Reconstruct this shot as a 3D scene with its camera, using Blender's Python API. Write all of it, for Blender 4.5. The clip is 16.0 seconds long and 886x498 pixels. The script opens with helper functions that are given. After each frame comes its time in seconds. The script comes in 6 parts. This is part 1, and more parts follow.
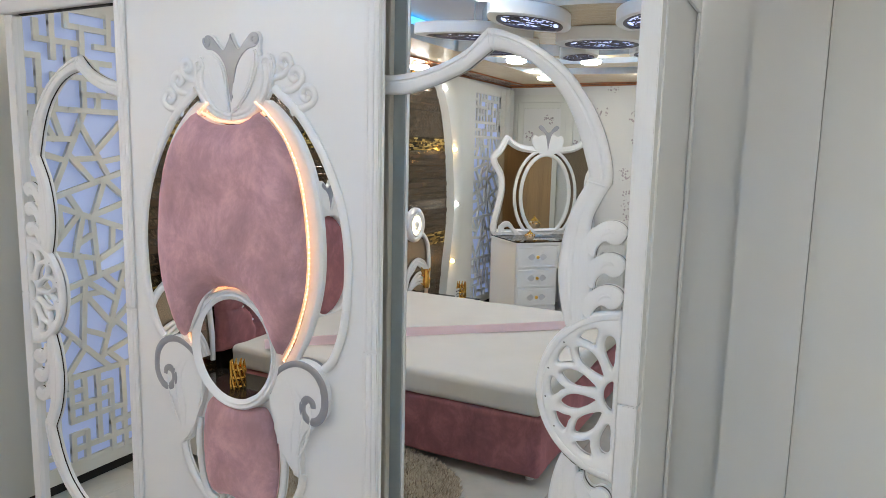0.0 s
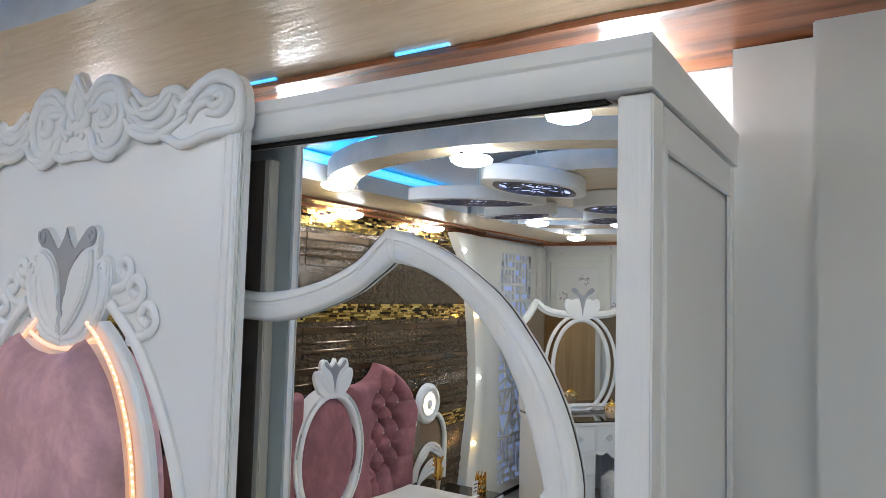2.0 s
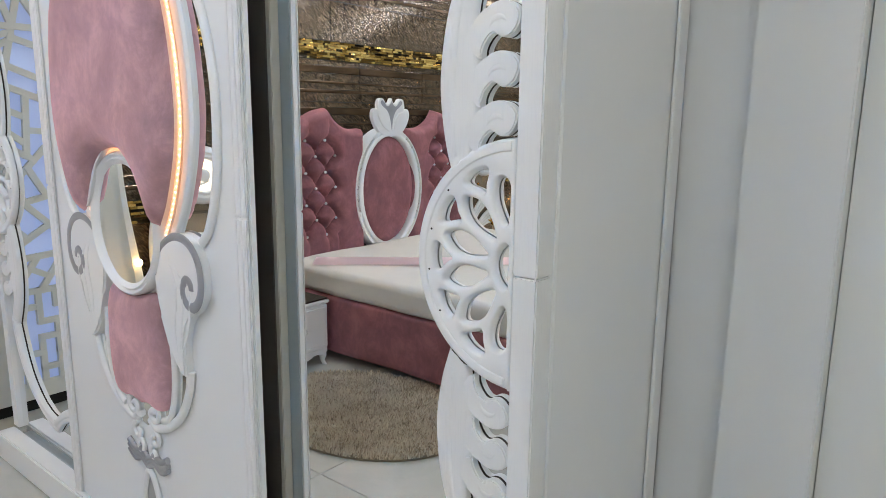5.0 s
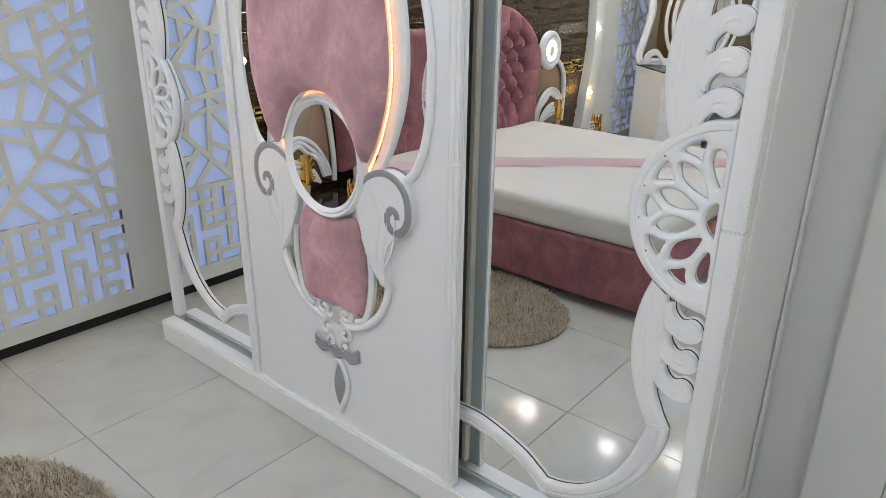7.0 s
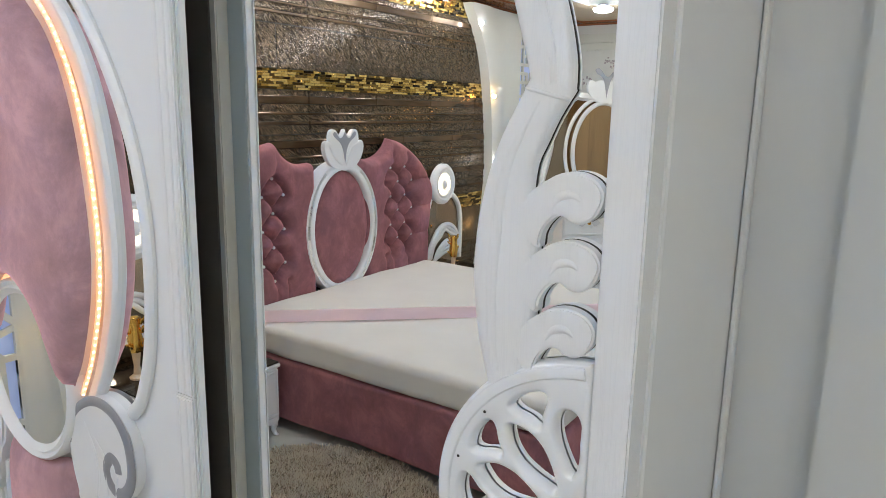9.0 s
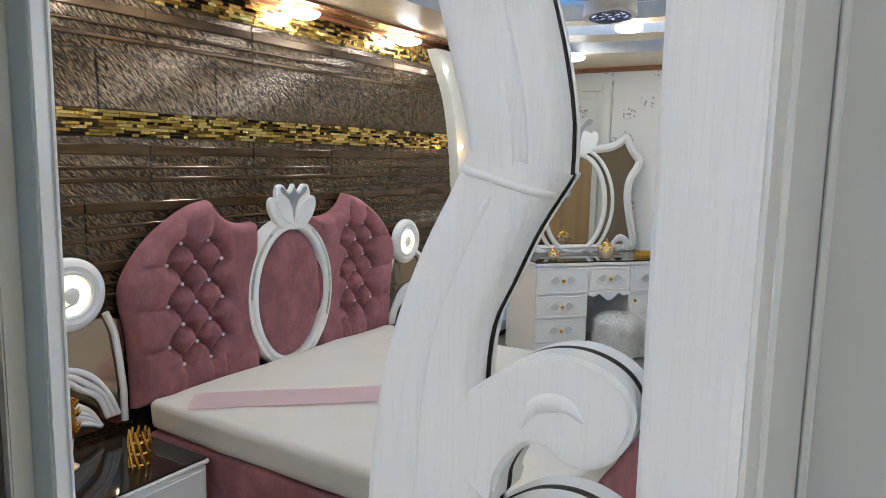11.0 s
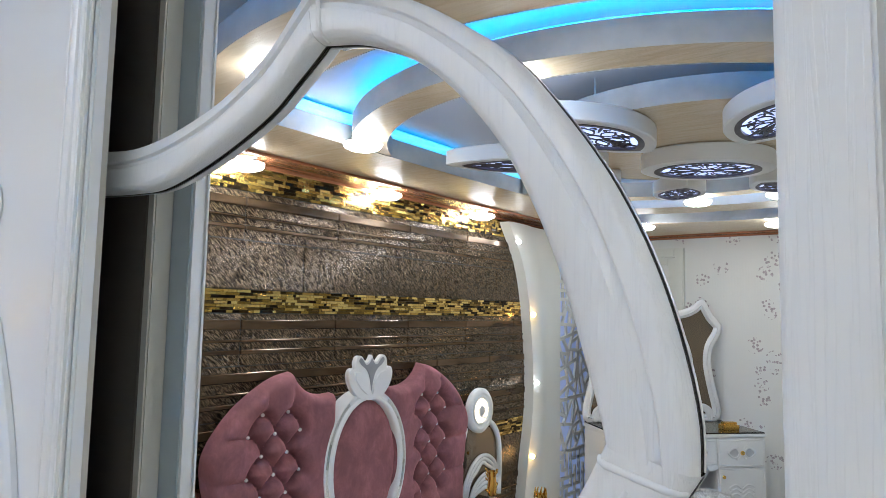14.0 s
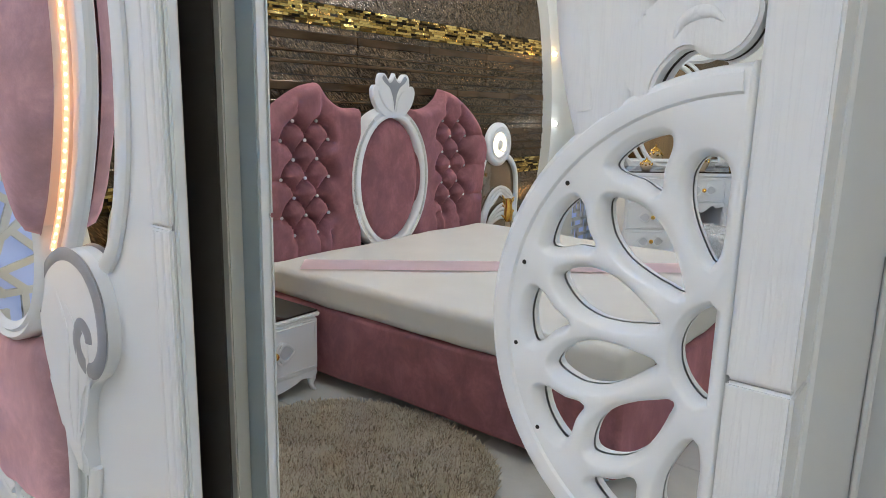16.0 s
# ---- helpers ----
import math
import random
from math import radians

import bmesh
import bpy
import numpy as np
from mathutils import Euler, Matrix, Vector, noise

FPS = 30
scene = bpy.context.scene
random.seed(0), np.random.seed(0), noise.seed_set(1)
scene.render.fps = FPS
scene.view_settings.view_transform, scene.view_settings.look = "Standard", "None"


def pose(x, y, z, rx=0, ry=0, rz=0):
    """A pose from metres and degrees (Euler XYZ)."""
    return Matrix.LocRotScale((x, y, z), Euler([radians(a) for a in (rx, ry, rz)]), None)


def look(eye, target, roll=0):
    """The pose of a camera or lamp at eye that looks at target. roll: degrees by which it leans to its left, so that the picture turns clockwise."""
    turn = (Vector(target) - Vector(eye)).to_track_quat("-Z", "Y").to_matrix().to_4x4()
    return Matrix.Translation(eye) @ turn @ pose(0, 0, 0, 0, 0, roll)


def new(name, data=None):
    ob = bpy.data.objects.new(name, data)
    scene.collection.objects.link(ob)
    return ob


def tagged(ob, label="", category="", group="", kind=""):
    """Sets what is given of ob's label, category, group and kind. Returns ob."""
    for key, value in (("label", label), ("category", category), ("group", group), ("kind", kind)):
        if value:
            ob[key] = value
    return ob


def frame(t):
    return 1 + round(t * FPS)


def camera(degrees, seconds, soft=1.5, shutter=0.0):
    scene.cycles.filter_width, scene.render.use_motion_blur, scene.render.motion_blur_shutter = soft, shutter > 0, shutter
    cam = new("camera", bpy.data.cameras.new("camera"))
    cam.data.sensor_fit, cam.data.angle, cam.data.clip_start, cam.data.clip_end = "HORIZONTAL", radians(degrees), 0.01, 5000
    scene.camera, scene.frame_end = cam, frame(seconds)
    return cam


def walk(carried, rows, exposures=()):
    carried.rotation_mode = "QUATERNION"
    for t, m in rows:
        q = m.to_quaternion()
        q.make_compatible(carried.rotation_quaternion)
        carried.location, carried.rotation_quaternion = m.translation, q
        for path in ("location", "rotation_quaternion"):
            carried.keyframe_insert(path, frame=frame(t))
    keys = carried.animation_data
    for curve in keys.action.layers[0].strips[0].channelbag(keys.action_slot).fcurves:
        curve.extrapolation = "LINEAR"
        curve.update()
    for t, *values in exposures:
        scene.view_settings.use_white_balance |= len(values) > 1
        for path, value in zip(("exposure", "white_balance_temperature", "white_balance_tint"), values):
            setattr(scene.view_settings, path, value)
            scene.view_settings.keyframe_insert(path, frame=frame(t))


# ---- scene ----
cam = camera(65.4, 16.0, soft=0.8)
PATH = [
    (0, (0.313, -1.593, 1.686), (-0.608, 0.16, 1.404), 1.3),
    (0.5, (0.211, -1.276, 1.766), (-0.657, 0.516, 1.574), 1.2),
    (1, (0.197, -0.985, 1.827), (-0.658, 0.823, 1.861), 1.2),
    (1.5, (0.225, -0.888, 1.873), (-0.644, 0.909, 1.985), 1.3),
    (2, (0.24, -0.881, 1.885), (-0.829, 0.805, 2.011), 1.5),
    (2.5, (0.23, -0.928, 1.858), (-0.968, 0.669, 1.986), 1.5),
    (3, (0.351, -0.936, 1.836), (-0.865, 0.646, 1.97), 1.5),
    (3.5, (0.427, -0.81, 1.746), (-0.798, 0.766, 1.884), 1.3),
    (4, (0.455, -0.762, 1.577), (-0.785, 0.801, 1.709), 1.0),
    (4.5, (0.509, -0.863, 1.437), (-0.745, 0.694, 1.373), 0.7),
    (5, (0.553, -0.948, 1.364), (-0.683, 0.577, 0.985), 0.7),
    (5.2, (0.579, -0.977, 1.351), (-0.649, 0.519, 0.846), 0.3),
    (7.3, (0.349, -1.417, 1.622), (-0.844, 0.012, 0.89), 0.8),
    (7.5, (0.344, -1.402, 1.647), (-0.855, 0.058, 0.991), 0.7),
    (8, (0.357, -1.215, 1.665), (-0.79, 0.351, 1.186), 0.5),
    (8.5, (0.336, -0.951, 1.626), (-0.78, 0.656, 1.209), 0.7),
    (8.7, (0.292, -0.853, 1.601), (-0.815, 0.762, 1.193), 0.9),
    (10.8, (0.04, -0.337, 1.606), (-1.001, 1.34, 1.283), 1.1),
    (11, (0.044, -0.344, 1.63), (-0.999, 1.341, 1.364), 1.2),
    (11.5, (0.034, -0.346, 1.668), (-1.022, 1.348, 1.557), 1.1),
    (12, (0.042, -0.379, 1.7), (-1.017, 1.318, 1.704), 1.0),
    (12.5, (0.046, -0.407, 1.726), (-1.033, 1.275, 1.815), 1.1),
    (13, (0.04, -0.421, 1.729), (-1.082, 1.229, 1.876), 1.1),
    (13.5, (0.047, -0.431, 1.728), (-1.13, 1.177, 1.9), 1.0),
    (14, (0.04, -0.415, 1.707), (-1.175, 1.163, 1.889), 1.1),
    (14.5, (0.037, -0.384, 1.632), (-1.197, 1.179, 1.817), 1.2),
    (15, (0.053, -0.446, 1.526), (-1.19, 1.116, 1.638), 1.4),
    (15.5, (0.076, -0.504, 1.403), (-1.162, 1.06, 1.257), 1.2),
    (16, (0.092, -0.53, 1.298), (-1.125, 1.005, 0.894), 1.4),
]
EXPOSURES = [(0, -0.27, 6380, 10), (0.5, -0.30, 6380, 10), (1.0, -0.42, 6200, 10), (1.5, -0.52, 6150, 10), (2.2, -0.56, 6080, 10), (3.4, -0.54, 5950, 10), (4.1, -0.44, 5900, 10), (5.0, -0.14, 6200, 10), (8.7, -0.22, 6300, 10), (11, -0.33, 6250, 10), (12, -0.39, 6000, 10), (14.6, -0.39, 6050, 10), (15.5, -0.33, 6150, 10), (16, -0.24, 6200, 10)]
walk(cam, [(t, look(eye, target, roll)) for t, eye, target, roll in PATH], EXPOSURES)

# ---- world and large lights ----
world = bpy.data.worlds.new("world")
scene.world = world
world.use_nodes = True
world.node_tree.nodes["Background"].inputs[0].default_value = (0.55, 0.62, 0.75, 1)
world.node_tree.nodes["Background"].inputs[1].default_value = 0.05

FLOOR_Z = 0.055    # top of the floor tiles
SOFFIT = 2.41      # underside of the dropped ceiling
MIRROR = -0.026    # plane of the mirror glass


def R(y):
    """Depth into the room, measured behind the mirror glass, as a real y."""
    return 2 * MIRROR - y


def material(name, colour, rough=0.5, metal=0.0, spec=0.5):
    m = bpy.data.materials.new(name)
    m.use_nodes = True
    b = m.node_tree.nodes["Principled BSDF"]
    b.inputs["Base Color"].default_value = (*colour, 1)
    b.inputs["Roughness"].default_value = rough
    b.inputs["Metallic"].default_value = metal
    b.inputs["Specular IOR Level"].default_value = spec
    return m


def nodes_of(m):
    t = m.node_tree
    return t, t.nodes["Principled BSDF"]


def add(t, kind, **values):
    n = t.nodes.new(kind)
    for k, v in values.items():
        n.inputs[k].default_value = v
    return n


def coords(t, scale=(1, 1, 1), turn=(0, 0, 0), kind="POINT"):
    c = t.nodes.new("ShaderNodeTexCoord")
    mp = t.nodes.new("ShaderNodeMapping")
    mp.vector_type = kind
    mp.inputs["Scale"].default_value = scale
    mp.inputs["Rotation"].default_value = [radians(a) for a in turn]
    t.links.new(c.outputs["Object"], mp.inputs["Vector"])
    return mp.outputs["Vector"]


def noise_node(t, vector, scale, detail=4.0, rough=0.55, distort=0.0):
    n = add(t, "ShaderNodeTexNoise", Scale=scale, Detail=detail, Roughness=rough, Distortion=distort)
    t.links.new(vector, n.inputs["Vector"])
    return n.outputs["Fac"]


def ramp(t, fac, stops):
    r = t.nodes.new("ShaderNodeValToRGB")
    e = r.color_ramp.elements
    while len(e) < len(stops):
        e.new(0.5)
    for el, (p, c) in zip(e, stops):
        el.position, el.color = p, (*c, 1)
    t.links.new(fac, r.inputs["Fac"])
    return r.outputs["Color"]


def bump(t, b, height, strength, distance):
    n = add(t, "ShaderNodeBump", Strength=strength, Distance=distance)
    t.links.new(height, n.inputs["Height"])
    t.links.new(n.outputs["Normal"], b.inputs["Normal"])
    return n


def mottled(name, colour, rough, amount=0.06, scale=3.0, bump_scale=60.0, bump_strength=0.1, bump_dist=0.002, metal=0.0, spec=0.5, rough_var=0.1):
    """A surface with soft uneven colour, uneven gloss and fine relief."""
    m = material(name, colour, rough, metal, spec)
    t, b = nodes_of(m)
    v = coords(t)
    big = noise_node(t, v, scale)
    lo = [max(0, c * (1 - amount)) for c in colour]
    hi = [min(1, c * (1 + amount)) for c in colour]
    t.links.new(ramp(t, big, [(0.3, lo), (0.7, hi)]), b.inputs["Base Color"])
    mr = add(t, "ShaderNodeMapRange")
    mr.inputs["To Min"].default_value = max(0.0, rough - rough_var)
    mr.inputs["To Max"].default_value = min(1.0, rough + rough_var)
    t.links.new(noise_node(t, v, scale * 4), mr.inputs["Value"])
    t.links.new(mr.outputs["Result"], b.inputs["Roughness"])
    bump(t, b, noise_node(t, v, bump_scale), bump_strength, bump_dist)
    return m


def grained(name, colour, rough, grain_scale, strength, dist, dark=0.93, axis="z"):
    """Painted foil or wood with an embossed grain that runs along one axis."""
    m = material(name, colour, rough)
    t, b = nodes_of(m)
    s = {"z": (1, 1, 0.035), "x": (0.035, 1, 1), "y": (1, 0.035, 1)}[axis]
    v = coords(t, s)
    g = noise_node(t, v, grain_scale, 5.0, 0.6, 0.4)
    t.links.new(ramp(t, g, [(0.35, [c * dark for c in colour]), (0.6, colour)]), b.inputs["Base Color"])
    bump(t, b, g, strength, dist)
    return m


def foil(name, colour, rough):
    """White foil pressed with thin uneven grain lines that run upwards."""
    m = material(name, colour, rough)
    t, b = nodes_of(m)
    v = coords(t, (1, 1, 0.022))
    g = noise_node(t, v, 150, 2.0, 0.5, 0.35)
    deep = noise_node(t, coords(t), 9, 2)
    line = ramp(t, g, [(0.425, (1, 1, 1)), (0.455, (0, 0, 0)), (0.485, (1, 1, 1)), (0.545, (1, 1, 1)), (0.570, (0.1, 0.1, 0.1)), (0.60, (1, 1, 1))])
    fine = noise_node(t, coords(t, (1, 1, 0.05)), 420, 2)
    tint = t.nodes.new("ShaderNodeMixRGB")
    tint.blend_type = "MULTIPLY"
    tint.inputs["Color1"].default_value = (*colour, 1)
    t.links.new(ramp(t, line, [(0.0, (0.945, 0.945, 0.95)), (0.7, (1, 1, 1))]), tint.inputs["Color2"])
    t.links.new(deep, tint.inputs["Fac"])
    t.links.new(tint.outputs["Color"], b.inputs["Base Color"])
    mixn = add(t, "ShaderNodeMath")
    mixn.operation, mixn.inputs[1].default_value = "MULTIPLY_ADD", 0.22
    t.links.new(fine, mixn.inputs[0])
    t.links.new(line, mixn.inputs[2])
    bump(t, b, mixn.outputs[0], 0.28, 0.0006)
    return m


def glow(name, colour, strength, base=(0.8, 0.8, 0.8)):
    m = material(name, base, 0.4)
    t, b = nodes_of(m)
    b.inputs["Emission Color"].default_value = (*colour, 1)
    b.inputs["Emission Strength"].default_value = strength
    return m


WHITE = mottled("white_lacquer", (0.80, 0.81, 0.81), 0.30, 0.012, 2.0, 9.0, 0.05, 0.002, rough_var=0.02)
GRAIN = foil("white_grained_foil", (0.80, 0.805, 0.80), 0.28)
CREAM = mottled("cream_inner_board", (0.70, 0.675, 0.60), 0.5, 0.04, 4.0)
SILVER = mottled("silver_paint", (0.36, 0.37, 0.40), 0.36, 0.1, 8.0, 80, 0.1, 0.001, metal=0.35)
PALE_SILVER = mottled("pale_silver_paint", (0.58, 0.59, 0.61), 0.4, 0.08, 12.0, 80, 0.1, 0.001)
MIRRORED = material("mirror_glass", (0.93, 0.94, 0.935), 0.0, 1.0)
BRONZE_MIRROR = material("bronze_mirror", (0.34, 0.27, 0.20), 0.02, 1.0)
ALU = mottled("brushed_aluminium", (0.50, 0.55, 0.55), 0.34, 0.05, 5, 120, 0.08, 0.001, metal=0.6)
SHADED_BACK = mottled("backboard_dark_for_shade", (0.19, 0.165, 0.14), 0.6, 0.1, 4.0)
EDGE = mottled("blue_grey_edge_paint", (0.50, 0.56, 0.58), 0.4, 0.03, 5)
GAP_DARK = mottled("mirrored_gap_dark", (0.035, 0.028, 0.022), 0.8, 0.3, 30)
DARK = material("near_black", (0.012, 0.011, 0.010), 0.7)
CHROME = material("chrome", (0.85, 0.85, 0.86), 0.08, 1.0)


def velvet(name, colour):
    m = material(name, colour, 0.85)
    t, b = nodes_of(m)
    b.inputs["Sheen Weight"].default_value = 1.0
    b.inputs["Sheen Roughness"].default_value = 0.45
    b.inputs["Sheen Tint"].default_value = (*[min(1, c * 2.2) for c in colour], 1)
    v = coords(t, (1, 1, 0.75))
    n = noise_node(t, v, 8.0, 7.0, 0.72, 0.3)
    t.links.new(ramp(t, n, [(0.35, [c * 0.76 for c in colour]), (0.5, colour), (0.64, [min(1, c * 1.38) for c in colour])]), b.inputs["Base Color"])
    bump(t, b, noise_node(t, coords(t), 350, 3), 0.25, 0.001)
    return m


PINK = velvet("dusty_pink_velvet", (0.45, 0.265, 0.288))
ROSE = velvet("deep_rose_velvet", (0.25, 0.100, 0.112))

FLOOR = material("polished_floor_tile", (0.60, 0.59, 0.55), 0.07)
t, b = nodes_of(FLOOR)
v = coords(t)
veins = noise_node(t, v, 2.2, 6, 0.6, 1.4)
t.links.new(ramp(t, veins, [(0.35, (0.47, 0.475, 0.43)), (0.5, (0.52, 0.52, 0.475)), (0.75, (0.56, 0.555, 0.51))]), b.inputs["Base Color"])
mr = add(t, "ShaderNodeMapRange")
mr.inputs["To Min"].default_value, mr.inputs["To Max"].default_value = 0.04, 0.13
t.links.new(noise_node(t, v, 9), mr.inputs["Value"])
t.links.new(mr.outputs["Result"], b.inputs["Roughness"])
GROUT = material("grout", (0.42, 0.415, 0.385), 0.8)

TAN = material("tan_silk_plaster", (0.80, 0.67, 0.49), 0.24)
t, b = nodes_of(TAN)
v = coords(t, (1.0, 7.0, 1.0), (0, 0, 12))
n = noise_node(t, v, 6, 6, 0.65, 0.8)
t.links.new(ramp(t, n, [(0.3, (0.72, 0.57, 0.38)), (0.55, (0.80, 0.66, 0.47)), (0.78, (0.85, 0.73, 0.55))]), b.inputs["Base Color"])
bump(t, b, n, 0.4, 0.004)
RIM = mottled("grey_trowelled_plaster", (0.50, 0.49, 0.46), 0.55, 0.16, 6, 25, 0.35, 0.004)
UPPER = mottled("white_ceiling_paint", (0.70, 0.71, 0.74), 0.7, 0.03, 1.5, 40, 0.05, 0.002)
BROWN = grained("stained_brown_wood_trim", (0.40, 0.155, 0.073), 0.18, 26, 0.5, 0.004, 0.35, "x")
BROWN_Y = grained("stained_brown_wood_trim_long", (0.40, 0.155, 0.073), 0.18, 26, 0.5, 0.004, 0.35, "y")
WALL = mottled("plain_wall_paint", (0.72, 0.73, 0.725), 0.6, 0.03, 0.8, 60, 0.08, 0.002)
WARM_WALL = mottled("warm_wall_paint", (0.74, 0.75, 0.735), 0.6, 0.03, 0.8, 60, 0.08, 0.002)

# bronze relief tile: slanted scratches on dark metal-glazed ceramic
def hatch(t, turn=46):
    """Short slanted strokes, long in one direction of the wall."""
    v = coords(t, (1, 0.026, 0.0044), (turn, 0, 0), "TEXTURE")
    return noise_node(t, v, 1.0, 2, 0.5, 0.25)


TILE = material("bronze_relief_tile", (0.085, 0.062, 0.042), 0.14, 0.6)
t, b = nodes_of(TILE)
n = hatch(t)
t.links.new(ramp(t, n, [(0.40, (0.044, 0.030, 0.018)), (0.52, (0.095, 0.066, 0.040)), (0.61, (0.28, 0.20, 0.12))]), b.inputs["Base Color"])
bump(t, b, n, 1.0, 0.0055)
TILE_SMOOTH = material("bronze_smooth_tile", (0.085, 0.058, 0.036), 0.20, 0.5)
t, b = nodes_of(TILE_SMOOTH)
n = noise_node(t, coords(t, (1, 2.0, 10)), 1.6, 3, 0.5, 0.2)
t.links.new(ramp(t, n, [(0.35, (0.070, 0.043, 0.022)), (0.65, (0.135, 0.086, 0.047))]), b.inputs["Base Color"])
bump(t, b, noise_node(t, coords(t, (1, 5, 30)), 3.0, 2), 0.15, 0.002)

MOSAIC = material("gold_mosaic", (0.45, 0.30, 0.07), 0.16, 0.8)
t, b = nodes_of(MOSAIC)
g = t.nodes.new("ShaderNodeNewGeometry")
t.links.new(ramp(t, g.outputs["Random Per Island"], [(0.10, (0.03, 0.02, 0.012)), (0.32, (0.20, 0.12, 0.03)), (0.62, (0.52, 0.34, 0.07)), (0.95, (0.82, 0.62, 0.22))]), b.inputs["Base Color"])
LATTICE_WHITE = mottled("white_lattice_board", (0.73, 0.735, 0.68), 0.42, 0.03, 3)
BACKLIT = glow("backlit_blue_panel", (0.47, 0.60, 1.0), 0.36, (0.5, 0.55, 0.7))
BLUE_LED = glow("blue_led_strip", (0.0, 0.32, 1.0), 23.0)
BLUE_TAPE = glow("blue_led_tape", (0.0, 0.42, 1.0), 2.2)
WARM_LED = glow("warm_led_strip", (1.0, 0.36, 0.12), 1.5)
LED_BEAD = glow("warm_led_bead", (1.0, 0.60, 0.28), 6.0)
LAMP_GLASS = glow("lit_lamp_glass", (0.965, 0.985, 0.975), 68.0)
BULB = glow("lit_bulb", (1.0, 0.97, 0.92), 60.0)
BULB_WARM = glow("lit_warm_bulb", (1.0, 0.56, 0.17), 130.0)
HALO = glow("lit_ring", (1.0, 0.80, 0.50), 3.2)
MEDAL = glow("backlit_white_panel", (0.48, 0.58, 1.0), 2.5)
FRET = mottled("dark_purple_fretwork", (0.045, 0.035, 0.05), 0.35, 0.2, 10)
CLOTH = mottled("cream_mattress_cloth", (0.62, 0.60, 0.55), 0.9, 0.03, 5, 260, 0.15, 0.001)
RUNNER = mottled("pale_pink_cloth", (0.93, 0.76, 0.78), 0.9, 0.04, 6, 260, 0.15, 0.001)
GOLD = material("polished_gold", (0.90, 0.55, 0.13), 0.20, 1.0)
BLACK_GLASS = material("black_glass_top", (0.02, 0.016, 0.013), 0.03)
CRYSTAL = material("crystal_stud", (0.92, 0.92, 0.94), 0.18, 0.15)
IVORY = mottled("ivory_ceramic", (0.66, 0.52, 0.36), 0.25, 0.1, 10)


def wallpaper():
    """Off-white embossed paper with sprays of small grey flowers."""
    m = material("floral_wallpaper", (0.70, 0.69, 0.66), 0.55)
    t, b = nodes_of(m)
    v = coords(t)
    vor = add(t, "ShaderNodeTexVoronoi", Scale=36.0)
    t.links.new(v, vor.inputs["Vector"])
    spray = add(t, "ShaderNodeTexVoronoi", Scale=5.4)
    t.links.new(v, spray.inputs["Vector"])
    near = add(t, "ShaderNodeMath")
    near.operation, near.inputs[1].default_value = "LESS_THAN", 0.36
    t.links.new(spray.outputs["Distance"], near.inputs[0])
    dot = add(t, "ShaderNodeMath")
    dot.operation, dot.inputs[1].default_value = "LESS_THAN", 0.40
    t.links.new(vor.outputs["Distance"], dot.inputs[0])
    both = add(t, "ShaderNodeMath")
    both.operation = "MULTIPLY"
    t.links.new(near.outputs[0], both.inputs[0])
    t.links.new(dot.outputs[0], both.inputs[1])
    thin = add(t, "ShaderNodeMath")
    thin.operation = "MULTIPLY"
    t.links.new(both.outputs[0], thin.inputs[0])
    t.links.new(noise_node(t, v, 40, 2), thin.inputs[1])
    t.links.new(ramp(t, thin.outputs[0], [(0.30, (0.76, 0.76, 0.735)), (0.46, (0.46, 0.39, 0.41)), (0.58, (0.36, 0.34, 0.34))]), b.inputs["Base Color"])
    wave = add(t, "ShaderNodeTexWave", Scale=14.0, Distortion=3.0)
    t.links.new(v, wave.inputs["Vector"])
    bump(t, b, wave.outputs["Fac"], 0.25, 0.002)
    return m


PAPER = wallpaper()


# ---- mesh helpers ----
def finish(bm, angle=32):
    bm.normal_update()
    for f in bm.faces:
        f.smooth = True
    for e in bm.edges:
        e.smooth = len(e.link_faces) == 2 and e.calc_face_angle(3.2) < radians(angle)


def part(name, bm, mat, parent=None, label="", angle=32):
    """Links a bmesh as one mesh object, under a thing or a part if one is given."""
    finish(bm, angle)
    me = bpy.data.meshes.new(name)
    bm.to_mesh(me)
    bm.free()
    me.materials.append(mat)
    ob = new(name, me)
    if parent is not None:
        ob.parent = parent
        ob.matrix_parent_inverse = parent.matrix_world.inverted()
    if label:
        tagged(ob, label)
    return ob


def structure(name, bm, mat, label, category):
    return tagged(part(name, bm, mat), label, category, kind="structure")


def thing(name, label, category, group="", at=(0, 0, 0)):
    ob = new(name)
    ob.location = at
    ob.matrix_world = Matrix.Translation(at)
    ob.empty_display_size = 0.1
    return tagged(ob, label, category, group)


def put_box(bm, x0, x1, y0, y1, z0, z1, bevel=0.0, segs=2):
    r = bmesh.ops.create_cube(bm, size=1.0)
    vs = r["verts"]
    for v in vs:
        v.co = Vector(((x0 + x1) / 2 + v.co.x * (x1 - x0), (y0 + y1) / 2 + v.co.y * (y1 - y0), (z0 + z1) / 2 + v.co.z * (z1 - z0)))
    if bevel:
        es = list({e for v in vs for e in v.link_edges})
        bmesh.ops.bevel(bm, geom=es, offset=bevel, segments=segs, affect="EDGES", clamp_overlap=True)
    return bm


def box(x0, x1, y0, y1, z0, z1, bevel=0.0, segs=2):
    return put_box(bmesh.new(), x0, x1, y0, y1, z0, z1, bevel, segs)


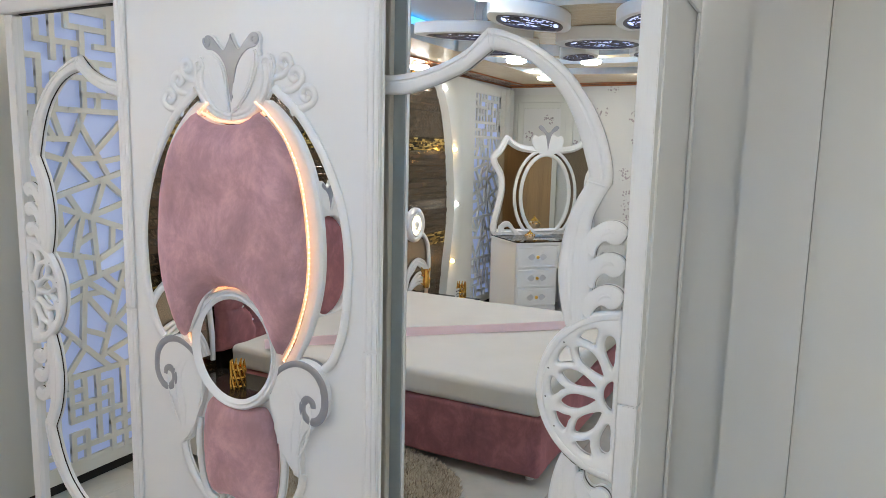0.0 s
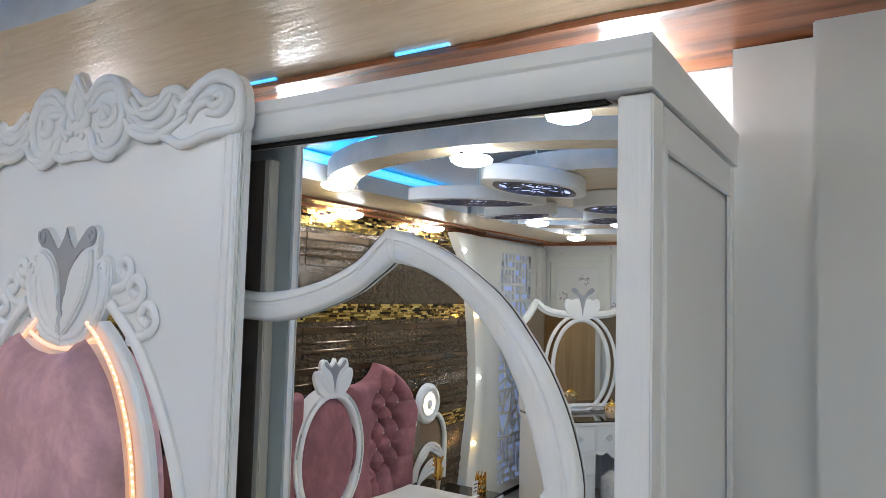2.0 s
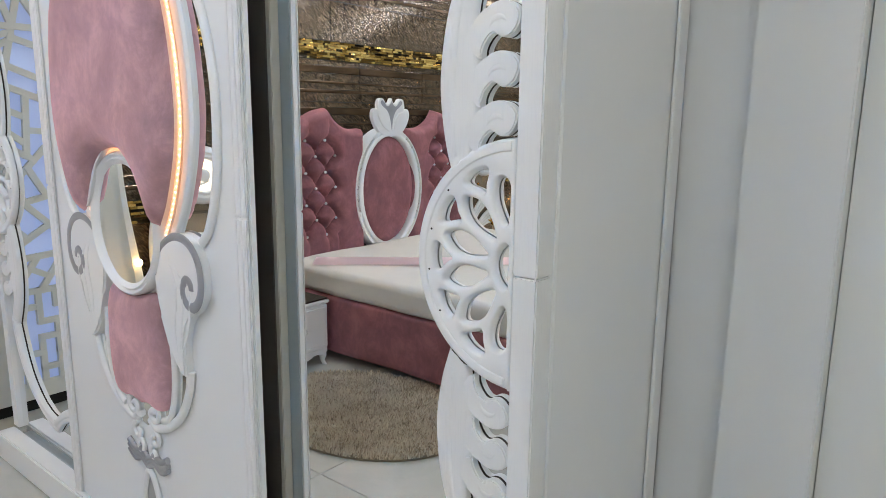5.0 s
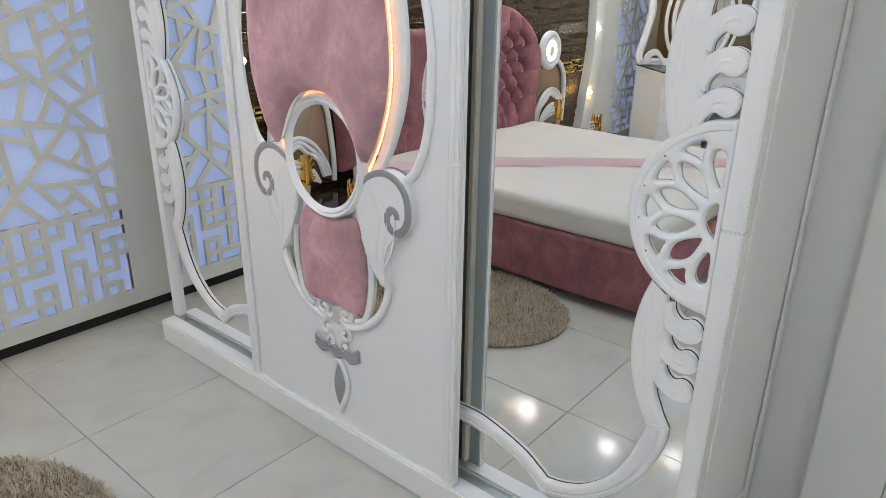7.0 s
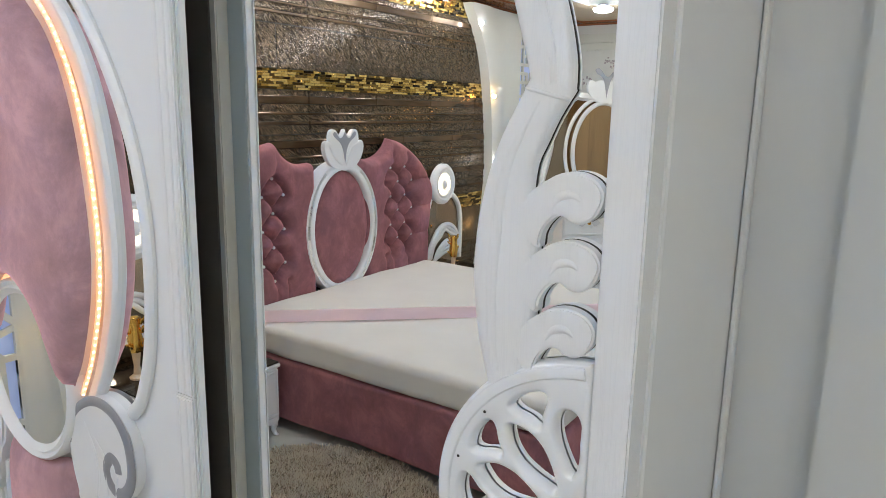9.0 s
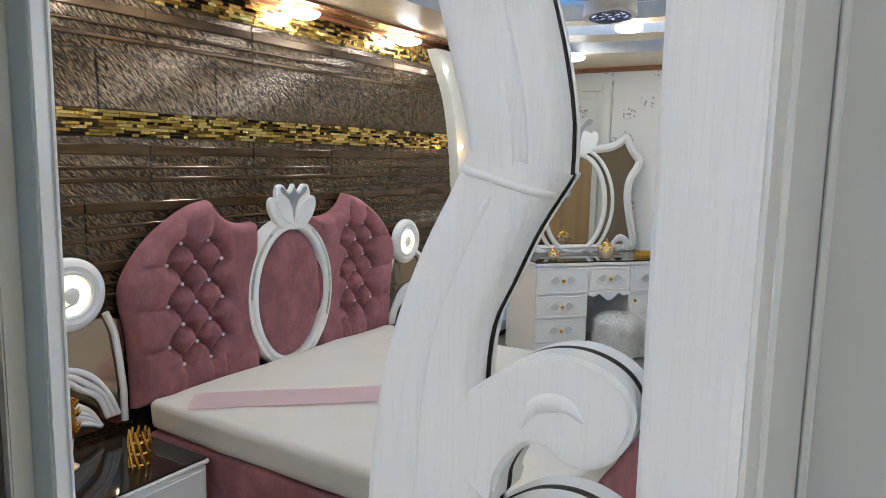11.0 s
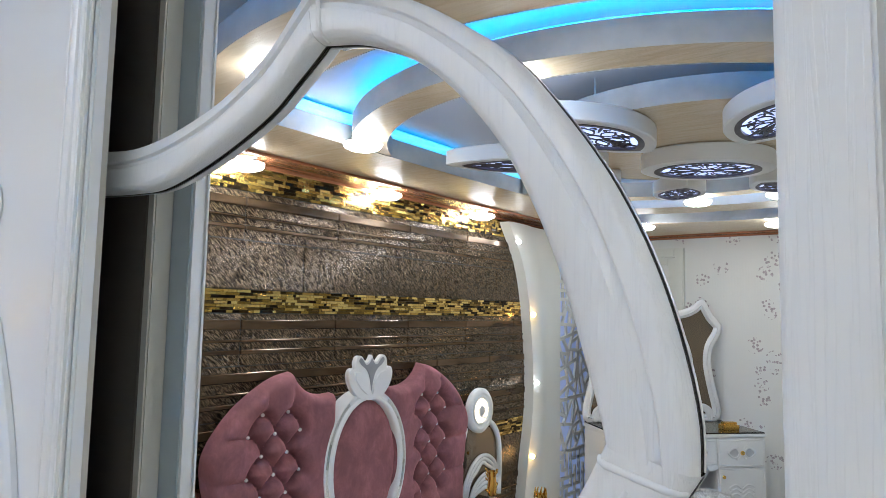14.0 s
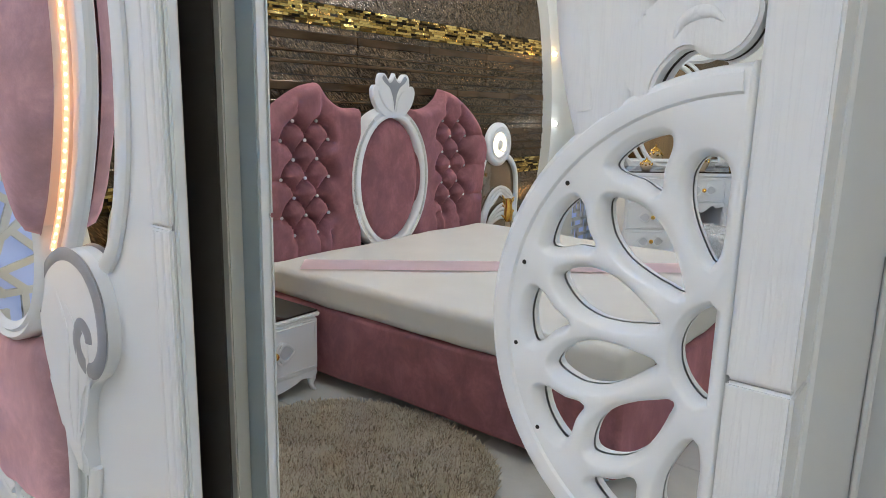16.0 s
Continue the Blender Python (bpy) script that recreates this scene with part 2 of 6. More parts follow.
def spline(pts, n=8, closed=False):
    """Points along a smooth curve through pts."""
    P = [Vector(p) for p in pts]
    k = len(P)
    out = []
    for i in range(k if closed else k - 1):
        a = P[(i - 1) % k] if closed or i > 0 else P[0] * 2 - P[1]
        b_, c = P[i], P[(i + 1) % k]
        d = P[(i + 2) % k] if closed or i + 2 < k else P[-1] * 2 - P[-2]
        for j in range(n):
            s = j / n
            out.append(0.5 * ((2 * b_) + (c - a) * s + (2 * a - 5 * b_ + 4 * c - d) * s * s + (3 * b_ - a - 3 * c + d) * s ** 3))
    if not closed:
        out.append(P[-1])
    return out


def resample(pts, n):
    P = [Vector(p) for p in pts]
    L = [0.0]
    for a, c in zip(P, P[1:]):
        L.append(L[-1] + (c - a).length)
    out, j = [], 0
    for i in range(n):
        s = L[-1] * i / (n - 1)
        while j < len(P) - 2 and L[j + 1] < s:
            j += 1
        seg = L[j + 1] - L[j] or 1.0
        out.append(P[j].lerp(P[j + 1], min(1, (s - L[j]) / seg)))
    return out


def FRONT(y):
    """Lays (u, v) on a wall that faces -y, with d standing out of it."""
    return lambda u, v, d: Vector((u, y - d, v))


def EAST(x):
    """Lays (u, v) on a wall that faces +x; u is the depth behind the mirror."""
    return lambda u, v, d: Vector((x + d, R(u), v))


def put_prism(bm, outline, lay, d0, d1, bevel=0.0, segs=2):
    """A board of that outline from depth d0 to d1, its front edges rounded."""
    vs = [bm.verts.new(lay(p[0], p[1], d0)) for p in outline]
    f = bm.faces.new(vs)
    r = bmesh.ops.extrude_face_region(bm, geom=[f])
    top = [g for g in r["geom"] if isinstance(g, bmesh.types.BMVert)]
    face = [g for g in r["geom"] if isinstance(g, bmesh.types.BMFace)]
    shift = lay(0, 0, d1) - lay(0, 0, d0)
    for v in top:
        v.co += shift
    if bevel:
        es = [e for e in face[0].edges]
        bmesh.ops.bevel(bm, geom=es, offset=bevel, segments=segs, affect="EDGES", clamp_overlap=True)
    return bm


def prism(outline, lay, d0, d1, bevel=0.0, segs=2):
    bm = put_prism(bmesh.new(), outline, lay, d0, d1, bevel, segs)
    bmesh.ops.recalc_face_normals(bm, faces=bm.faces)
    return bm


def put_loft(bm, rows, closed=False, cap=False):
    """Skins rows of points."""
    V = [[bm.verts.new(p) for p in row] for row in rows]
    k = len(rows)
    for i in range(k if closed else k - 1):
        a, c = V[i], V[(i + 1) % k]
        for j in range(len(a) - 1):
            bm.faces.new((a[j], a[j + 1], c[j + 1], c[j]))
    if cap:
        bm.faces.new(V[0])
        bm.faces.new(list(reversed(V[-1])))
    return bm


def moulding(bm, outer, inner, lay, profile, closed=False):
    """A moulding between two curves of equal length; profile: (share across, height)."""
    rows = []
    for o, i in zip(outer, inner):
        rows.append([lay(o[0] + (i[0] - o[0]) * s, o[1] + (i[1] - o[1]) * s, h) for s, h in profile])
    put_loft(bm, rows, closed)
    return bm


def put_tube(bm, pts, radius, sides=8, closed=False, taper=None, flat=1.0, normal=None):
    """A round bar along 3D points; taper: radius share at each point; flat: squash along normal."""
    P = [Vector(p) for p in pts]
    k = len(P)
    rows = []
    ref = Vector(normal) if normal is not None else None
    up = ref
    for i, p in enumerate(P):
        a = P[(i - 1) % k] if closed or i else p
        c = P[(i + 1) % k] if closed or i < k - 1 else p
        d = (c - a).normalized() if (c - a).length > 1e-9 else Vector((0, 0, 1))
        if ref is None:
            if up is None:
                up = Vector((0, 0, 1)) if abs(d.z) < 0.9 else Vector((1, 0, 0))
            up = (up - d * up.dot(d)).normalized()
            n1 = up
        else:
            n1 = (ref - d * ref.dot(d)).normalized()
        n2 = d.cross(n1)
        r = radius * (taper[i] if taper else 1.0)
        rows.append([p + n1 * (r * flat * math.cos(2 * math.pi * j / sides)) + n2 * (r * math.sin(2 * math.pi * j / sides)) for j in range(sides)])
    V = [[bm.verts.new(q) for q in row] for row in rows]
    for i in range(k if closed else k - 1):
        a, c = V[i], V[(i + 1) % k]
        for j in range(sides):
            bm.faces.new((a[j], a[(j + 1) % sides], c[(j + 1) % sides], c[j]))
    if not closed:
        bm.faces.new(list(reversed(V[0])))
        bm.faces.new(V[-1])
    return bm


def put_lathe(bm, profile, centre, sides=24, axis="z"):
    """Turns (radius, height) round an upright axis through centre."""
    c = Vector(centre)
    rows = []
    for j in range(sides):
        a = 2 * math.pi * j / sides
        row = []
        for r, h in profile:
            p = Vector((r * math.cos(a), r * math.sin(a), h))
            if axis == "x":
                p = Vector((h, r * math.cos(a), r * math.sin(a)))
            if axis == "y":
                p = Vector((r * math.cos(a), -h, r * math.sin(a)))
            row.append(c + p)
        rows.append(row)
    put_loft(bm, rows, True)
    bmesh.ops.remove_doubles(bm, verts=bm.verts, dist=1e-5)
    return bm


def lathe(profile, centre, sides=24, axis="z"):
    bm = put_lathe(bmesh.new(), profile, centre, sides, axis)
    bmesh.ops.recalc_face_normals(bm, faces=bm.faces)
    return bm


def ellipse(cx, cz, rx, rz, n=64, a0=0.0, a1=360.0):
    full = abs(a1 - a0) >= 360
    k = n if full else n - 1
    return [Vector((cx + rx * math.cos(radians(a0 + (a1 - a0) * i / k)), cz + rz * math.sin(radians(a0 + (a1 - a0) * i / k)))) for i in range(n)]


def spiral(cx, cz, r0, r1, a0, a1, n=30):
    out = []
    for i in range(n):
        s = i / (n - 1)
        a, r = radians(a0 + (a1 - a0) * s), r0 + (r1 - r0) * s
        out.append(Vector((cx + r * math.cos(a), cz + r * math.sin(a))))
    return out


def on(lay, pts, d):
    return [lay(p[0], p[1], d) for p in pts]


def smoothed(bm):
    bmesh.ops.recalc_face_normals(bm, faces=bm.faces)
    return bm

# ---- structure ----
X_TILE, X_EAST, Y_BACK, FAR = -2.69, 2.6, 0.62, 5.65
Y_FAR = R(FAR)
TOP = SOFFIT + 0.26


def floor_tiles():
    f = structure("floor", box(X_TILE - 0.2, X_EAST + 0.2, Y_FAR - 0.2, Y_BACK + 0.3, -0.12, FLOOR_Z - 0.006), GROUT, "grey grout bed under polished tiles", "floor")
    size, gap = 0.600, 0.0014
    me = bpy.data.meshes.new("floor_tile")
    bm = box(-size / 2 + gap, size / 2 - gap, -size / 2 + gap, size / 2 - gap, -0.010, 0.0)
    es = [e for e in bm.edges if all(v.co.z > -0.001 for v in e.verts)]
    bmesh.ops.bevel(bm, geom=es, offset=0.0015, segments=1, affect="EDGES")
    finish(bm)
    bm.to_mesh(me)
    bm.free()
    me.materials.append(FLOOR)
    for i in range(-4, 8):
        for j in range(-10, 3):
            x, y = -0.974 + (i - 1) * size, -0.352 + j * size
            if x < X_TILE - 0.35 or x > X_EAST + 0.3 or y < Y_FAR - 0.3 or y > Y_BACK + 0.3:
                continue
            o = new("floor_tile", me)
            o.location = (x, y, FLOOR_Z)
            o.parent = f


structure("wall_west", box(X_TILE - 0.16, X_TILE - 0.012, Y_FAR - 0.1, Y_BACK + 0.1, -0.1, TOP), WALL, "plain wall behind the dark tiles", "wall")
structure("wall_south", box(X_TILE - 0.16, X_EAST + 0.1, Y_FAR - 0.15, Y_FAR, -0.1, TOP), PAPER, "off-white wallpaper with grey flower sprays", "wall")
structure("wall_east", box(X_EAST, X_EAST + 0.15, Y_FAR, Y_BACK + 0.3, -0.1, TOP), WARM_WALL, "plain warm white painted wall", "wall")
structure("wall_north", box(X_TILE - 0.16, 0.329, Y_BACK, Y_BACK + 0.15, -0.1, TOP), WALL, "plain white painted wall behind the wardrobe", "wall")
structure("wall_strip", box(0.0, 0.142, 0.545, Y_BACK - 0.001, -0.1, SOFFIT - 0.032), WALL, "plain white painted wall strip beside the wardrobe", "wall")
structure("wall_pillar", box(0.143, 0.328, 0.50, Y_BACK - 0.002, -0.1, TOP, 0.004), WALL, "plain white painted wall pillar", "wall")
structure("wall_recess", box(0.33, X_EAST, 0.56, 0.75, -0.1, TOP), WARM_WALL, "warm white painted wall beside the pillar", "wall")

# ceiling: dropped soffit with ring-shaped recesses round one centre
CX, CY = -1.08, 2.46
WEST_EDGE = -2.05
N_RING = 180


def ring_point(a, r, edge=0.0):
    c, s = math.cos(a), math.sin(a)
    if c < 0:
        r = min(r, (CX - WEST_EDGE - edge) / -c)
    return Vector((CX + r * c, R(CY + r * s)))


def room_point(a):
    c, s = math.cos(a), math.sin(a)
    x0, x1, y0, y1 = X_TILE - CX, X_EAST - CX, 2 * MIRROR - Y_BACK - CY, FAR - CY
    k = [(x1 if c > 0 else x0) / c if abs(c) > 1e-6 else 1e9, (y1 if s > 0 else y0) / s if abs(s) > 1e-6 else 1e9]
    r = min(k)
    return Vector((CX + r * c, R(CY + r * s)))


ANG = [2 * math.pi * i / N_RING for i in range(N_RING)]


def band(name, mat, rows_of, label, category="ceiling", radii=None):
    bm = bmesh.new()
    if radii is None:
        put_loft(bm, [rows_of(a) for a in ANG], True)
    else:
        # only where the ring stands clear of the west soffit
        keep = [a - math.pi for a in [2 * math.pi * i / (2 * N_RING) for i in range(2 * N_RING + 1)]]
        keep = [a for a in keep if (ring_point(a, radii[1], 0.004) - ring_point(a, radii[0], 0.004)).length > 1e-3]
        put_loft(bm, [rows_of(a) for a in keep])
    bmesh.ops.remove_doubles(bm, verts=bm.verts, dist=1e-5)
    bmesh.ops.dissolve_degenerate(bm, edges=bm.edges, dist=1e-5)
    return structure(name, bm, mat, label, category)


def at_z(p, z):
    return Vector((p.x, p.y, z))


H_RIM = 0.085
structure("ceiling", box(X_TILE - 0.1, X_EAST + 0.1, Y_FAR - 0.1, Y_BACK + 0.1, SOFFIT + 0.15, SOFFIT + 0.26), UPPER, "white painted upper ceiling", "ceiling")
band("ceiling_soffit", TAN, lambda a: [at_z(room_point(a), SOFFIT), at_z(ring_point(a, 2.34), SOFFIT)], "silky tan plaster soffit round the room")
band("ceiling_soffit_rim", RIM, lambda a: [at_z(ring_point(a, 2.338, 0.002), SOFFIT - 0.002), at_z(ring_point(a, 2.338, 0.002), SOFFIT + H_RIM), at_z(ring_point(a, 2.40, -0.06), SOFFIT + H_RIM)], "grey trowelled rim of the soffit")
for k, (r0, r1) in enumerate([(1.57, 1.86), (1.115, 1.262)]):
    band("ceiling_ring_%d" % (k + 1), TAN, lambda a: [at_z(ring_point(a, r1, 0.004), SOFFIT), at_z(ring_point(a, max(r0, 0.001), 0.004), SOFFIT)], "silky tan plaster ring hung under the ceiling", radii=(max(r0, 0.001), r1) if r0 else None)
    rim = lambda a: [at_z(ring_point(a, r1 + 0.001, 0.006), SOFFIT - 0.002), at_z(ring_point(a, r1 + 0.001, 0.006), SOFFIT + H_RIM), at_z(ring_point(a, max(r0, 0.001), 0.006), SOFFIT + H_RIM)] + ([at_z(ring_point(a, r0 - 0.001, 0.006), SOFFIT + H_RIM), at_z(ring_point(a, r0 - 0.001, 0.006), SOFFIT - 0.002)] if r0 else [])
    band("ceiling_ring_rim_%d" % (k + 1), RIM, rim, "grey trowelled edge of the ceiling ring", radii=(max(r0, 0.001), r1) if r0 else None)


def led_ring(r, a0, a1, west=True):
    pts = []
    n = 120
    for i in range(n + 1):
        a = radians(a0 + (a1 - a0) * i / n)
        q = Vector((CX + r * math.cos(a), CY + r * math.sin(a)))
        if q.x > WEST_EDGE - 0.02:
            pts.append(Vector((q.x, R(q.y), SOFFIT + H_RIM + 0.010)))
    bm = put_tube(bmesh.new(), pts, 0.009, 6)
    tagged(part("led_strip", bm, BLUE_LED), "glowing blue light strip on a ceiling ring", "light strip", "ceiling strips")


led_ring(1.225, -138, 138)
led_ring(2.40, -110, 110)
# the thick glowing tube also stands for blue light on the face behind
for y0, y1 in ((0.70, 4.3),):
    bm = put_tube(bmesh.new(), [Vector((WEST_EDGE - 0.006, R(y0 + (y1 - y0) * i / 8), SOFFIT + H_RIM + 0.028)) for i in range(9)], 0.024, 6)
    tagged(part("led_strip", bm, BLUE_TAPE), "blue light strip thickened to stand for the lit face behind it", "light strip", "ceiling strips")
for x0, x1 in ((-1.13, -1.03), (-0.66, -0.52)):
    bm = put_tube(bmesh.new(), [Vector((x0, 0.322, SOFFIT - 0.002)), Vector((x1, 0.322, SOFFIT - 0.002))], 0.0045, 6)
    tagged(part("led_strip", bm, BLUE_TAPE), "bit of blue light strip showing over brown trim", "light strip", "ceiling strips")


def crown(name, p0, p1, mat, out, drop=0.06, deep=0.17):
    """Sloping wood board between wall and soffit, from p0 to p1; out points into the room."""
    o = Vector(out)
    a, c = Vector((*p0, 0)), Vector((*p1, 0))
    prof = [(0.0, SOFFIT - drop - 0.012), (0.012, SOFFIT - drop - 0.012), (0.02, SOFFIT - drop), (deep * 0.5, SOFFIT - drop * 0.45), (deep, SOFFIT - 0.016), (deep, SOFFIT - 0.002)]
    bm = bmesh.new()
    rows = []
    n = 24
    for i in range(n + 1):
        q = a.lerp(c, i / n)
        w = 0.006 * math.sin(i * 1.7) + 0.004 * math.sin(i * 0.6)
        rows.append([Vector((q.x, q.y, z)) + o * (d + (w if d > 0.1 else 0)) for d, z in prof])
    put_loft(bm, rows)
    return structure(name, smoothed(bm), mat, "stained brown wooden crown trim under the soffit", "trim")


crown("trim_west", (X_TILE, Y_FAR), (X_TILE, Y_BACK), BROWN_Y, (1, 0, 0), 0.014, 0.21)
crown("trim_north", (X_TILE, Y_BACK), (0.33, Y_BACK), BROWN, (0, -1, 0), 0.03, 0.29)
crown("trim_south", (X_TILE, Y_FAR), (X_EAST, Y_FAR), BROWN, (0, 1, 0), 0.012, 0.16)


def ceiling_lamp(x, y, z, size=1.0):
    # also builds the lamps added out of view
    th = thing("ceiling_lamp", "lit ceiling lamp with a scalloped glass bowl", "ceiling lamp", "ceiling lamps", (x, y, z))
    part("base_plate", lathe([(0.0, 0.0), (0.06 * size, 0.0), (0.06 * size, -0.008), (0.020 * size, -0.012), (0.020 * size, -0.036), (0.0, -0.036)], (x, y, z), 20), CHROME, th)
    bm = bmesh.new()
    prof = [(0.0, -0.032), (0.050, -0.032), (0.084, -0.033), (0.096, -0.041), (0.088, -0.060), (0.058, -0.073), (0.025, -0.078), (0.0, -0.079)]
    rows = []
    n = 40
    for j in range(n):
        a = 2 * math.pi * j / n
        k = 1 + 0.07 * math.cos(10 * a)
        rows.append([Vector((x + r * size * (k if 0.05 < r else 1) * math.cos(a), y + r * size * (k if 0.05 < r else 1) * math.sin(a), z + h * size)) for r, h in prof])
    put_loft(bm, rows, True)
    bmesh.ops.remove_doubles(bm, verts=bm.verts, dist=1e-5)
    part("glass_bowl", smoothed(bm), LAMP_GLASS, th, "glowing frosted glass bowl", 60)


# the six with positive x are unseen, added to brighten the right side
for x, y in [(-1.58, 0.83), (-0.48, 0.88), (-1.02, 1.285), (-1.90, 1.56), (-1.73, 3.42), (-1.215, 3.645), (-0.76, 3.605), (-1.92, 4.62), (-1.05, 4.88), (0.45, 1.75), (0.35, 3.3), (0.62, 0.72), (1.55, 0.75), (1.7, 2.0), (1.7, 3.4)]:
    ceiling_lamp(x, R(y), SOFFIT, 0.64 if y < 0.9 and x < 0.0 else 0.90 if x > 1.6 else 0.78)
for y in (1.50, 2.46, 3.42):
    ceiling_lamp(X_TILE + 0.105, R(y), SOFFIT - 0.009, 0.86)
for x in (-2.10, -1.15, -0.20):
    ceiling_lamp(x, Y_BACK - 0.085, SOFFIT - 0.018, 0.66)


def medallion(x, y, rx, ry, turn, drop, point=0.0):
    """Oval ceiling panel: white drum, dark pierced plate, bright panel above it."""
    z = SOFFIT - drop
    th = thing("ceiling_medallion", "white oval ceiling drum with backlit dark fretwork", "ceiling ornament", "ceiling medallions", (x, y, z))
    m = Matrix.Translation((x, y, z)) @ Matrix.Rotation(turn, 4, "Z")

    def lay(u, v, d):
        # almond outline, drawn in towards both tips
        rho = math.hypot(u / rx, v / ry)
        return m @ Vector((u, v * (abs(v / ry) / rho) ** point if rho > 1e-6 and abs(v) > 1e-9 else v, d))
    n = 48
    prof = [(0.0, drop - 0.003), (0.97, drop - 0.003), (1.0, drop - 0.008), (1.0, 0.0), (0.97, -0.004), (0.80, -0.004), (0.78, 0.004), (0.78, 0.02)]
    bm = bmesh.new()
    put_loft(bm, [[lay(rx * s * math.cos(2 * math.pi * j / n), ry * s * math.sin(2 * math.pi * j / n), h) for s, h in prof] for j in range(n)], True)
    bmesh.ops.remove_doubles(bm, verts=bm.verts, dist=1e-5)
    part("drum", smoothed(bm), WHITE, th)
    part("hanger", lathe([(0.0, SOFFIT + 0.149), (0.004, SOFFIT + 0.149), (0.004, z + drop - 0.004), (0.0, z + drop - 0.004)], (x, y, 0.0), 8), ALU, th, "thin metal hanging rod")
    part("light_panel", prism(ellipse(0, 0, rx * 0.79, ry * 0.79, 40), lay, 0.012, 0.018), MEDAL, th, "glowing bluish white panel")
    bm = bmesh.new()
    put_loft(bm, [[lay(rx * s * math.cos(2 * math.pi * j / n), ry * s * math.sin(2 * math.pi * j / n), h) for s, h in [(0.80, 0.003), (0.80, -0.006), (0.69, -0.006), (0.69, 0.003)]] for j in range(n)], True)
    k = 8
    nrm = m.to_3x3() @ Vector((0, 0, 1))
    for i in range(k):
        a = 2 * math.pi * i / k
        for side in (1, -1):
            # long leaf, then a scroll that turns away from it
            pts = []
            for q in range(12):
                s = q / 11
                aa = a + side * 0.24 * math.sin(math.pi * s)
                rr = 0.12 + 0.40 * s
                pts.append(lay(rx * rr * math.cos(aa), ry * rr * math.sin(aa), -0.002))
            put_tube(bm, pts, 0.0046, 5, flat=0.5, normal=nrm)
            c0 = Vector((0.535 * math.cos(a + side * 0.20), 0.535 * math.sin(a + side * 0.20)))
            sp = spiral(c0.x, c0.y, 0.02, 0.10, math.degrees(a) - side * 40, math.degrees(a) + side * 290, 12)
            put_tube(bm, [lay(rx * p.x, ry * p.y, -0.002) for p in sp], 0.0046, 5, flat=0.5, normal=nrm)
        put_tube(bm, [lay(rx * r * math.cos(a + 0.3927), ry * r * math.sin(a + 0.3927), -0.002) for r in (0.30, 0.42, 0.56, 0.70)], 0.006, 5, taper=[0.5, 1.0, 1.3, 1.0], flat=0.5, normal=nrm)
    put_tube(bm, [lay(rx * 0.13 * math.cos(2 * math.pi * j / 16), ry * 0.13 * math.sin(2 * math.pi * j / 16), -0.002) for j in range(16)], 0.006, 5, True, flat=0.5, normal=nrm)
    part("fretwork", bm, FRET, th, "dark purple pierced metal fretwork")
    return th


MX, MY = -0.83, 2.49
DISC = [Vector((MX + 0.69 * math.cos(a), R(MY + 0.69 * math.sin(a)), 0)) for a in ANG]
bm = bmesh.new()
put_loft(bm, [[at_z(p, SOFFIT), at_z(Vector((MX, R(MY), 0)), SOFFIT)] for p in DISC], True)
structure("ceiling_disc", bm, TAN, "silky tan plaster disc hung under the ceiling", "ceiling")
bm = bmesh.new()
put_loft(bm, [[at_z(p, SOFFIT - 0.002), at_z(p, SOFFIT + H_RIM), at_z(Vector((MX, R(MY), 0)), SOFFIT + H_RIM)] for p in [q + (q - Vector((MX, R(MY), 0))) * 0.003 for q in DISC]], True)
structure("ceiling_disc_rim", bm, RIM, "grey trowelled edge of the ceiling disc", "ceiling")
# flower of drums: an oval heart, large almonds towards the wardrobe, small ones beyond
PX, PY = -0.845, 2.58
medallion(PX, R(PY), 0.275, 0.215, radians(-32), 0.075)
for turn, rr, rx, ry in ((119, 0.64, 0.22, 0.130), (166, 0.72, 0.27, 0.140), (216, 0.77, 0.35, 0.155), (257, 0.76, 0.34, 0.165), (304, 0.76, 0.34, 0.165), (352, 0.72, 0.27, 0.145), (32, 0.66, 0.24, 0.135), (75, 0.64, 0.22, 0.130)):
    a = radians(turn)
    medallion(PX + rr * math.cos(a), R(PY + rr * math.sin(a)), rx, ry, -a, 0.066, 0.6)


# dark tiled feature wall
STRIPS = [(0.00, 0.12, 1), (0.12, 0.31, 0), (0.31, 0.50, 1), (0.50, 0.56, 0), (0.56, 0.70, 1), (0.70, 0.79, 0), (0.79, 1.00, 1)]


def strip_tile(a, c, z0, z1, shift):
    """Ribbed tile: rough slanted strips and smooth raised ones in turn, from the top down."""
    bm = bmesh.new()
    h = z1 - z0
    for k, (s0, s1, rough) in enumerate(STRIPS):
        before = set(bm.faces)
        d = 0.0 if rough else (0.006 if (k + shift) % 3 else 0.004)
        put_box(bm, X_TILE - 0.010, X_TILE + d, R(c) + 0.0036, R(a) - 0.0036, z1 - s1 * h + 0.0008, z1 - s0 * h - 0.0008, 0.0 if rough else 0.003, 1)
        for f in bm.faces:
            if f not in before:
                f.material_index = 0 if rough else 1
    return bm


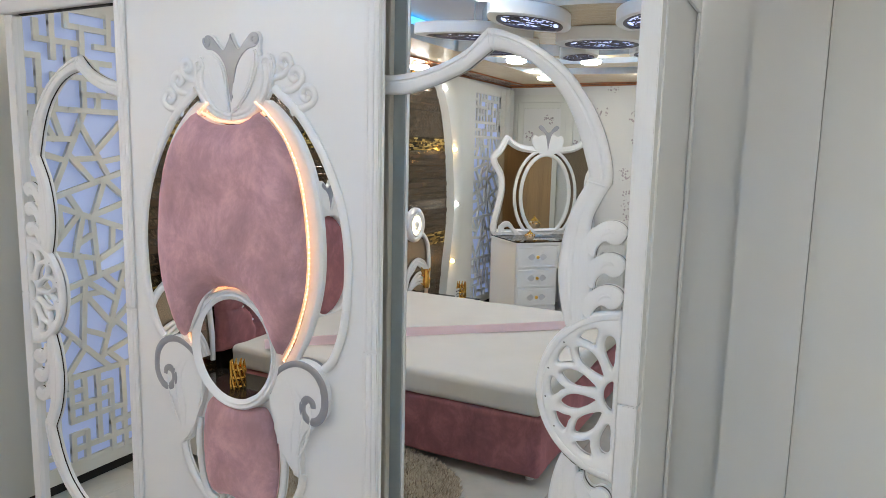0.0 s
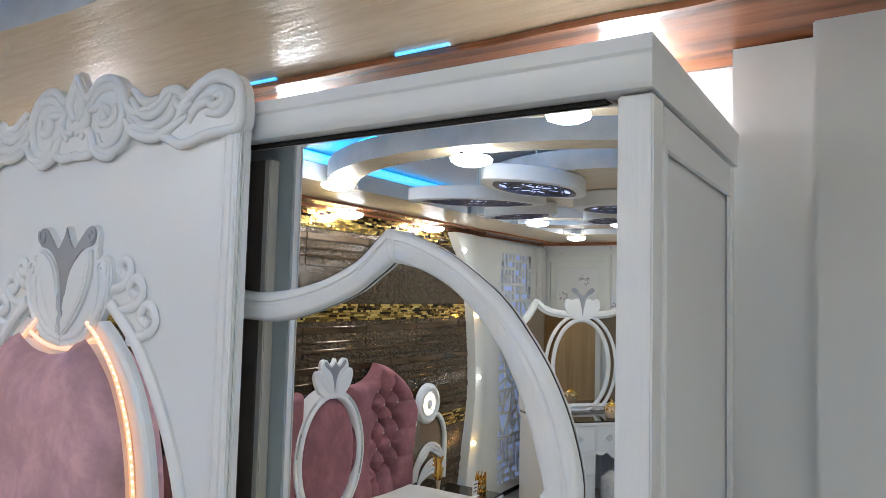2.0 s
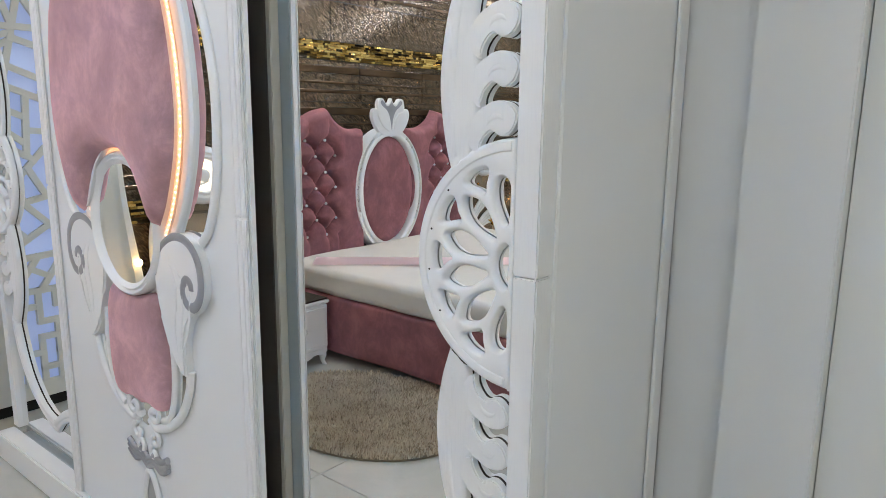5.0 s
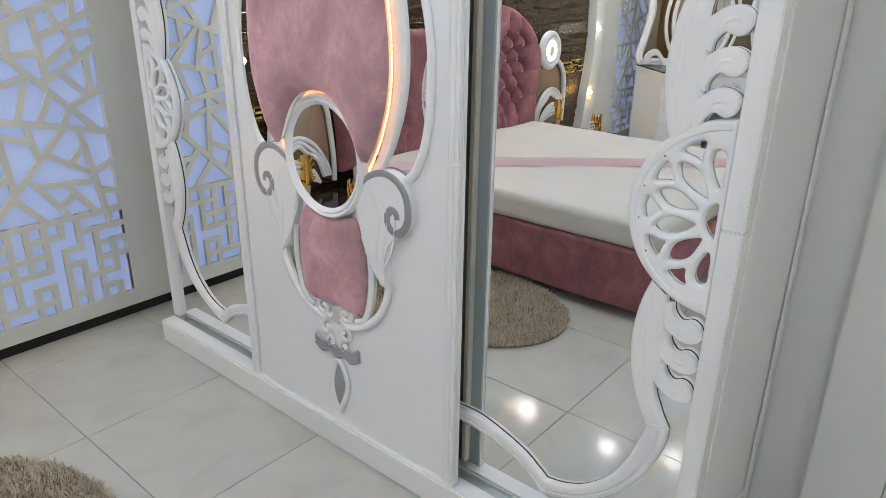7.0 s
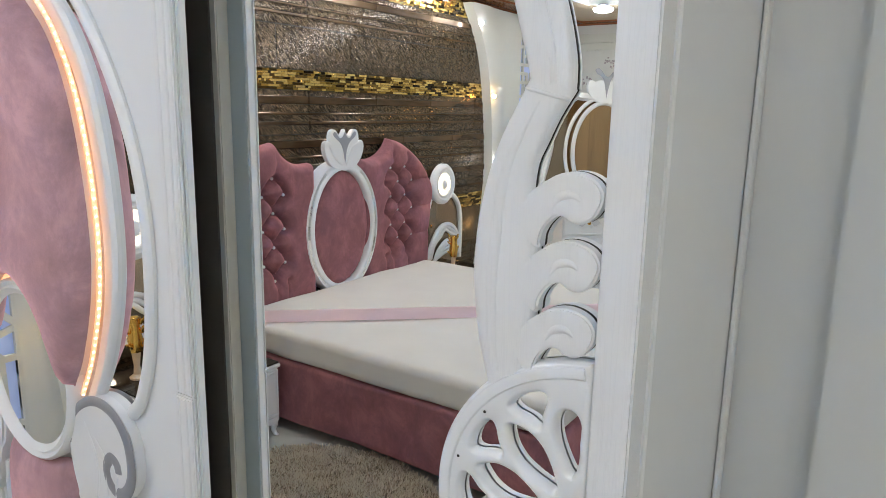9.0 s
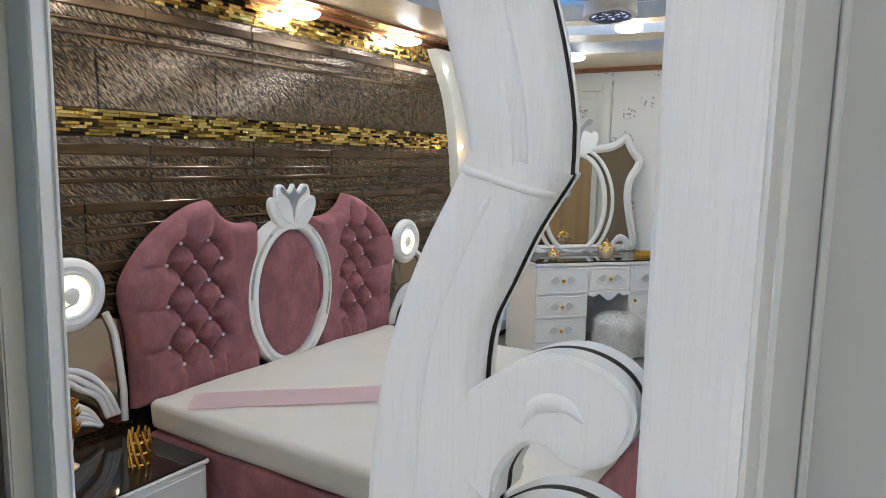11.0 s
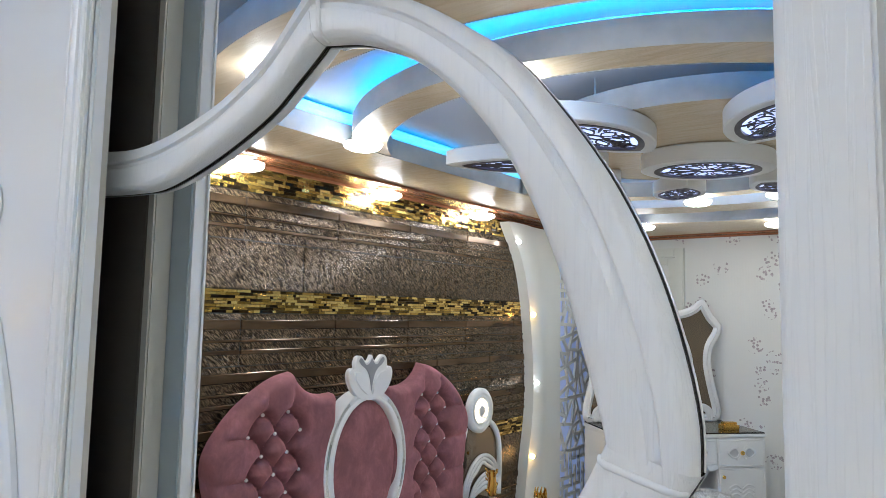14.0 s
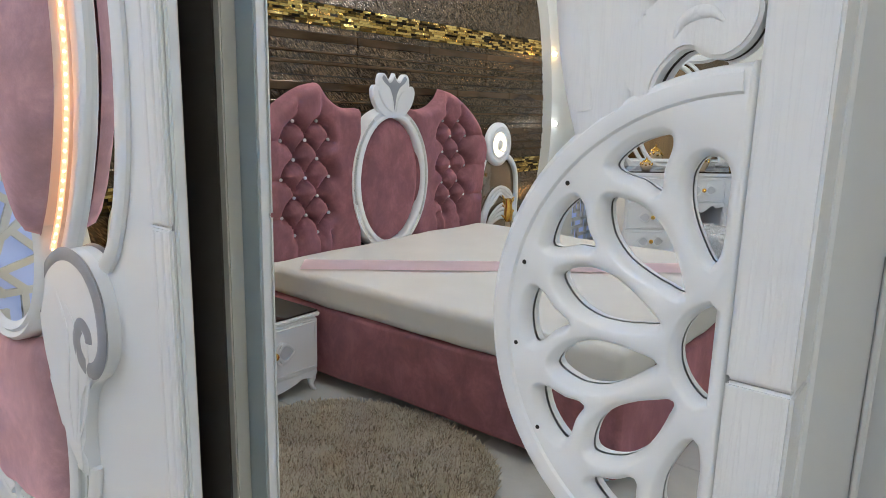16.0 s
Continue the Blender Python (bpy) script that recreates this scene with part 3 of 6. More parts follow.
def tile_wall():
    w = structure("wall_tiles", box(X_TILE - 0.014, X_TILE - 0.006, R(4.45), R(0.55), 0.0, SOFFIT - 0.014), DARK, "dark grout bed of the bronze feature wall", "wall")
    # rows: bottom, top, ribbed or not, place of one joint
    rows = [(0.0, 0.34, 0, 1.96), (0.34, 0.585, 1, 1.59), (0.585, 0.83, 0, 1.96), (0.945, 1.190, 1, 1.88), (1.192, 1.437, 1, 1.88), (1.439, 1.683, 1, 1.59), (1.796, 2.028, 0, 1.96), (2.030, 2.262, 1, 1.59)]
    L = 0.603
    for k, (z0, z1, kind, joint) in enumerate(rows):
        y = joint - 3 * L
        while y < 4.4:
            a, c = max(y, 0.55), min(y + L, 4.4)
            if c - a > 0.05:
                if kind:
                    tile = part("wall_tile", strip_tile(a, c, z0 + 0.0014, z1 - 0.0014, k), TILE, w)
                    tile.data.materials.append(TILE_SMOOTH)
                else:
                    part("wall_tile", box(X_TILE - 0.010, X_TILE, R(c) + 0.0036, R(a) - 0.0036, z0 + 0.0014, z1 - 0.0014, 0.0015, 1), TILE, w)
            y += L
    for z0, z1 in ((0.832, 0.943), (1.685, 1.794), (2.264, 2.392)):
        bm = bmesh.new()
        nr = 8
        h = (z1 - z0) / nr
        for r in range(nr):
            y = 0.56
            while y < 4.38:
                l = random.choice((0.02, 0.035, 0.05, 0.075, 0.075))
                d = random.uniform(0.0, 0.0035)
                before = set(bm.verts)
                put_box(bm, X_TILE - 0.008, X_TILE - 0.001 + d, R(y + l) + 0.001, R(y) - 0.001, z0 + r * h + 0.0008, z0 + (r + 1) * h - 0.0008)
                # each piece sits a little askew
                ty, tz = random.gauss(0, 0.035), random.gauss(0, 0.06)
                for v in bm.verts:
                    if v not in before and v.co.x > X_TILE - 0.004:
                        v.co.x += (v.co.y - R(y + l / 2)) * ty + (v.co.z - z0 - (r + 0.5) * h) * tz
                y += l
        tagged(part("mosaic_band", bm, MOSAIC, w, "glittering gold glass mosaic"), kind="stuff")


def split_shards(poly, area, rng, out):
    """Cuts a convex polygon again and again; the cuts are collected."""
    n = len(poly)
    ar = abs(sum(poly[i].x * poly[(i + 1) % n].y - poly[(i + 1) % n].x * poly[i].y for i in range(n))) / 2
    if ar < area * rng.uniform(0.6, 1.5):
        return
    c = sum(poly, Vector((0, 0))) / n
    long_i = max(range(n), key=lambda i: (poly[(i + 1) % n] - poly[i]).length)
    d = (poly[(long_i + 1) % n] - poly[long_i]).normalized()
    a = math.atan2(d.y, d.x) + math.pi / 2 + rng.uniform(-0.75, 0.75)
    d = Vector((math.cos(a), math.sin(a)))
    c = c + Vector((rng.uniform(-0.25, 0.25), rng.uniform(-0.25, 0.25))) * math.sqrt(ar)
    nrm = Vector((-d.y, d.x))
    left, right, cut = [], [], []
    for i in range(n):
        p, q = poly[i], poly[(i + 1) % n]
        sp, sq = (p - c).dot(nrm), (q - c).dot(nrm)
        (left if sp >= 0 else right).append(p)
        if sp * sq < 0:
            x = p.lerp(q, sp / (sp - sq))
            left.append(x)
            right.append(x)
            cut.append(x)
    if len(cut) == 2:
        out.append((cut[0], cut[1]))
        if len(left) > 2:
            split_shards(left, area, rng, out)
        if len(right) > 2:
            split_shards(right, area, rng, out)


def lattice_bars(u0, u1, v0, v1, seed):
    """Key-pattern grids at foot and head, splintered cells between."""
    rng = random.Random(seed)
    bars = []
    w = u1 - u0
    for g0, g1 in ((v0, v0 + 0.42), (v1 - 0.44, v1)):
        nx = max(3, round(w / 0.072))
        nz = round((g1 - g0) / 0.072)
        for i in range(nx + 1):
            for j in range(nz + 1):
                p = Vector((u0 + w * i / nx, g0 + (g1 - g0) * j / nz))
                if i < nx and (j in (0, nz) or rng.random() < 0.66):
                    bars.append((p, Vector((u0 + w * (i + 1) / nx, p.y))))
                if j < nz and rng.random() < 0.76:
                    bars.append((p, Vector((p.x, g0 + (g1 - g0) * (j + 1) / nz))))
    poly = [Vector((u0, v0 + 0.42)), Vector((u1, v0 + 0.42)), Vector((u1, v1 - 0.44)), Vector((u0, v1 - 0.44))]
    split_shards(poly, 0.0175, rng, bars)
    for a, c in ((Vector((u0, v0)), Vector((u0, v1))), (Vector((u1, v0)), Vector((u1, v1)))):
        bars.append((a, c))
    return bars


def put_bar(bm, a, c, lay, width, d0, d1):
    d = (c - a)
    if d.length < 1e-4:
        return
    d.normalize()
    n = Vector((-d.y, d.x)) * width / 2
    e = d * width * 0.4
    quad = [a - e + n, a - e - n, c + e - n, c + e + n]
    lo = [bm.verts.new(lay(p.x, p.y, d0)) for p in quad]
    hi = [bm.verts.new(lay(p.x, p.y, d1)) for p in quad]
    bm.faces.new(hi)
    for i in range(4):
        bm.faces.new((lo[i], lo[(i + 1) % 4], hi[(i + 1) % 4], hi[i]))


def lattice_panel(edge, u0, u1, u_end, seed, label, margin_dir):
    """White board with one curved edge and a backlit pierced field from u0 to u1."""
    lay = EAST(X_TILE)
    th = thing("lattice_panel", label, "wall panel", "backlit wall panels", (X_TILE, R((u0 + u1) / 2), 0.06))
    V0, V1, D = 0.175, 2.27, 0.045
    bars = lattice_bars(u0, u1, V0, V1, seed)
    bm = bmesh.new()
    for k, (a, c) in enumerate(bars):
        put_bar(bm, a, c, lay, 0.026, D - 0.014 - 0.003 * (k * 0.618 % 1), D + 0.004 * (k * 0.618 % 1))
    part("lattice", smoothed(bm), LATTICE_WHITE, th, "white splinter-pattern cut lattice")
    part("glow_panel", prism([(u0 - 0.01, V0 - 0.01), (u1 + 0.01, V0 - 0.01), (u1 + 0.01, V1 + 0.01), (u0 - 0.01, V1 + 0.01)], lay, 0.004, 0.012), BACKLIT, th, "glowing pale blue backing")
    bm = bmesh.new()
    lo, hi = min(u0, u1), max(u0, u1)
    put_prism(bm, [(lo - 0.012, 0.112), (hi + 0.012, 0.112), (hi + 0.012, V0 - 0.004), (lo - 0.012, V0 - 0.004)], lay, 0.0, D + 0.003, 0.002)
    put_prism(bm, [(lo - 0.012, V1 + 0.004), (hi + 0.012, V1 + 0.004), (hi + 0.012, SOFFIT - 0.06), (lo - 0.012, SOFFIT - 0.06)], lay, 0.0, D + 0.003, 0.002)
    e0, e1 = sorted((u_end, lo if abs(u_end - lo) < abs(u_end - hi) else hi))
    pad = 0.012
    put_prism(bm, [(e0 - (pad if e0 != u_end else 0), 0.112), (e1 + (pad if e1 != u_end else 0), 0.112), (e1 + (pad if e1 != u_end else 0), SOFFIT - 0.06), (e0 - (pad if e0 != u_end else 0), SOFFIT - 0.06)], lay, 0.0, D + 0.004, 0.002)
    inner = u0 if margin_dir < 0 else u1
    curve = spline(edge, 8)
    flat = [Vector((inner - margin_dir * 0.0, p.y)) for p in curve]
    prof = [(0.0, 0.0), (0.0, D + 0.035), (0.06, D + 0.045), (0.30, D + 0.042), (0.42, D + 0.020), (0.55, D + 0.012), (1.0, D + 0.005)]
    moulding(bm, curve, flat, lay, prof)
    part("frame", smoothed(bm), LATTICE_WHITE, th, "white board with a curved edge")
    return th, lay, curve


floor_tiles()
structure("baseboard", box(X_TILE - 0.01, X_TILE + 0.02, Y_FAR, Y_BACK, 0.0, FLOOR_Z + 0.055), DARK, "dark patterned skirting under the panels", "baseboard")
tile_wall()
far_edge = [(4.05, 0.112), (4.05, 0.30), (4.09, 0.57), (4.17, 1.04), (4.14, 1.53), (4.03, 2.02), (3.80, 2.37)]
near_edge = [(0.89, 0.112), (0.87, 0.34), (0.84, 0.60), (0.78, 1.06), (0.79, 1.53), (0.89, 2.0), (1.07, 2.37)]
p1, lay1, c1 = lattice_panel(far_edge, 4.64, 5.29, 5.40, 3, "white curved wall panel with backlit pale blue lattice", -1)
p2, lay2, c2 = lattice_panel(near_edge, -0.005, 0.69, -0.30, 8, "white curved panel with backlit lattice beside the wardrobe", 1)


def edge_bulbs(curve, lay, inset, zs):
    for z in zs:
        p = min(curve, key=lambda q: abs(q.y - z))
        c = lay(p.x + inset, z, 0.10)
        th = thing("edge_bulb", "small round lit bulb on the curved panel edge", "bulb", "edge bulbs", c)
        bm = bmesh.new()
        bmesh.ops.create_uvsphere(bm, u_segments=14, v_segments=8, radius=0.017, matrix=Matrix.Translation(c))
        part("globe", bm, BULB_WARM if z in (0.66, 1.70) else BULB, th, "", 60)
        part("socket", lathe([(0.0, -0.010), (0.012, -0.010), (0.012, 0.002), (0.0, 0.002)], (c.x - 0.016, c.y, c.z), 12, "x"), WHITE, th)


edge_bulbs(c1, lay1, 0.02, (0.66, 1.19, 1.70, 2.23))
edge_bulbs(c2, lay2, -0.02, (0.66, 1.19, 1.70, 2.23))

# white corner post and panelled door on the far wall
structure("trim_corner_post", box(X_TILE, X_TILE + 0.09, R(5.55), R(5.42), 0.0, SOFFIT - 0.06, 0.01), LATTICE_WHITE, "white square corner post", "trim")
d1 = thing("door_1", "white closed door with a papered panel", "door", "", (-2.3, Y_FAR, 0))
tagged(d1, kind="structure")
lay = lambda u, v, d: Vector((u, Y_FAR + d, v))
bm = bmesh.new()
for a in ((-2.66, -2.585, 0.0, 2.305), (-2.03, -1.955, 0.0, 2.305), (-2.585, -2.03, 2.225, 2.305)):
    put_prism(bm, [(a[0], a[2]), (a[1], a[2]), (a[1], a[3]), (a[0], a[3])], lay, 0.0, 0.05, 0.008)
part("door_frame", smoothed(bm), LATTICE_WHITE, d1)
bm = bmesh.new()
for a in ((-2.583, -2.52, 0.0, 2.222), (-2.095, -2.032, 0.0, 2.222), (-2.52, -2.095, 2.16, 2.222), (-2.52, -2.095, 0.95, 1.10), (-2.52, -2.095, 0.0, 0.15)):
    put_prism(bm, [(a[0], a[2]), (a[1], a[2]), (a[1], a[3]), (a[0], a[3])], lay, 0.0, 0.02, 0.006)
part("door_leaf", smoothed(bm), LATTICE_WHITE, d1)

TAN_DOOR = grained("light_brown_door_wood", (0.42, 0.27, 0.13), 0.35, 18, 0.2, 0.002, 0.75)
d2 = thing("door_2", "light brown wooden door in a white frame", "door", "", (X_EAST, -3.65, FLOOR_Z))
tagged(d2, kind="structure")
part("door_leaf", box(X_EAST - 0.045, X_EAST - 0.002, -4.06, -3.22, FLOOR_Z, 2.10, 0.003), TAN_DOOR, d2, "light brown wood")
for a in ((-4.15, -4.062, 2.19), (-3.218, -3.13, 2.19)):
    part("door_frame", box(X_EAST - 0.06, X_EAST - 0.001, a[0], a[1], FLOOR_Z, a[2], 0.008), LATTICE_WHITE, d2)
part("door_head", box(X_EAST - 0.06, X_EAST - 0.001, -4.061, -3.219, 2.102, 2.19, 0.008), LATTICE_WHITE, d2)


def cleaned(pts, tol=1e-4):
    out = []
    for p in pts:
        if not out or (p - out[-1]).length > tol:
            out.append(p)
    if (out[0] - out[-1]).length < tol:
        out.pop()
    return out


# ---- wardrobe ----
WX = -1.158           # middle of the wardrobe
W_L, W_R = -2.316, 0.0
Y_PIL = -0.045       # front of the corner posts
Y_DOOR = -0.094      # front of the middle door
DOOR_TOP = 2.137

wardrobe = thing("wardrobe", "white glossy wardrobe with three sliding doors, two mirrored", "wardrobe", "", (WX, 0.2, 0))


def side_panel(x, s):
    p = part("side_panel", box(min(x, x - s * 0.03), max(x, x - s * 0.03), 0.0, 0.525, FLOOR_Z, DOOR_TOP, 0.002), WHITE, wardrobe)
    o = 0.006 * s
    e = lambda y0, y1, z0, z1: part("panel_rail", box(min(x, x + o), max(x, x + o), y0, y1, z0, z1, 0.002), WHITE, p)
    e(0.0005, 0.012, FLOOR_Z, DOOR_TOP)
    e(0.475, 0.525, FLOOR_Z, DOOR_TOP)
    e(0.012, 0.475, 2.082, DOOR_TOP)
    e(0.012, 0.475, FLOOR_Z, 0.16)
    for a, c in (((0.014, 0.16), (0.014, 2.080)), ((0.473, 0.16), (0.473, 2.080)), ((0.014, 2.080), (0.473, 2.080))):
        part("panel_bead", put_tube(bmesh.new(), [Vector((x + o, *a)), Vector((x + o, *c))], 0.005, 6), WHITE, p)


side_panel(W_R, 1)
side_panel(W_L, -1)
part("back_panel", box(W_L + 0.03, W_R - 0.03, 0.48, 0.495, FLOOR_Z, DOOR_TOP), CREAM, wardrobe)
# near-black board stands in for the unlit space behind the doors
part("inner_board", box(W_L + 0.03, W_R - 0.03, 0.02, 0.03, 0.05, DOOR_TOP), DARK, wardrobe, "near-black board for the shade behind the doors")


def cornice():
    # stepped profile swept round front and two sides
    prof = [(0.0, 2.140), (0.046, 2.140), (0.050, 2.144), (0.053, 2.150), (0.053, 2.180), (0.056, 2.184), (0.056, 2.203), (0.0, 2.203)]
    rows = []
    bm = bmesh.new()
    corners = [(W_L, 0.528, -1, 0), (W_L, -0.014, -1, -1), (W_R, -0.014, 1, -1), (W_R, 0.528, 1, 0)]
    for cx, cy, sx, sy in corners:
        rows.append([Vector((cx + sx * d * 0.25, cy + sy * d, z)) for d, z in prof] + [Vector((WX, 0.2, 2.203))])
    put_loft(bm, rows)
    bmesh.ops.bevel(bm, geom=[e for e in bm.edges if len(e.link_faces) == 2 and e.calc_face_angle(0) > 0.6], offset=0.004, segments=2, affect="EDGES", clamp_overlap=True)
    return part("cornice", smoothed(bm), WHITE, wardrobe)


cornice()
part("sliding_track", box(W_L + 0.06, W_R - 0.055, -0.034, 0.0, 2.134, 2.1395, 0.001), DARK, wardrobe, "black sliding track under the cornice")
part("base_rail", box(W_L, W_R, -0.112, -0.045, FLOOR_Z, 0.158, 0.006), WHITE, wardrobe)
part("base_track", box(W_L + 0.06, W_R - 0.06, -0.05, 0.0, 0.13, 0.1435, 0.002), ALU, wardrobe)


def post(x0, x1):
    """Fluted corner post in two lengths."""
    p = None
    for z0, z1 in ((0.159, 1.1135), (1.1145, DOOR_TOP)):
        p = part("corner_post", box(x0, x1, Y_PIL, 0.0, z0, z1, 0.0025, 2), GRAIN, wardrobe, "white grooved wood-grain corner post")
        n = 5
        w = (x1 - x0 - 0.020) / n
        for i in range(n):
            c = x0 + 0.010 + w * (i + 0.5)
            part("flute", put_tube(bmesh.new(), [Vector((c, Y_PIL + 0.001, z0 + 0.012)), Vector((c, Y_PIL + 0.001, z1 - 0.012))], w * 0.36, 8, flat=0.14, normal=(0, 1, 0)), GRAIN, p)


post(W_R - 0.036, W_R + 0.009)
post(W_L - 0.009, W_L + 0.036)

# fretwork of a mirrored door, upper half; the lower half repeats it upside down
ZC = 1.115
A_OUT_L = [(-0.7698, 1.8864), (-0.686, 1.8777), (-0.6249, 1.8806), (-0.5706, 1.8893), (-0.5125, 1.9048), (-0.4513, 1.9337), (-0.4168, 1.9636), (-0.3981, 1.981)]
A_IN_L = [(-0.7698, 1.8334), (-0.6781, 1.8285), (-0.617, 1.8295), (-0.5361, 1.8498), (-0.4602, 1.8787), (-0.4198, 1.9048), (-0.4, 1.9183), (-0.3862, 1.9289)]
A_OUT_R = [(-0.3981, 1.981), (-0.3606, 1.9733), (-0.2965, 1.9463), (-0.2462, 1.9154), (-0.1989, 1.8787), (-0.1634, 1.8372), (-0.1299, 1.789), (-0.1052, 1.7397), (-0.0895, 1.6934), (-0.0805, 1.651), (-0.080, 1.620)]
A_IN_R = [(-0.3862, 1.9289), (-0.3369, 1.9183), (-0.2847, 1.8941), (-0.2452, 1.8623), (-0.2098, 1.8237), (-0.1821, 1.7783), (-0.1605, 1.7291), (-0.1447, 1.6789), (-0.1358, 1.65), (-0.1319, 1.634)]
RIB_L = [(-0.132, 1.634), (-0.145, 1.609), (-0.159, 1.583), (-0.173, 1.550), (-0.185, 1.510), (-0.194, 1.460), (-0.197, 1.410), (-0.192, 1.360), (-0.182, 1.312), (-0.165, 1.262)]
RIB_R = [(-0.080, 1.620), (-0.096, 1.594), (-0.109, 1.566), (-0.120, 1.540), (-0.122, 1.500), (-0.112, 1.452), (-0.113, 1.415), (-0.112, 1.380), (-0.118, 1.335), (-0.124, 1.290)]
CURL = [(-0.127, 1.508), (-0.111, 1.521), (-0.093, 1.533), (-0.076, 1.5375), (-0.060, 1.536), (-0.046, 1.529), (-0.0385, 1.517), (-0.040, 1.503), (-0.048, 1.490), (-0.060, 1.483), (-0.072, 1.484), (-0.082, 1.4895), (-0.091, 1.488), (-0.101, 1.478), (-0.107, 1.466), (-0.110, 1.452), (-0.128, 1.462), (-0.136, 1.490)]
DROPS = [(0.0, 0.0), (0.001, -0.074), (0.000, -0.149)]   # the three curls, one under another
PROFILE = [(0.0, 0.0), (0.0, 0.0025), (0.025, 0.0085), (0.07, 0.0125), (0.14, 0.0145), (0.30, 0.0148), (0.34, 0.0115), (0.40, 0.0120), (0.46, 0.0150), (0.82, 0.0155), (0.91, 0.0135), (0.97, 0.0085), (1.0, 0.0025), (1.0, 0.0)]
PLAIN = [(0.0, 0.0), (0.0, 0.0025), (0.03, 0.0085), (0.08, 0.0130), (0.18, 0.0150), (0.35, 0.0152), (0.5, 0.0142), (0.65, 0.0155), (0.84, 0.0150), (0.93, 0.0125), (0.98, 0.0075), (1.0, 0.0025), (1.0, 0.0)]


def fretwork(parent, flip):
    """One door's white carved border; flip mirrors it to the other end of the wardrobe."""
    def tr(p, up):
        x = 2 * WX - p[0] if flip else p[0]
        return Vector((x, p[1] if up else 2 * ZC - p[1]))
    # a thin dark layer imitates the mirrored gap left by the glass thickness
    back = FRONT(MIRROR - 0.0004)
    lay = FRONT(MIRROR - 0.0028)
    for up in (True, False):
        n = 40
        for nm, o, i, prof in (("arch_rail", A_OUT_L, A_IN_L, PROFILE), ("arch_stile", A_OUT_R, A_IN_R, PROFILE), ("ribbon", RIB_L, RIB_R, PLAIN)):
            bm = bmesh.new()
            oo = resample(spline([tr(p, up) for p in o], 8), n)
            ii = resample(spline([tr(p, up) for p in i], 8), n)
            # fine mitre gaps between the lengths
            for row in (oo, ii):
                row[0] = row[0] - (row[1] - row[0]).normalized() * (0.003 if nm == "ribbon" else -0.0001)
                row[-1] = row[-1] + (row[-2] - row[-1]).normalized() * 0.0001
            moulding(bm, oo, ii, lay, prof)
            part("gap_layer", smoothed(moulding(bmesh.new(), oo, ii, back, [(0.012, 0.0), (0.012, 0.0023), (0.988, 0.0023), (0.988, 0.0)])), GAP_DARK, parent, "dark layer for the gap mirrored in the glass")
            rail = part(nm, smoothed(bm), GRAIN, parent, "white carved wood-grain border", 40)
            if nm != "arch_rail":
                # rounded lip along the mitre
                lip = [lay(oo[1].x + (ii[1].x - oo[1].x) * w, oo[1].y + (ii[1].y - oo[1].y) * w, h) for w, h in ((0.02, 0.006), (0.07, 0.0115), (0.16, 0.0150), (0.34, 0.0150), (0.5, 0.0150), (0.8, 0.0154), (0.92, 0.0125), (0.98, 0.006))]
                part("mitre_lip", smoothed(put_tube(bmesh.new(), lip, 0.0023, 8, flat=0.7, normal=(0, 1, 0))), WHITE, rail, "", 60)
            if nm == "ribbon":
                for s0, s1, r in ((0.50, 0.26, 0.0075),):
                    pts = [lay(a[0] + (c[0] - a[0]) * (s0 + (s1 - s0) * k / n), a[1] + (c[1] - a[1]) * (s0 + (s1 - s0) * k / n), 0.0142) for k, (a, c) in enumerate(zip(oo, ii))][2:-3]
                    part("ridge", smoothed(put_tube(bmesh.new(), pts, r, 8, taper=[min(1.0, 0.25 + 0.07 * k) for k in range(len(pts))], flat=0.32, normal=(0, 1, 0))), GRAIN, rail, "", 60)
        for dx, dz in DROPS:
            c = [(p[0] + dx, p[1] + dz) for p in CURL]
            pts = spline([tr(p, up) for p in c], 5, True)
            part("gap_layer", prism(pts, back, 0.0, 0.0023), GAP_DARK, parent, "dark layer for the gap mirrored in the glass")
            bm = prism(pts, lay, 0.0, 0.0150, 0.0085, 4)
            swirl = [(-0.095, 1.497), (-0.089, 1.508), (-0.080, 1.513), (-0.070, 1.513), (-0.062, 1.507)]
            sp = spline([tr((p[0] + dx, p[1] + dz), up) for p in swirl], 5)
            put_tube(bm, on(lay, sp, 0.0148), 0.0050, 8, taper=[0.2 + 0.8 * math.sin(math.pi * (i + 0.5) / len(sp)) for i in range(len(sp))], flat=0.42, normal=(0, 1, 0))
            part("curl", bm, GRAIN, parent, "white carved curl", 45)
    # pierced half rosette: one board with rounded openings
    cx = 2 * WX + 0.0315 if flip else -0.0315
    sx = -1 if flip else 1
    lay2 = lambda u, v, d: FRONT(MIRROR - 0.0016)(cx + sx * u, ZC + 0.010 + v, d)
    polar = lambda r, a: Vector((r * math.cos(radians(a)), r * math.sin(radians(a))))
    EDGE_U = -0.0185
    holes = []
    for sg in (1, -1):
        cut = [(EDGE_U - 0.005, 0.068), (EDGE_U - 0.016, 0.084), (EDGE_U - 0.025, 0.106), (EDGE_U - 0.027, 0.128), (EDGE_U - 0.020, 0.142), (EDGE_U - 0.008, 0.143), (EDGE_U, 0.132), (EDGE_U, 0.108), (EDGE_U, 0.085)]
        holes.append(spline([Vector((u, sg * v)) for u, v in cut], 4, True))
    for a in (135, 165, 195, 225):
        flank = [(0.060, 0.0), (0.074, 6.2), (0.092, 9.4), (0.112, 9.8), (0.133, 6.6), (0.150, 0.0)]
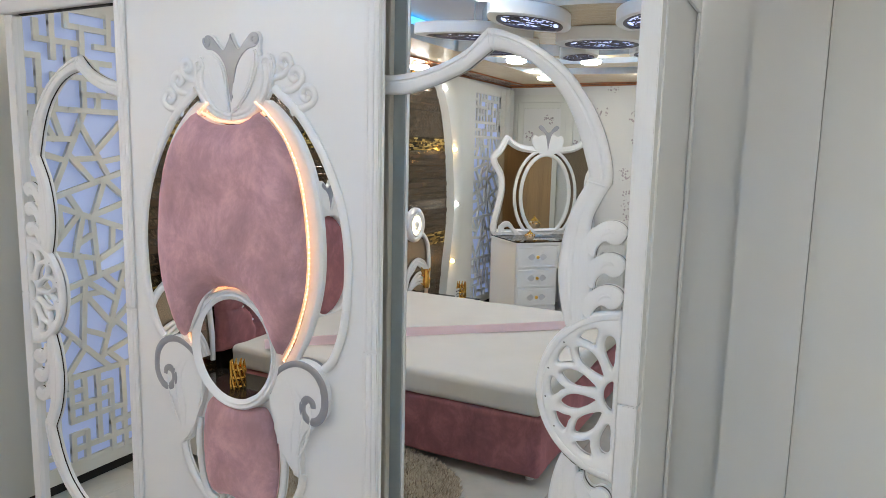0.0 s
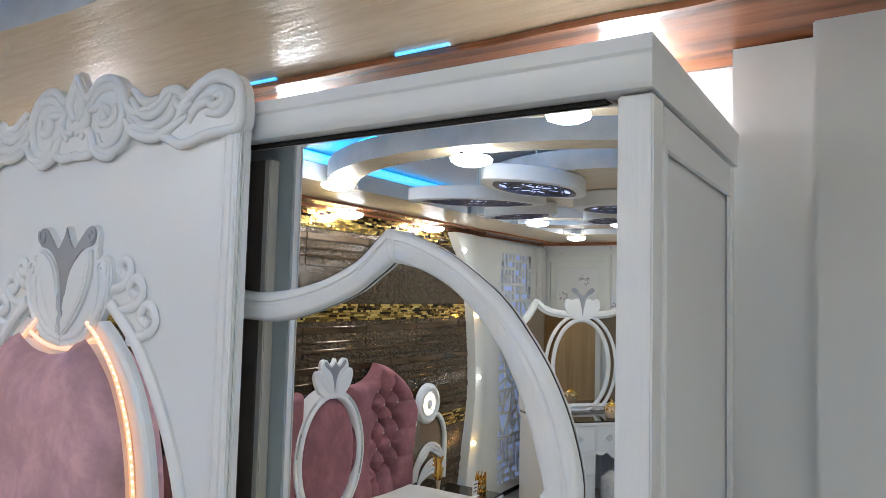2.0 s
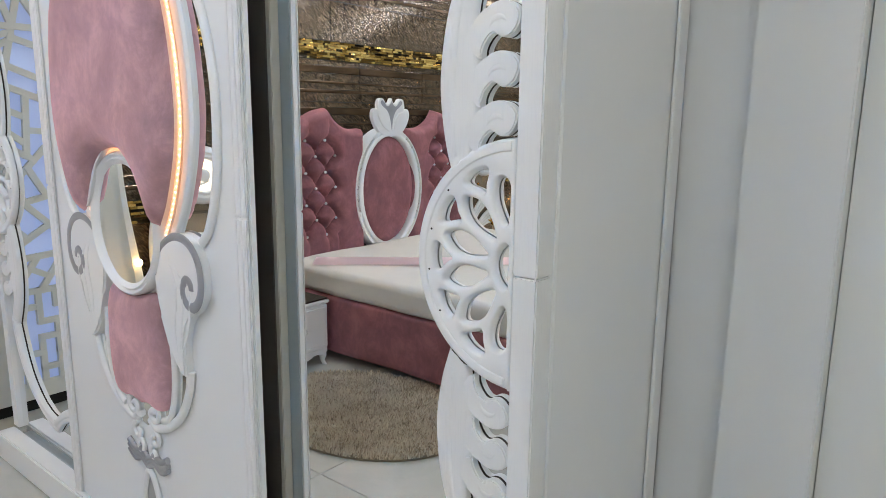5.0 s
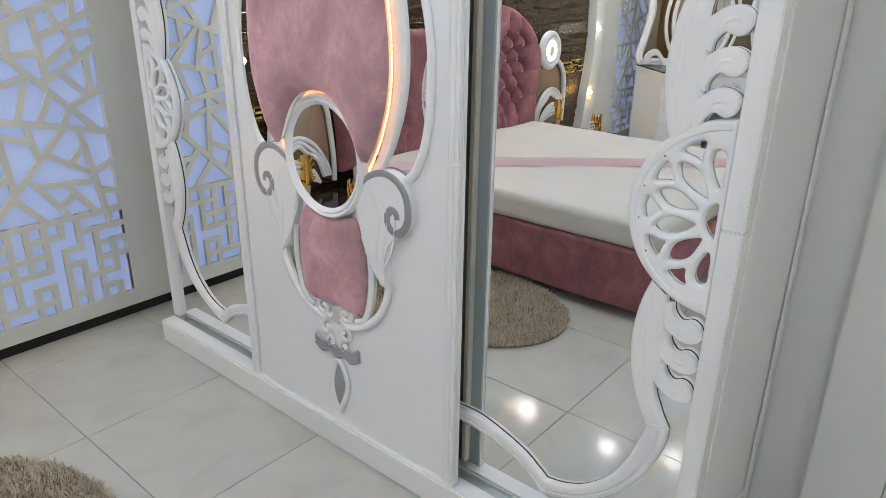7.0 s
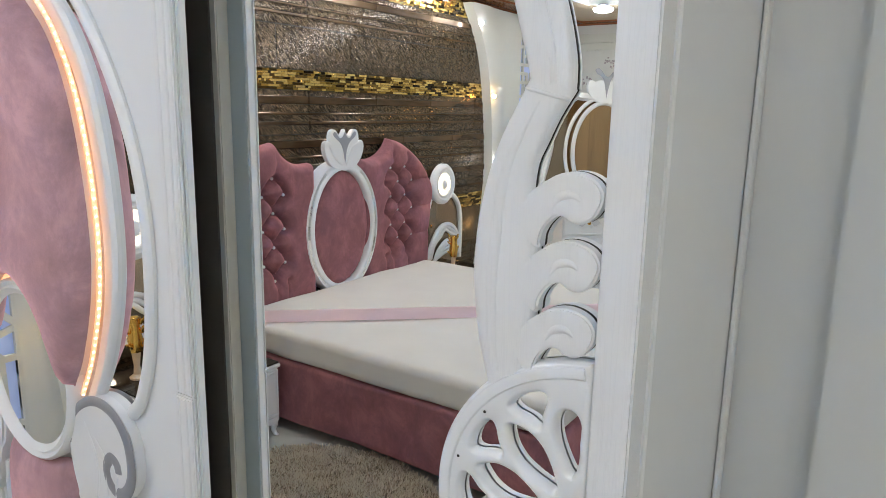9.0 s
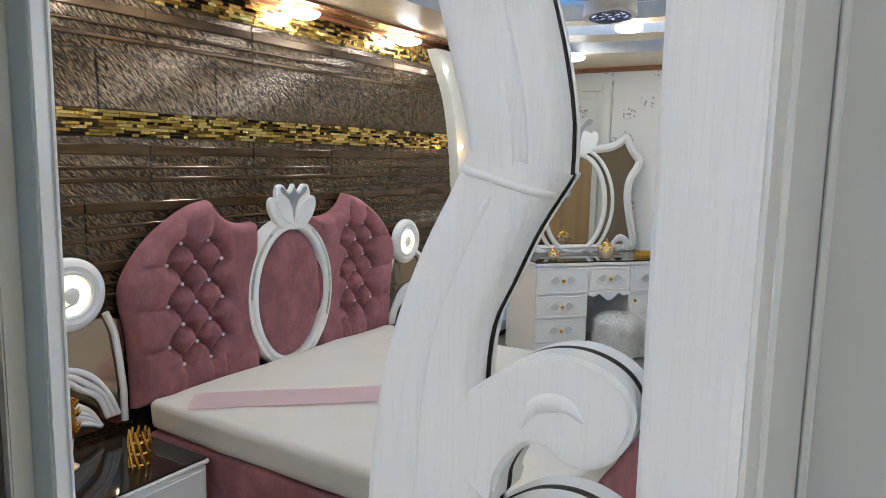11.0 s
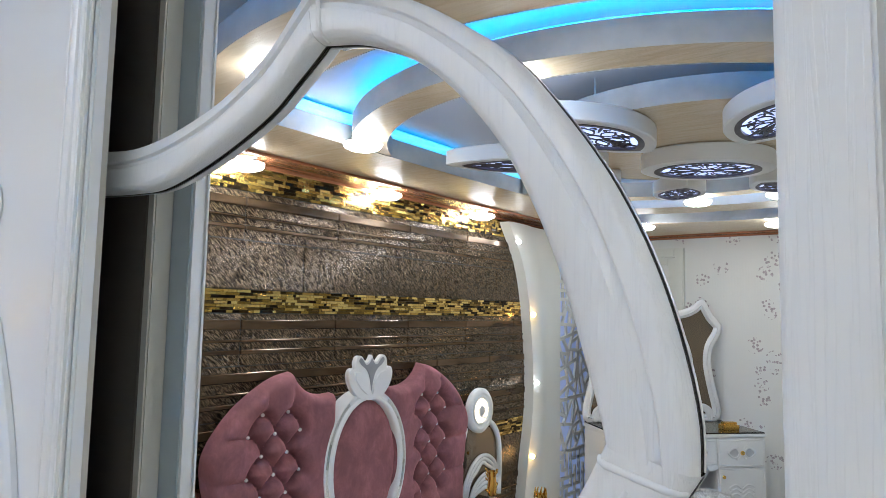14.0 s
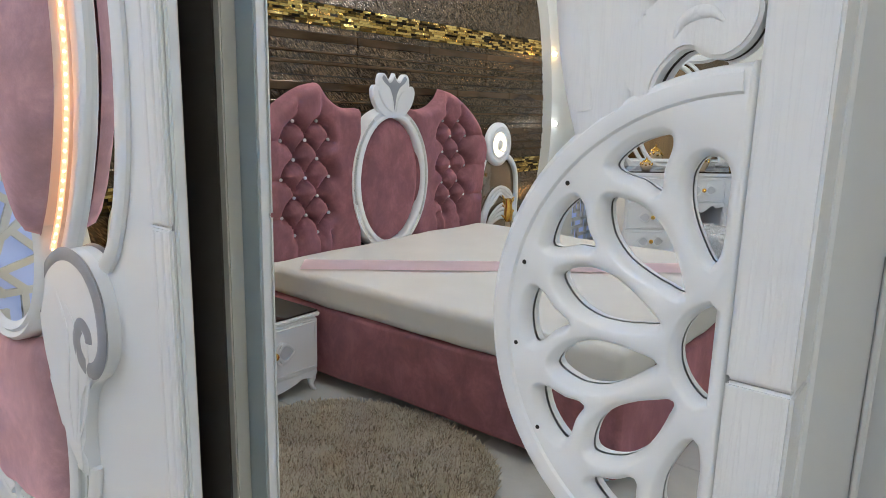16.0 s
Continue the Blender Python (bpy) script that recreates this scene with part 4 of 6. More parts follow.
        holes.append(spline([polar(r, a + w) for r, w in flank[:-1]] + [polar(r, a - w) for r, w in reversed(flank[1:])], 5, True))
    for a in (120, 150, 180, 210, 240):
        pts = [polar(0.1335, a), polar(0.147, a + 3.6), polar(0.161, a + 7.8), polar(0.170, a + 7.6), polar(0.1735, a), polar(0.170, a - 7.6), polar(0.161, a - 7.8), polar(0.147, a - 3.6)]
        holes.append(spline(pts, 4, True))
    hub = [Vector((EDGE_U, -0.036)), Vector((EDGE_U, 0.0)), Vector((EDGE_U, 0.036))]
    holes.append(hub + [polar(0.0425, a) for a in range(118, 243, 6)])
    outer = [polar(0.2075, a) for a in range(93, 268, 3)]
    outer = outer + [Vector((-0.0038, -0.2075)), Vector((-0.0038, -0.07)), Vector((-0.0038, 0.0)), Vector((-0.0038, 0.07)), Vector((-0.0038, 0.2075))]
    bm = bmesh.new()
    rim_edges = []
    for n, loop in enumerate(holes + [outer]):
        loop = cleaned(loop, 5e-4)
        c = sum(loop, Vector((0, 0))) / len(loop)
        area = sum(p.x * q.y - q.x * p.y for p, q in zip(loop, loop[1:] + loop[:1]))
        k = len(loop)
        out = 1 if n < len(holes) else -1
        nrms = []
        for i in range(k):
            d = (loop[(i + 1) % k] - loop[i - 1]).normalized()
            nrms.append(Vector((d.y, -d.x)) * (1 if area > 0 else -1) * out)
        rings = []
        for grow, d in ((0.0, 0.0), (0.0, 0.0040), (0.0010, 0.0080), (0.0026, 0.0118), (0.0046, 0.0143), (0.0064, 0.0155)):
            if n == len(holes):
                grow *= 0.6
            rings.append([bm.verts.new(lay2(p.x + q.x * grow, p.y + q.y * grow, d)) for p, q in zip(loop, nrms)])
        for a, c2 in zip(rings, rings[1:]):
            for i in range(k):
                bm.faces.new((a[i], a[(i + 1) % k], c2[(i + 1) % k], c2[i]))
        last = rings[-1]
        rim_edges += [bm.edges.get((last[i], last[(i + 1) % k])) for i in range(k)]
    bmesh.ops.triangle_fill(bm, edges=rim_edges, use_beauty=True, use_dissolve=False)
    bmesh.ops.recalc_face_normals(bm, faces=bm.faces)
    part("rosette", bm, WHITE, parent, "white pierced half rosette", 50)
    # raised rim and nail heads
    bm = put_tube(bmesh.new(), [lay2(*polar(0.1945, a), 0.0150) for a in range(94, 267, 3)], 0.0085, 8, flat=0.45, normal=(0, 1, 0))
    part("rosette_rim", bm, WHITE, parent)
    for a in (140, 165, 188, 212):
        part("nail_head", lathe([(0.0020, 0.0), (0.0016, 0.0008), (0.0, 0.0010)], lay2(*polar(0.181, a), 0.0157), 8, "y"), DARK, parent)


def mirror_door(flip):
    x0, x1 = (W_L + 0.0355, -1.56) if flip else (-0.78, W_R - 0.0355)
    d = part("mirror_door", box(x0, x1, MIRROR + 0.006, 0.006, 0.145, 2.1335), CREAM, wardrobe, "sliding mirrored door with a white carved border")
    part("mirror", box(x0, x1, MIRROR, MIRROR + 0.005, 0.147, 2.133), MIRRORED, d, "large clear mirror")
    fretwork(d, flip)


mirror_door(False)
mirror_door(True)

# middle door
DX, KX = -1.157, 0.970   # middle of the door, width share of its carvings
door = part("middle_door", bmesh.new(), WHITE, wardrobe)


def sym(pts):
    """Points of the right half, (distance from the middle, height), closed into a whole outline."""
    right = [Vector((DX + KX * p[0], p[1])) for p in pts]
    left = [Vector((DX - KX * p[0], p[1])) for p in reversed(pts)]
    return right + left


def half(pts, s):
    return [Vector((DX + s * KX * p[0], p[1])) for p in pts]


def door_slab():
    bottom = [(0.0, 0.072), (0.10, 0.074), (0.15, 0.088), (0.20, 0.100), (0.26, 0.107), (0.33, 0.132), (0.42, 0.146), (0.514, 0.150)]
    right = spline(bottom, 4) + [Vector((0.514, 2.17)), Vector((0.496, 2.20))]
    out = sym(right)
    bm = prism(out, FRONT(Y_DOOR), -0.014, 0.0, 0.003)
    me = door.data
    finish(bm)
    bm.to_mesh(me)
    bm.free()
    tagged(door, "white sliding door with pink padded oval and carvings")
    # raised lip along the scalloped foot
    b2 = bmesh.new()
    for s in (1, -1):
        put_tube(b2, on(FRONT(Y_DOOR), half([(p[0], p[1] + 0.012) for p in spline(bottom, 4)], s), 0.002), 0.009, 8)
    part("foot_lip", smoothed(b2), WHITE, door)
    for s in (1, -1):
        for z0, z1 in ((0.16, 1.1482), (1.1492, 2.15)):
            x0, x1 = sorted((DX + s * 0.447, DX + s * 0.4965))
            stile = part("door_stile", box(x0, x1, Y_DOOR - 0.008, Y_DOOR - 0.0005, z0, z1, 0.003), GRAIN, door, "white grooved stile")
            for c, r in ((x0 + 0.010, 0.0045), (x0 + 0.0255, 0.0085), (x1 - 0.010, 0.0045)):
                part("flute", put_tube(bmesh.new(), [Vector((c, Y_DOOR - 0.0075, z0 + 0.006)), Vector((c, Y_DOOR - 0.0075, z1 - 0.006))], r, 8, flat=0.45, normal=(0, 1, 0)), GRAIN, stile)


door_slab()


def LAYD(u, v, d):
    return Vector((u, Y_DOOR - d, v + 0.008 * min(1.0, max(0.0, (v - 0.9) / 0.4)) + 0.040 * min(1.0, max(0.0, (0.9 - v) / 0.45))))


# grey edge and plain back of the door, seen in the mirror beside it
part("panel_back", box(DX - 0.494, DX + 0.494, Y_DOOR + 0.0142, Y_DOOR + 0.0160, 0.16, 2.16), EDGE, door, "blue-grey painted back of the door panel")
# the shade on the door back is put into its dark brown colour
part("door_back", box(DX - 0.444, DX + 0.444, Y_DOOR + 0.0162, Y_DOOR + 0.0400, 0.17, 2.12, 0.002), SHADED_BACK, door, "plain door back coloured dark for the shade on it")
for s in (1, -1):
    x0, x1 = sorted((DX + s * 0.4445, DX + s * 0.460))
    part("back_batten", box(x0, x1, Y_DOOR + 0.0162, Y_DOOR + 0.0400, 0.17, 2.12, 0.002), CREAM, door, "cream batten along the door back")
# mirror behind the cushion, with a raised rim
OVAL = [(0.0, 1.90), (0.10, 1.875), (0.155, 1.838), (0.245, 1.765), (0.325, 1.66), (0.383, 1.54), (0.409, 1.42), (0.410, 1.30), (0.395, 1.19), (0.362, 1.105), (0.33, 1.07), (0.26, 1.05), (0.12, 0.95)]
part("oval_mirror", prism(sym(OVAL), LAYD, 0.0005, 0.003), MIRRORED, door, "mirror round the pink cushion")
bm = bmesh.new()
for s in (1, -1):
    put_tube(bm, on(LAYD, half(spline(OVAL[2:11], 8), s), 0.004), 0.013, 10, flat=0.7, normal=(0, 1, 0))
part("oval_rim", smoothed(bm), WHITE, door)
CUSH = [(0.0, 1.735), (0.05, 1.740), (0.09, 1.752), (0.128, 1.772), (0.175, 1.738), (0.225, 1.685), (0.268, 1.595), (0.292, 1.48), (0.300, 1.36), (0.285, 1.262), (0.245, 1.160), (0.205, 1.098), (0.186, 1.110), (0.165, 1.150), (0.125, 1.215), (0.075, 1.255), (0.03, 1.268), (0.0, 1.270)]


def pad(name, outline, depth, mat, parent, lay, rise=0.05, label=""):
    """Padded panel over an outline: grid of points raised by their distance from the border."""
    P = [Vector(p) for p in outline]
    bm = bmesh.new()
    vs = [bm.verts.new((p.x, p.y, 0)) for p in P]
    f = bm.faces.new(vs)
    bm.normal_update()
    if f.normal.z < 0:
        bmesh.ops.reverse_faces(bm, faces=[f])
    x0, x1 = min(p.x for p in P), max(p.x for p in P)
    z0, z1 = min(p.y for p in P), max(p.y for p in P)
    step = max(x1 - x0, z1 - z0) / 34
    for k in range(int((x1 - x0) / step) + 1):
        bmesh.ops.bisect_plane(bm, geom=bm.verts[:] + bm.edges[:] + bm.faces[:], plane_co=(x0 + step * (k + 0.5), 0, 0), plane_no=(1, 0, 0))
    for k in range(int((z1 - z0) / step) + 1):
        bmesh.ops.bisect_plane(bm, geom=bm.verts[:] + bm.edges[:] + bm.faces[:], plane_co=(0, z0 + step * (k + 0.5), 0), plane_no=(0, 1, 0))
    A = np.array([(p.x, p.y) for p in P])
    B = np.roll(A, -1, 0)
    for v in bm.verts:
        q = np.array((v.co.x, v.co.y))
        ab = B - A
        s = np.clip(((q - A) * ab).sum(1) / np.maximum((ab * ab).sum(1), 1e-12), 0, 1)
        d = float(np.sqrt((((A + ab * s[:, None]) - q) ** 2).sum(1)).min())
        u = min(1.0, d / rise)
        v.co.z = depth * math.sqrt(max(0.0, 1 - (1 - u) ** 2))
    for v in bm.verts:
        v.co = lay(v.co.x, v.co.y, v.co.z)
    return part(name, smoothed(bm), mat, parent, label, 70)


def smooth_sym(pts, n=5):
    """Smooth runs between sharp corners, which are given as None breaks."""
    runs, cur = [], []
    for p in pts:
        if p is None:
            runs.append(cur)
            cur = [cur[-1]]
        else:
            cur.append(p)
    runs.append(cur)
    out = []
    for r in runs:
        out += spline(r, n)
    return cleaned(sym(out))


CUSH_S = CUSH[:4] + [None] + CUSH[4:12] + [None] + CUSH[12:]
layc = lambda u, v, d: LAYD(DX + (u - DX) * 0.975, v, d + 0.034)
pad("cushion", smooth_sym(CUSH_S), 0.046, PINK, door, layc, 0.085, "dusty pink velvet cushion")
INSET = [(p[0] - 0.020, p[1] + (0.012 if p[1] < 1.3 else -0.012)) for p in CUSH]
part("cushion_board", prism(cleaned(sym([Vector((max(0.0, p[0]), p[1])) for p in INSET])), LAYD, 0.003, 0.0365), WHITE, door)
# warm light strips under the cushion's edge
INNER = [(0.130, 1.800), (0.175, 1.768), (0.235, 1.705), (0.285, 1.610), (0.312, 1.49), (0.320, 1.36), (0.306, 1.255), (0.268, 1.150), (0.225, 1.075)]
for s in (1, -1):
    rim = half(spline(INNER, 6), s)
    inside = half(spline([(p[0] - 0.038, p[1] - 0.008) for p in INNER], 6), s)
    outside = half(spline([(p[0] + 0.012, p[1] + 0.006) for p in INNER], 6), s)
    prof = [(0.0, 0.003), (0.0, 0.010), (0.12, 0.0145), (0.24, 0.0150), (0.34, 0.0120), (0.55, 0.0075), (1.0, 0.0060), (1.0, 0.003)]
    part("inner_frame", smoothed(moulding(bmesh.new(), outside, inside, LAYD, prof)), WHITE, door, "", 50)
    pts = [Vector((q.x - s * 0.0365, q.y)) for q in rim]
    bm = put_tube(bmesh.new(), on(LAYD, pts, 0.0150), 0.0042, 6)
    part("led_strip", bm, WARM_LED, door, "glowing warm light strip")
    bm = bmesh.new()
    for p in resample(pts, 56):
        bmesh.ops.create_icosphere(bm, subdivisions=1, radius=0.0026, matrix=Matrix.Translation(LAYD(p.x + s * 0.004, p.y, 0.0165)))
    tagged(part("led_bead_row", bm, LED_BEAD, door, "row of small glowing warm lights"), kind="stuff")
arc = ellipse(DX, 1.082, 0.179, 0.186, 40, 22, 158)
part("led_strip", put_tube(bmesh.new(), on(LAYD, arc, 0.016), 0.0050, 6), WARM_LED, door, "glowing warm light strip")
arc = spline([(DX - 0.118, 1.772), (DX - 0.06, 1.751), (DX, 1.745), (DX + 0.06, 1.751), (DX + 0.118, 1.772)], 6)
part("led_strip", put_tube(bmesh.new(), on(LAYD, arc, 0.0130), 0.0045, 6), WARM_LED, door, "glowing warm light strip")
# round mirror with a white ring
part("round_mirror", prism(ellipse(DX, 1.082, 0.146, 0.150, 48), LAYD, 0.020, 0.022), MIRRORED, door, "oval mirror below the cushion")
bm = bmesh.new()
prof = [(0.0, 0.0), (0.0, 0.026), (0.2, 0.032), (0.45, 0.026), (0.6, 0.031), (1.0, 0.022), (1.0, 0.0)]
moulding(bm, ellipse(DX, 1.082, 0.173, 0.180, 56), ellipse(DX, 1.082, 0.141, 0.149, 56), LAYD, prof, True)
part("ring", smoothed(bm), WHITE, door, "", 50)
# big side scrolls
for s in (1, -1):
    shape = [(0.135, 0.985), (0.160, 1.035), (0.205, 1.072), (0.255, 1.085), (0.305, 1.072), (0.342, 1.035), (0.352, 0.985), (0.345, 0.945), (0.318, 0.912), (0.292, 0.895), (0.268, 0.860), (0.254, 0.805), (0.252, 0.725), (0.228, 0.735), (0.198, 0.770), (0.168, 0.840), (0.142, 0.915)]
    out = spline(half(shape, s), 5, True)
    bm = prism(out, LAYD, 0.0, 0.024, 0.006, 3)
    part("scroll", bm, WHITE, door, "white carved scroll with a silver edge", 45)
    bm = bmesh.new()
    edge = half(spline([(0.140, 0.975), (0.163, 1.032), (0.207, 1.066), (0.255, 1.078), (0.303, 1.066), (0.336, 1.031), (0.345, 0.985), (0.338, 0.950), (0.316, 0.925), (0.288, 0.922), (0.268, 0.940), (0.266, 0.965), (0.282, 0.982), (0.300, 0.975), (0.302, 0.960)], 6), s)
    tp = [0.55 + 0.5 * min(1, i / 30) for i in range(len(edge))]
    put_tube(bm, on(LAYD, edge, 0.0232), 0.0125, 8, taper=tp, flat=0.22, normal=(0, 1, 0))
    part("scroll_edge", smoothed(bm), SILVER, door, "silver painted scroll edge", 50)
    for k in range(3):
        w = 0.20 + 0.03 * k
        pts = half(spline([(w, 1.03 - 0.02 * k), (w + 0.035, 0.96), (w + 0.02, 0.86), (0.225 + 0.008 * k, 0.78)], 8), s)
        part("scroll_vein", smoothed(put_tube(bmesh.new(), on(LAYD, pts, 0.0235), 0.0045, 6, taper=[0.3 + 0.7 * math.sin(math.pi * (i + 0.5) / 25) for i in range(25)], flat=0.6, normal=(0, 1, 0))), WHITE, door)
# lower cushion and its frame
LOW = [(0.0, 0.912), (0.05, 0.908), (0.11, 0.918), (0.142, 0.86), (0.152, 0.76), (0.148, 0.66), (0.128, 0.592), (0.09, 0.572), (0.045, 0.580), (0.0, 0.572)]
pad("lower_cushion", cleaned(sym(spline(LOW, 5))), 0.028, PINK, door, lambda u, v, d: LAYD(u, v, d + 0.004), 0.05, "small dusty pink velvet cushion")
part("lower_mirror", prism(cleaned(sym(spline([(0.0, 0.50), (0.06, 0.515), (0.13, 0.545), (0.195, 0.60), (0.235, 0.68), (0.25, 0.74), (0.20, 0.80), (0.0, 0.82)], 4))), LAYD, 0.0005, 0.003), MIRRORED, door)
bm = bmesh.new()
for s in (1, -1):
    put_tube(bm, on(LAYD, half(spline([(0.252, 0.735), (0.238, 0.67), (0.198, 0.595), (0.135, 0.540), (0.065, 0.512), (0.03, 0.53)], 6), s), 0.006), 0.013, 8, flat=0.8, normal=(0, 1, 0))
    put_tube(bm, on(LAYD, half(spline([(0.170, 0.83), (0.178, 0.74), (0.168, 0.64), (0.140, 0.565), (0.10, 0.545)], 6), s), 0.008), 0.010, 8, flat=0.8, normal=(0, 1, 0))
    put_tube(bm, on(LAYD, spiral(DX + s * 0.05, 0.552, 0.004, 0.032, 90 - 60 * s, 90 + 330 * s, 22), 0.008), 0.009, 8, flat=0.8, normal=(0, 1, 0))
part("lower_frame", smoothed(bm), WHITE, door, "", 50)
# winged drop ornament
for s in (1, -1):
    bm = bmesh.new()
    for k in range(3):
        put_tube(bm, on(LAYD, half(spline([(0.0, 0.375 + 0.012 * k), (0.035, 0.392 + 0.012 * k), (0.07, 0.380 + 0.014 * k), (0.105, 0.398 + 0.014 * k)], 6), s), 0.006), 0.010, 8, flat=0.7, normal=(0, 1, 0))
    part("drop_wing", smoothed(bm), SILVER, door, "silver painted wing carving", 50)
bm = bmesh.new()
put_tube(bm, on(LAYD, [Vector((DX + p[0], p[1])) for p in spline([(0.0, 0.165), (0.030, 0.225), (0.045, 0.285), (0.025, 0.345), (0.0, 0.365), (-0.02, 0.325), (-0.033, 0.265), (-0.022, 0.205), (0.0, 0.165)], 6)], 0.006), 0.010, 8, flat=0.8, normal=(0, 1, 0))
for s in (1, -1):
    put_tube(bm, on(LAYD, spiral(DX + s * 0.042, 0.470, 0.004, 0.030, 90, 90 + 360 * s, 22), 0.006), 0.009, 8, flat=0.8, normal=(0, 1, 0))
    put_tube(bm, on(LAYD, spiral(DX + s * 0.035, 0.425, 0.004, 0.022, 90, 90 - 360 * s, 22), 0.006), 0.008, 8, flat=0.8, normal=(0, 1, 0))
part("drop", smoothed(bm), WHITE, door, "", 50)
part("drop_fill", prism(spline([Vector((DX + p[0], p[1])) for p in [(0.0, 0.175), (0.026, 0.235), (0.035, 0.290), (0.0, 0.355), (-0.025, 0.265)]], 5, True), LAYD, 0.0, 0.004), SILVER, door)
# tulip crest over the cushion
CR = [(0.0, 1.745), (0.05, 1.752), (0.105, 1.782), (0.140, 1.820), (0.152, 1.855), (0.160, 1.890), (0.152, 1.922), (0.132, 1.934), (0.112, 1.925), (0.108, 1.950), (0.110, 1.975), (0.098, 1.992), (0.075, 1.990), (0.052, 1.968), (0.030, 1.948), (0.012, 1.968), (0.0, 1.992)]
part("crest", prism(cleaned(sym(spline(CR, 4))), LAYD, 0.0, 0.012, 0.006, 3), WHITE, door, "white carved tulip crest", 45)
bm = prism(cleaned(sym(spline([(0.0, 1.796), (0.008, 1.835), (0.014, 1.872), (0.024, 1.903), (0.044, 1.930), (0.070, 1.946), (0.092, 1.950), (0.105, 1.960), (0.107, 1.975), (0.096, 1.989), (0.076, 1.986), (0.054, 1.966), (0.030, 1.946), (0.010, 1.968), (0.0, 1.990)], 4))), LAYD, 0.0122, 0.0150, 0.001)
part("crest_silver", bm, SILVER, door, "silver painted tulip heart", 45)
for s in (1, -1):
    part("crest_curl", smoothed(put_tube(bmesh.new(), on(LAYD, half(spiral(0.090, 1.972, 0.003, 0.016, 20, 400, 20), s), 0.0155), 0.0042, 6, flat=0.7, normal=(0, 1, 0))), SILVER, door, "", 50)
    leaf = [(0.006, 1.772), (0.045, 1.800), (0.080, 1.845), (0.100, 1.895), (0.100, 1.938), (0.080, 1.942), (0.050, 1.926), (0.030, 1.902), (0.018, 1.868), (0.010, 1.815)]
    part("crest_petal", prism(spline(half(leaf, s), 5, True), LAYD, 0.0122, 0.0215, 0.0055, 3), WHITE, door, "white carved petal", 60)
    part("crest_rib", smoothed(put_tube(bmesh.new(), on(LAYD, half(spline([(0.012, 1.785), (0.050, 1.825), (0.076, 1.868), (0.088, 1.912)], 8), s), 0.0212), 0.0038, 6, taper=[0.4 + 0.6 * math.sin(math.pi * (i + 0.5) / 25) for i in range(25)], flat=0.6, normal=(0, 1, 0))), WHITE, door, "", 60)
    for w in (0.0, 0.026):
        rib = [(0.002, 1.764 - w * 0.45), (0.060 + w * 0.5, 1.780 - w * 0.4), (0.104 + w * 0.7, 1.822 - w * 0.2), (0.118 + w, 1.868), (0.112 + w, 1.905)]
        part("crest_rib", smoothed(put_tube(bmesh.new(), on(LAYD, half(spline(rib, 8), s), 0.0125), 0.0062, 8, flat=0.65, normal=(0, 1, 0))), WHITE, door, "", 60)
    part("crest_curl", smoothed(put_tube(bmesh.new(), on(LAYD, half(spiral(0.132, 1.905, 0.003, 0.021, 160, 560, 24), s), 0.0125), 0.0048, 6, flat=0.7, normal=(0, 1, 0))), WHITE, door, "", 60)
for s in (1, -1):
    for (cx, cz, r) in ((0.192, 1.903, 0.022), (0.230, 1.866, 0.024), (0.270, 1.815, 0.027)):
        bm = bmesh.new()
        put_tube(bm, on(LAYD, half(spline([(cx - 0.055, cz - 0.045), (cx - 0.03, cz - 0.035), (cx - 0.01, cz - 0.032), (cx + r * 0.7, cz - r * 0.7), (cx + r, cz), (cx + r * 0.55, cz + r * 0.8), (cx - r * 0.3, cz + r * 0.85), (cx - r * 0.75, cz + 0.1 * r), (cx - 0.1 * r, cz - 0.35 * r), (cx + 0.25 * r, cz + 0.1 * r)], 6), s), 0.003), 0.0098, 8, flat=0.55, normal=(0, 1, 0))
        part("side_curl", smoothed(bm), WHITE, door, "", 60)
# carved pediment
PED = [(0.0, 2.325), (0.025, 2.285), (0.045, 2.268), (0.085, 2.298), (0.125, 2.300), (0.165, 2.275), (0.190, 2.225), (0.225, 2.212), (0.265, 2.220), (0.295, 2.232), (0.310, 2.258), (0.345, 2.262), (0.375, 2.245), (0.405, 2.268), (0.445, 2.285), (0.485, 2.280), (0.508, 2.255), (0.520, 2.215), (0.520, 2.150), (0.495, 2.138), (0.430, 2.135), (0.365, 2.122), (0.320, 2.140), (0.250, 2.168), (0.205, 2.175), (0.175, 2.140), (0.130, 2.128), (0.085, 2.140), (0.045, 2.128), (0.0, 2.132)]


def eased(p):
    """Lowers the upper outline towards the ends."""
    k = min(1.0, max(0.0, (p[0] - 0.17) / 0.22))
    up = min(1.0, max(0.0, (p[1] - 2.15) / 0.13))
    return Vector((p[0], p[1] - 0.038 * k * up - 0.010 * (1 - k) * up))


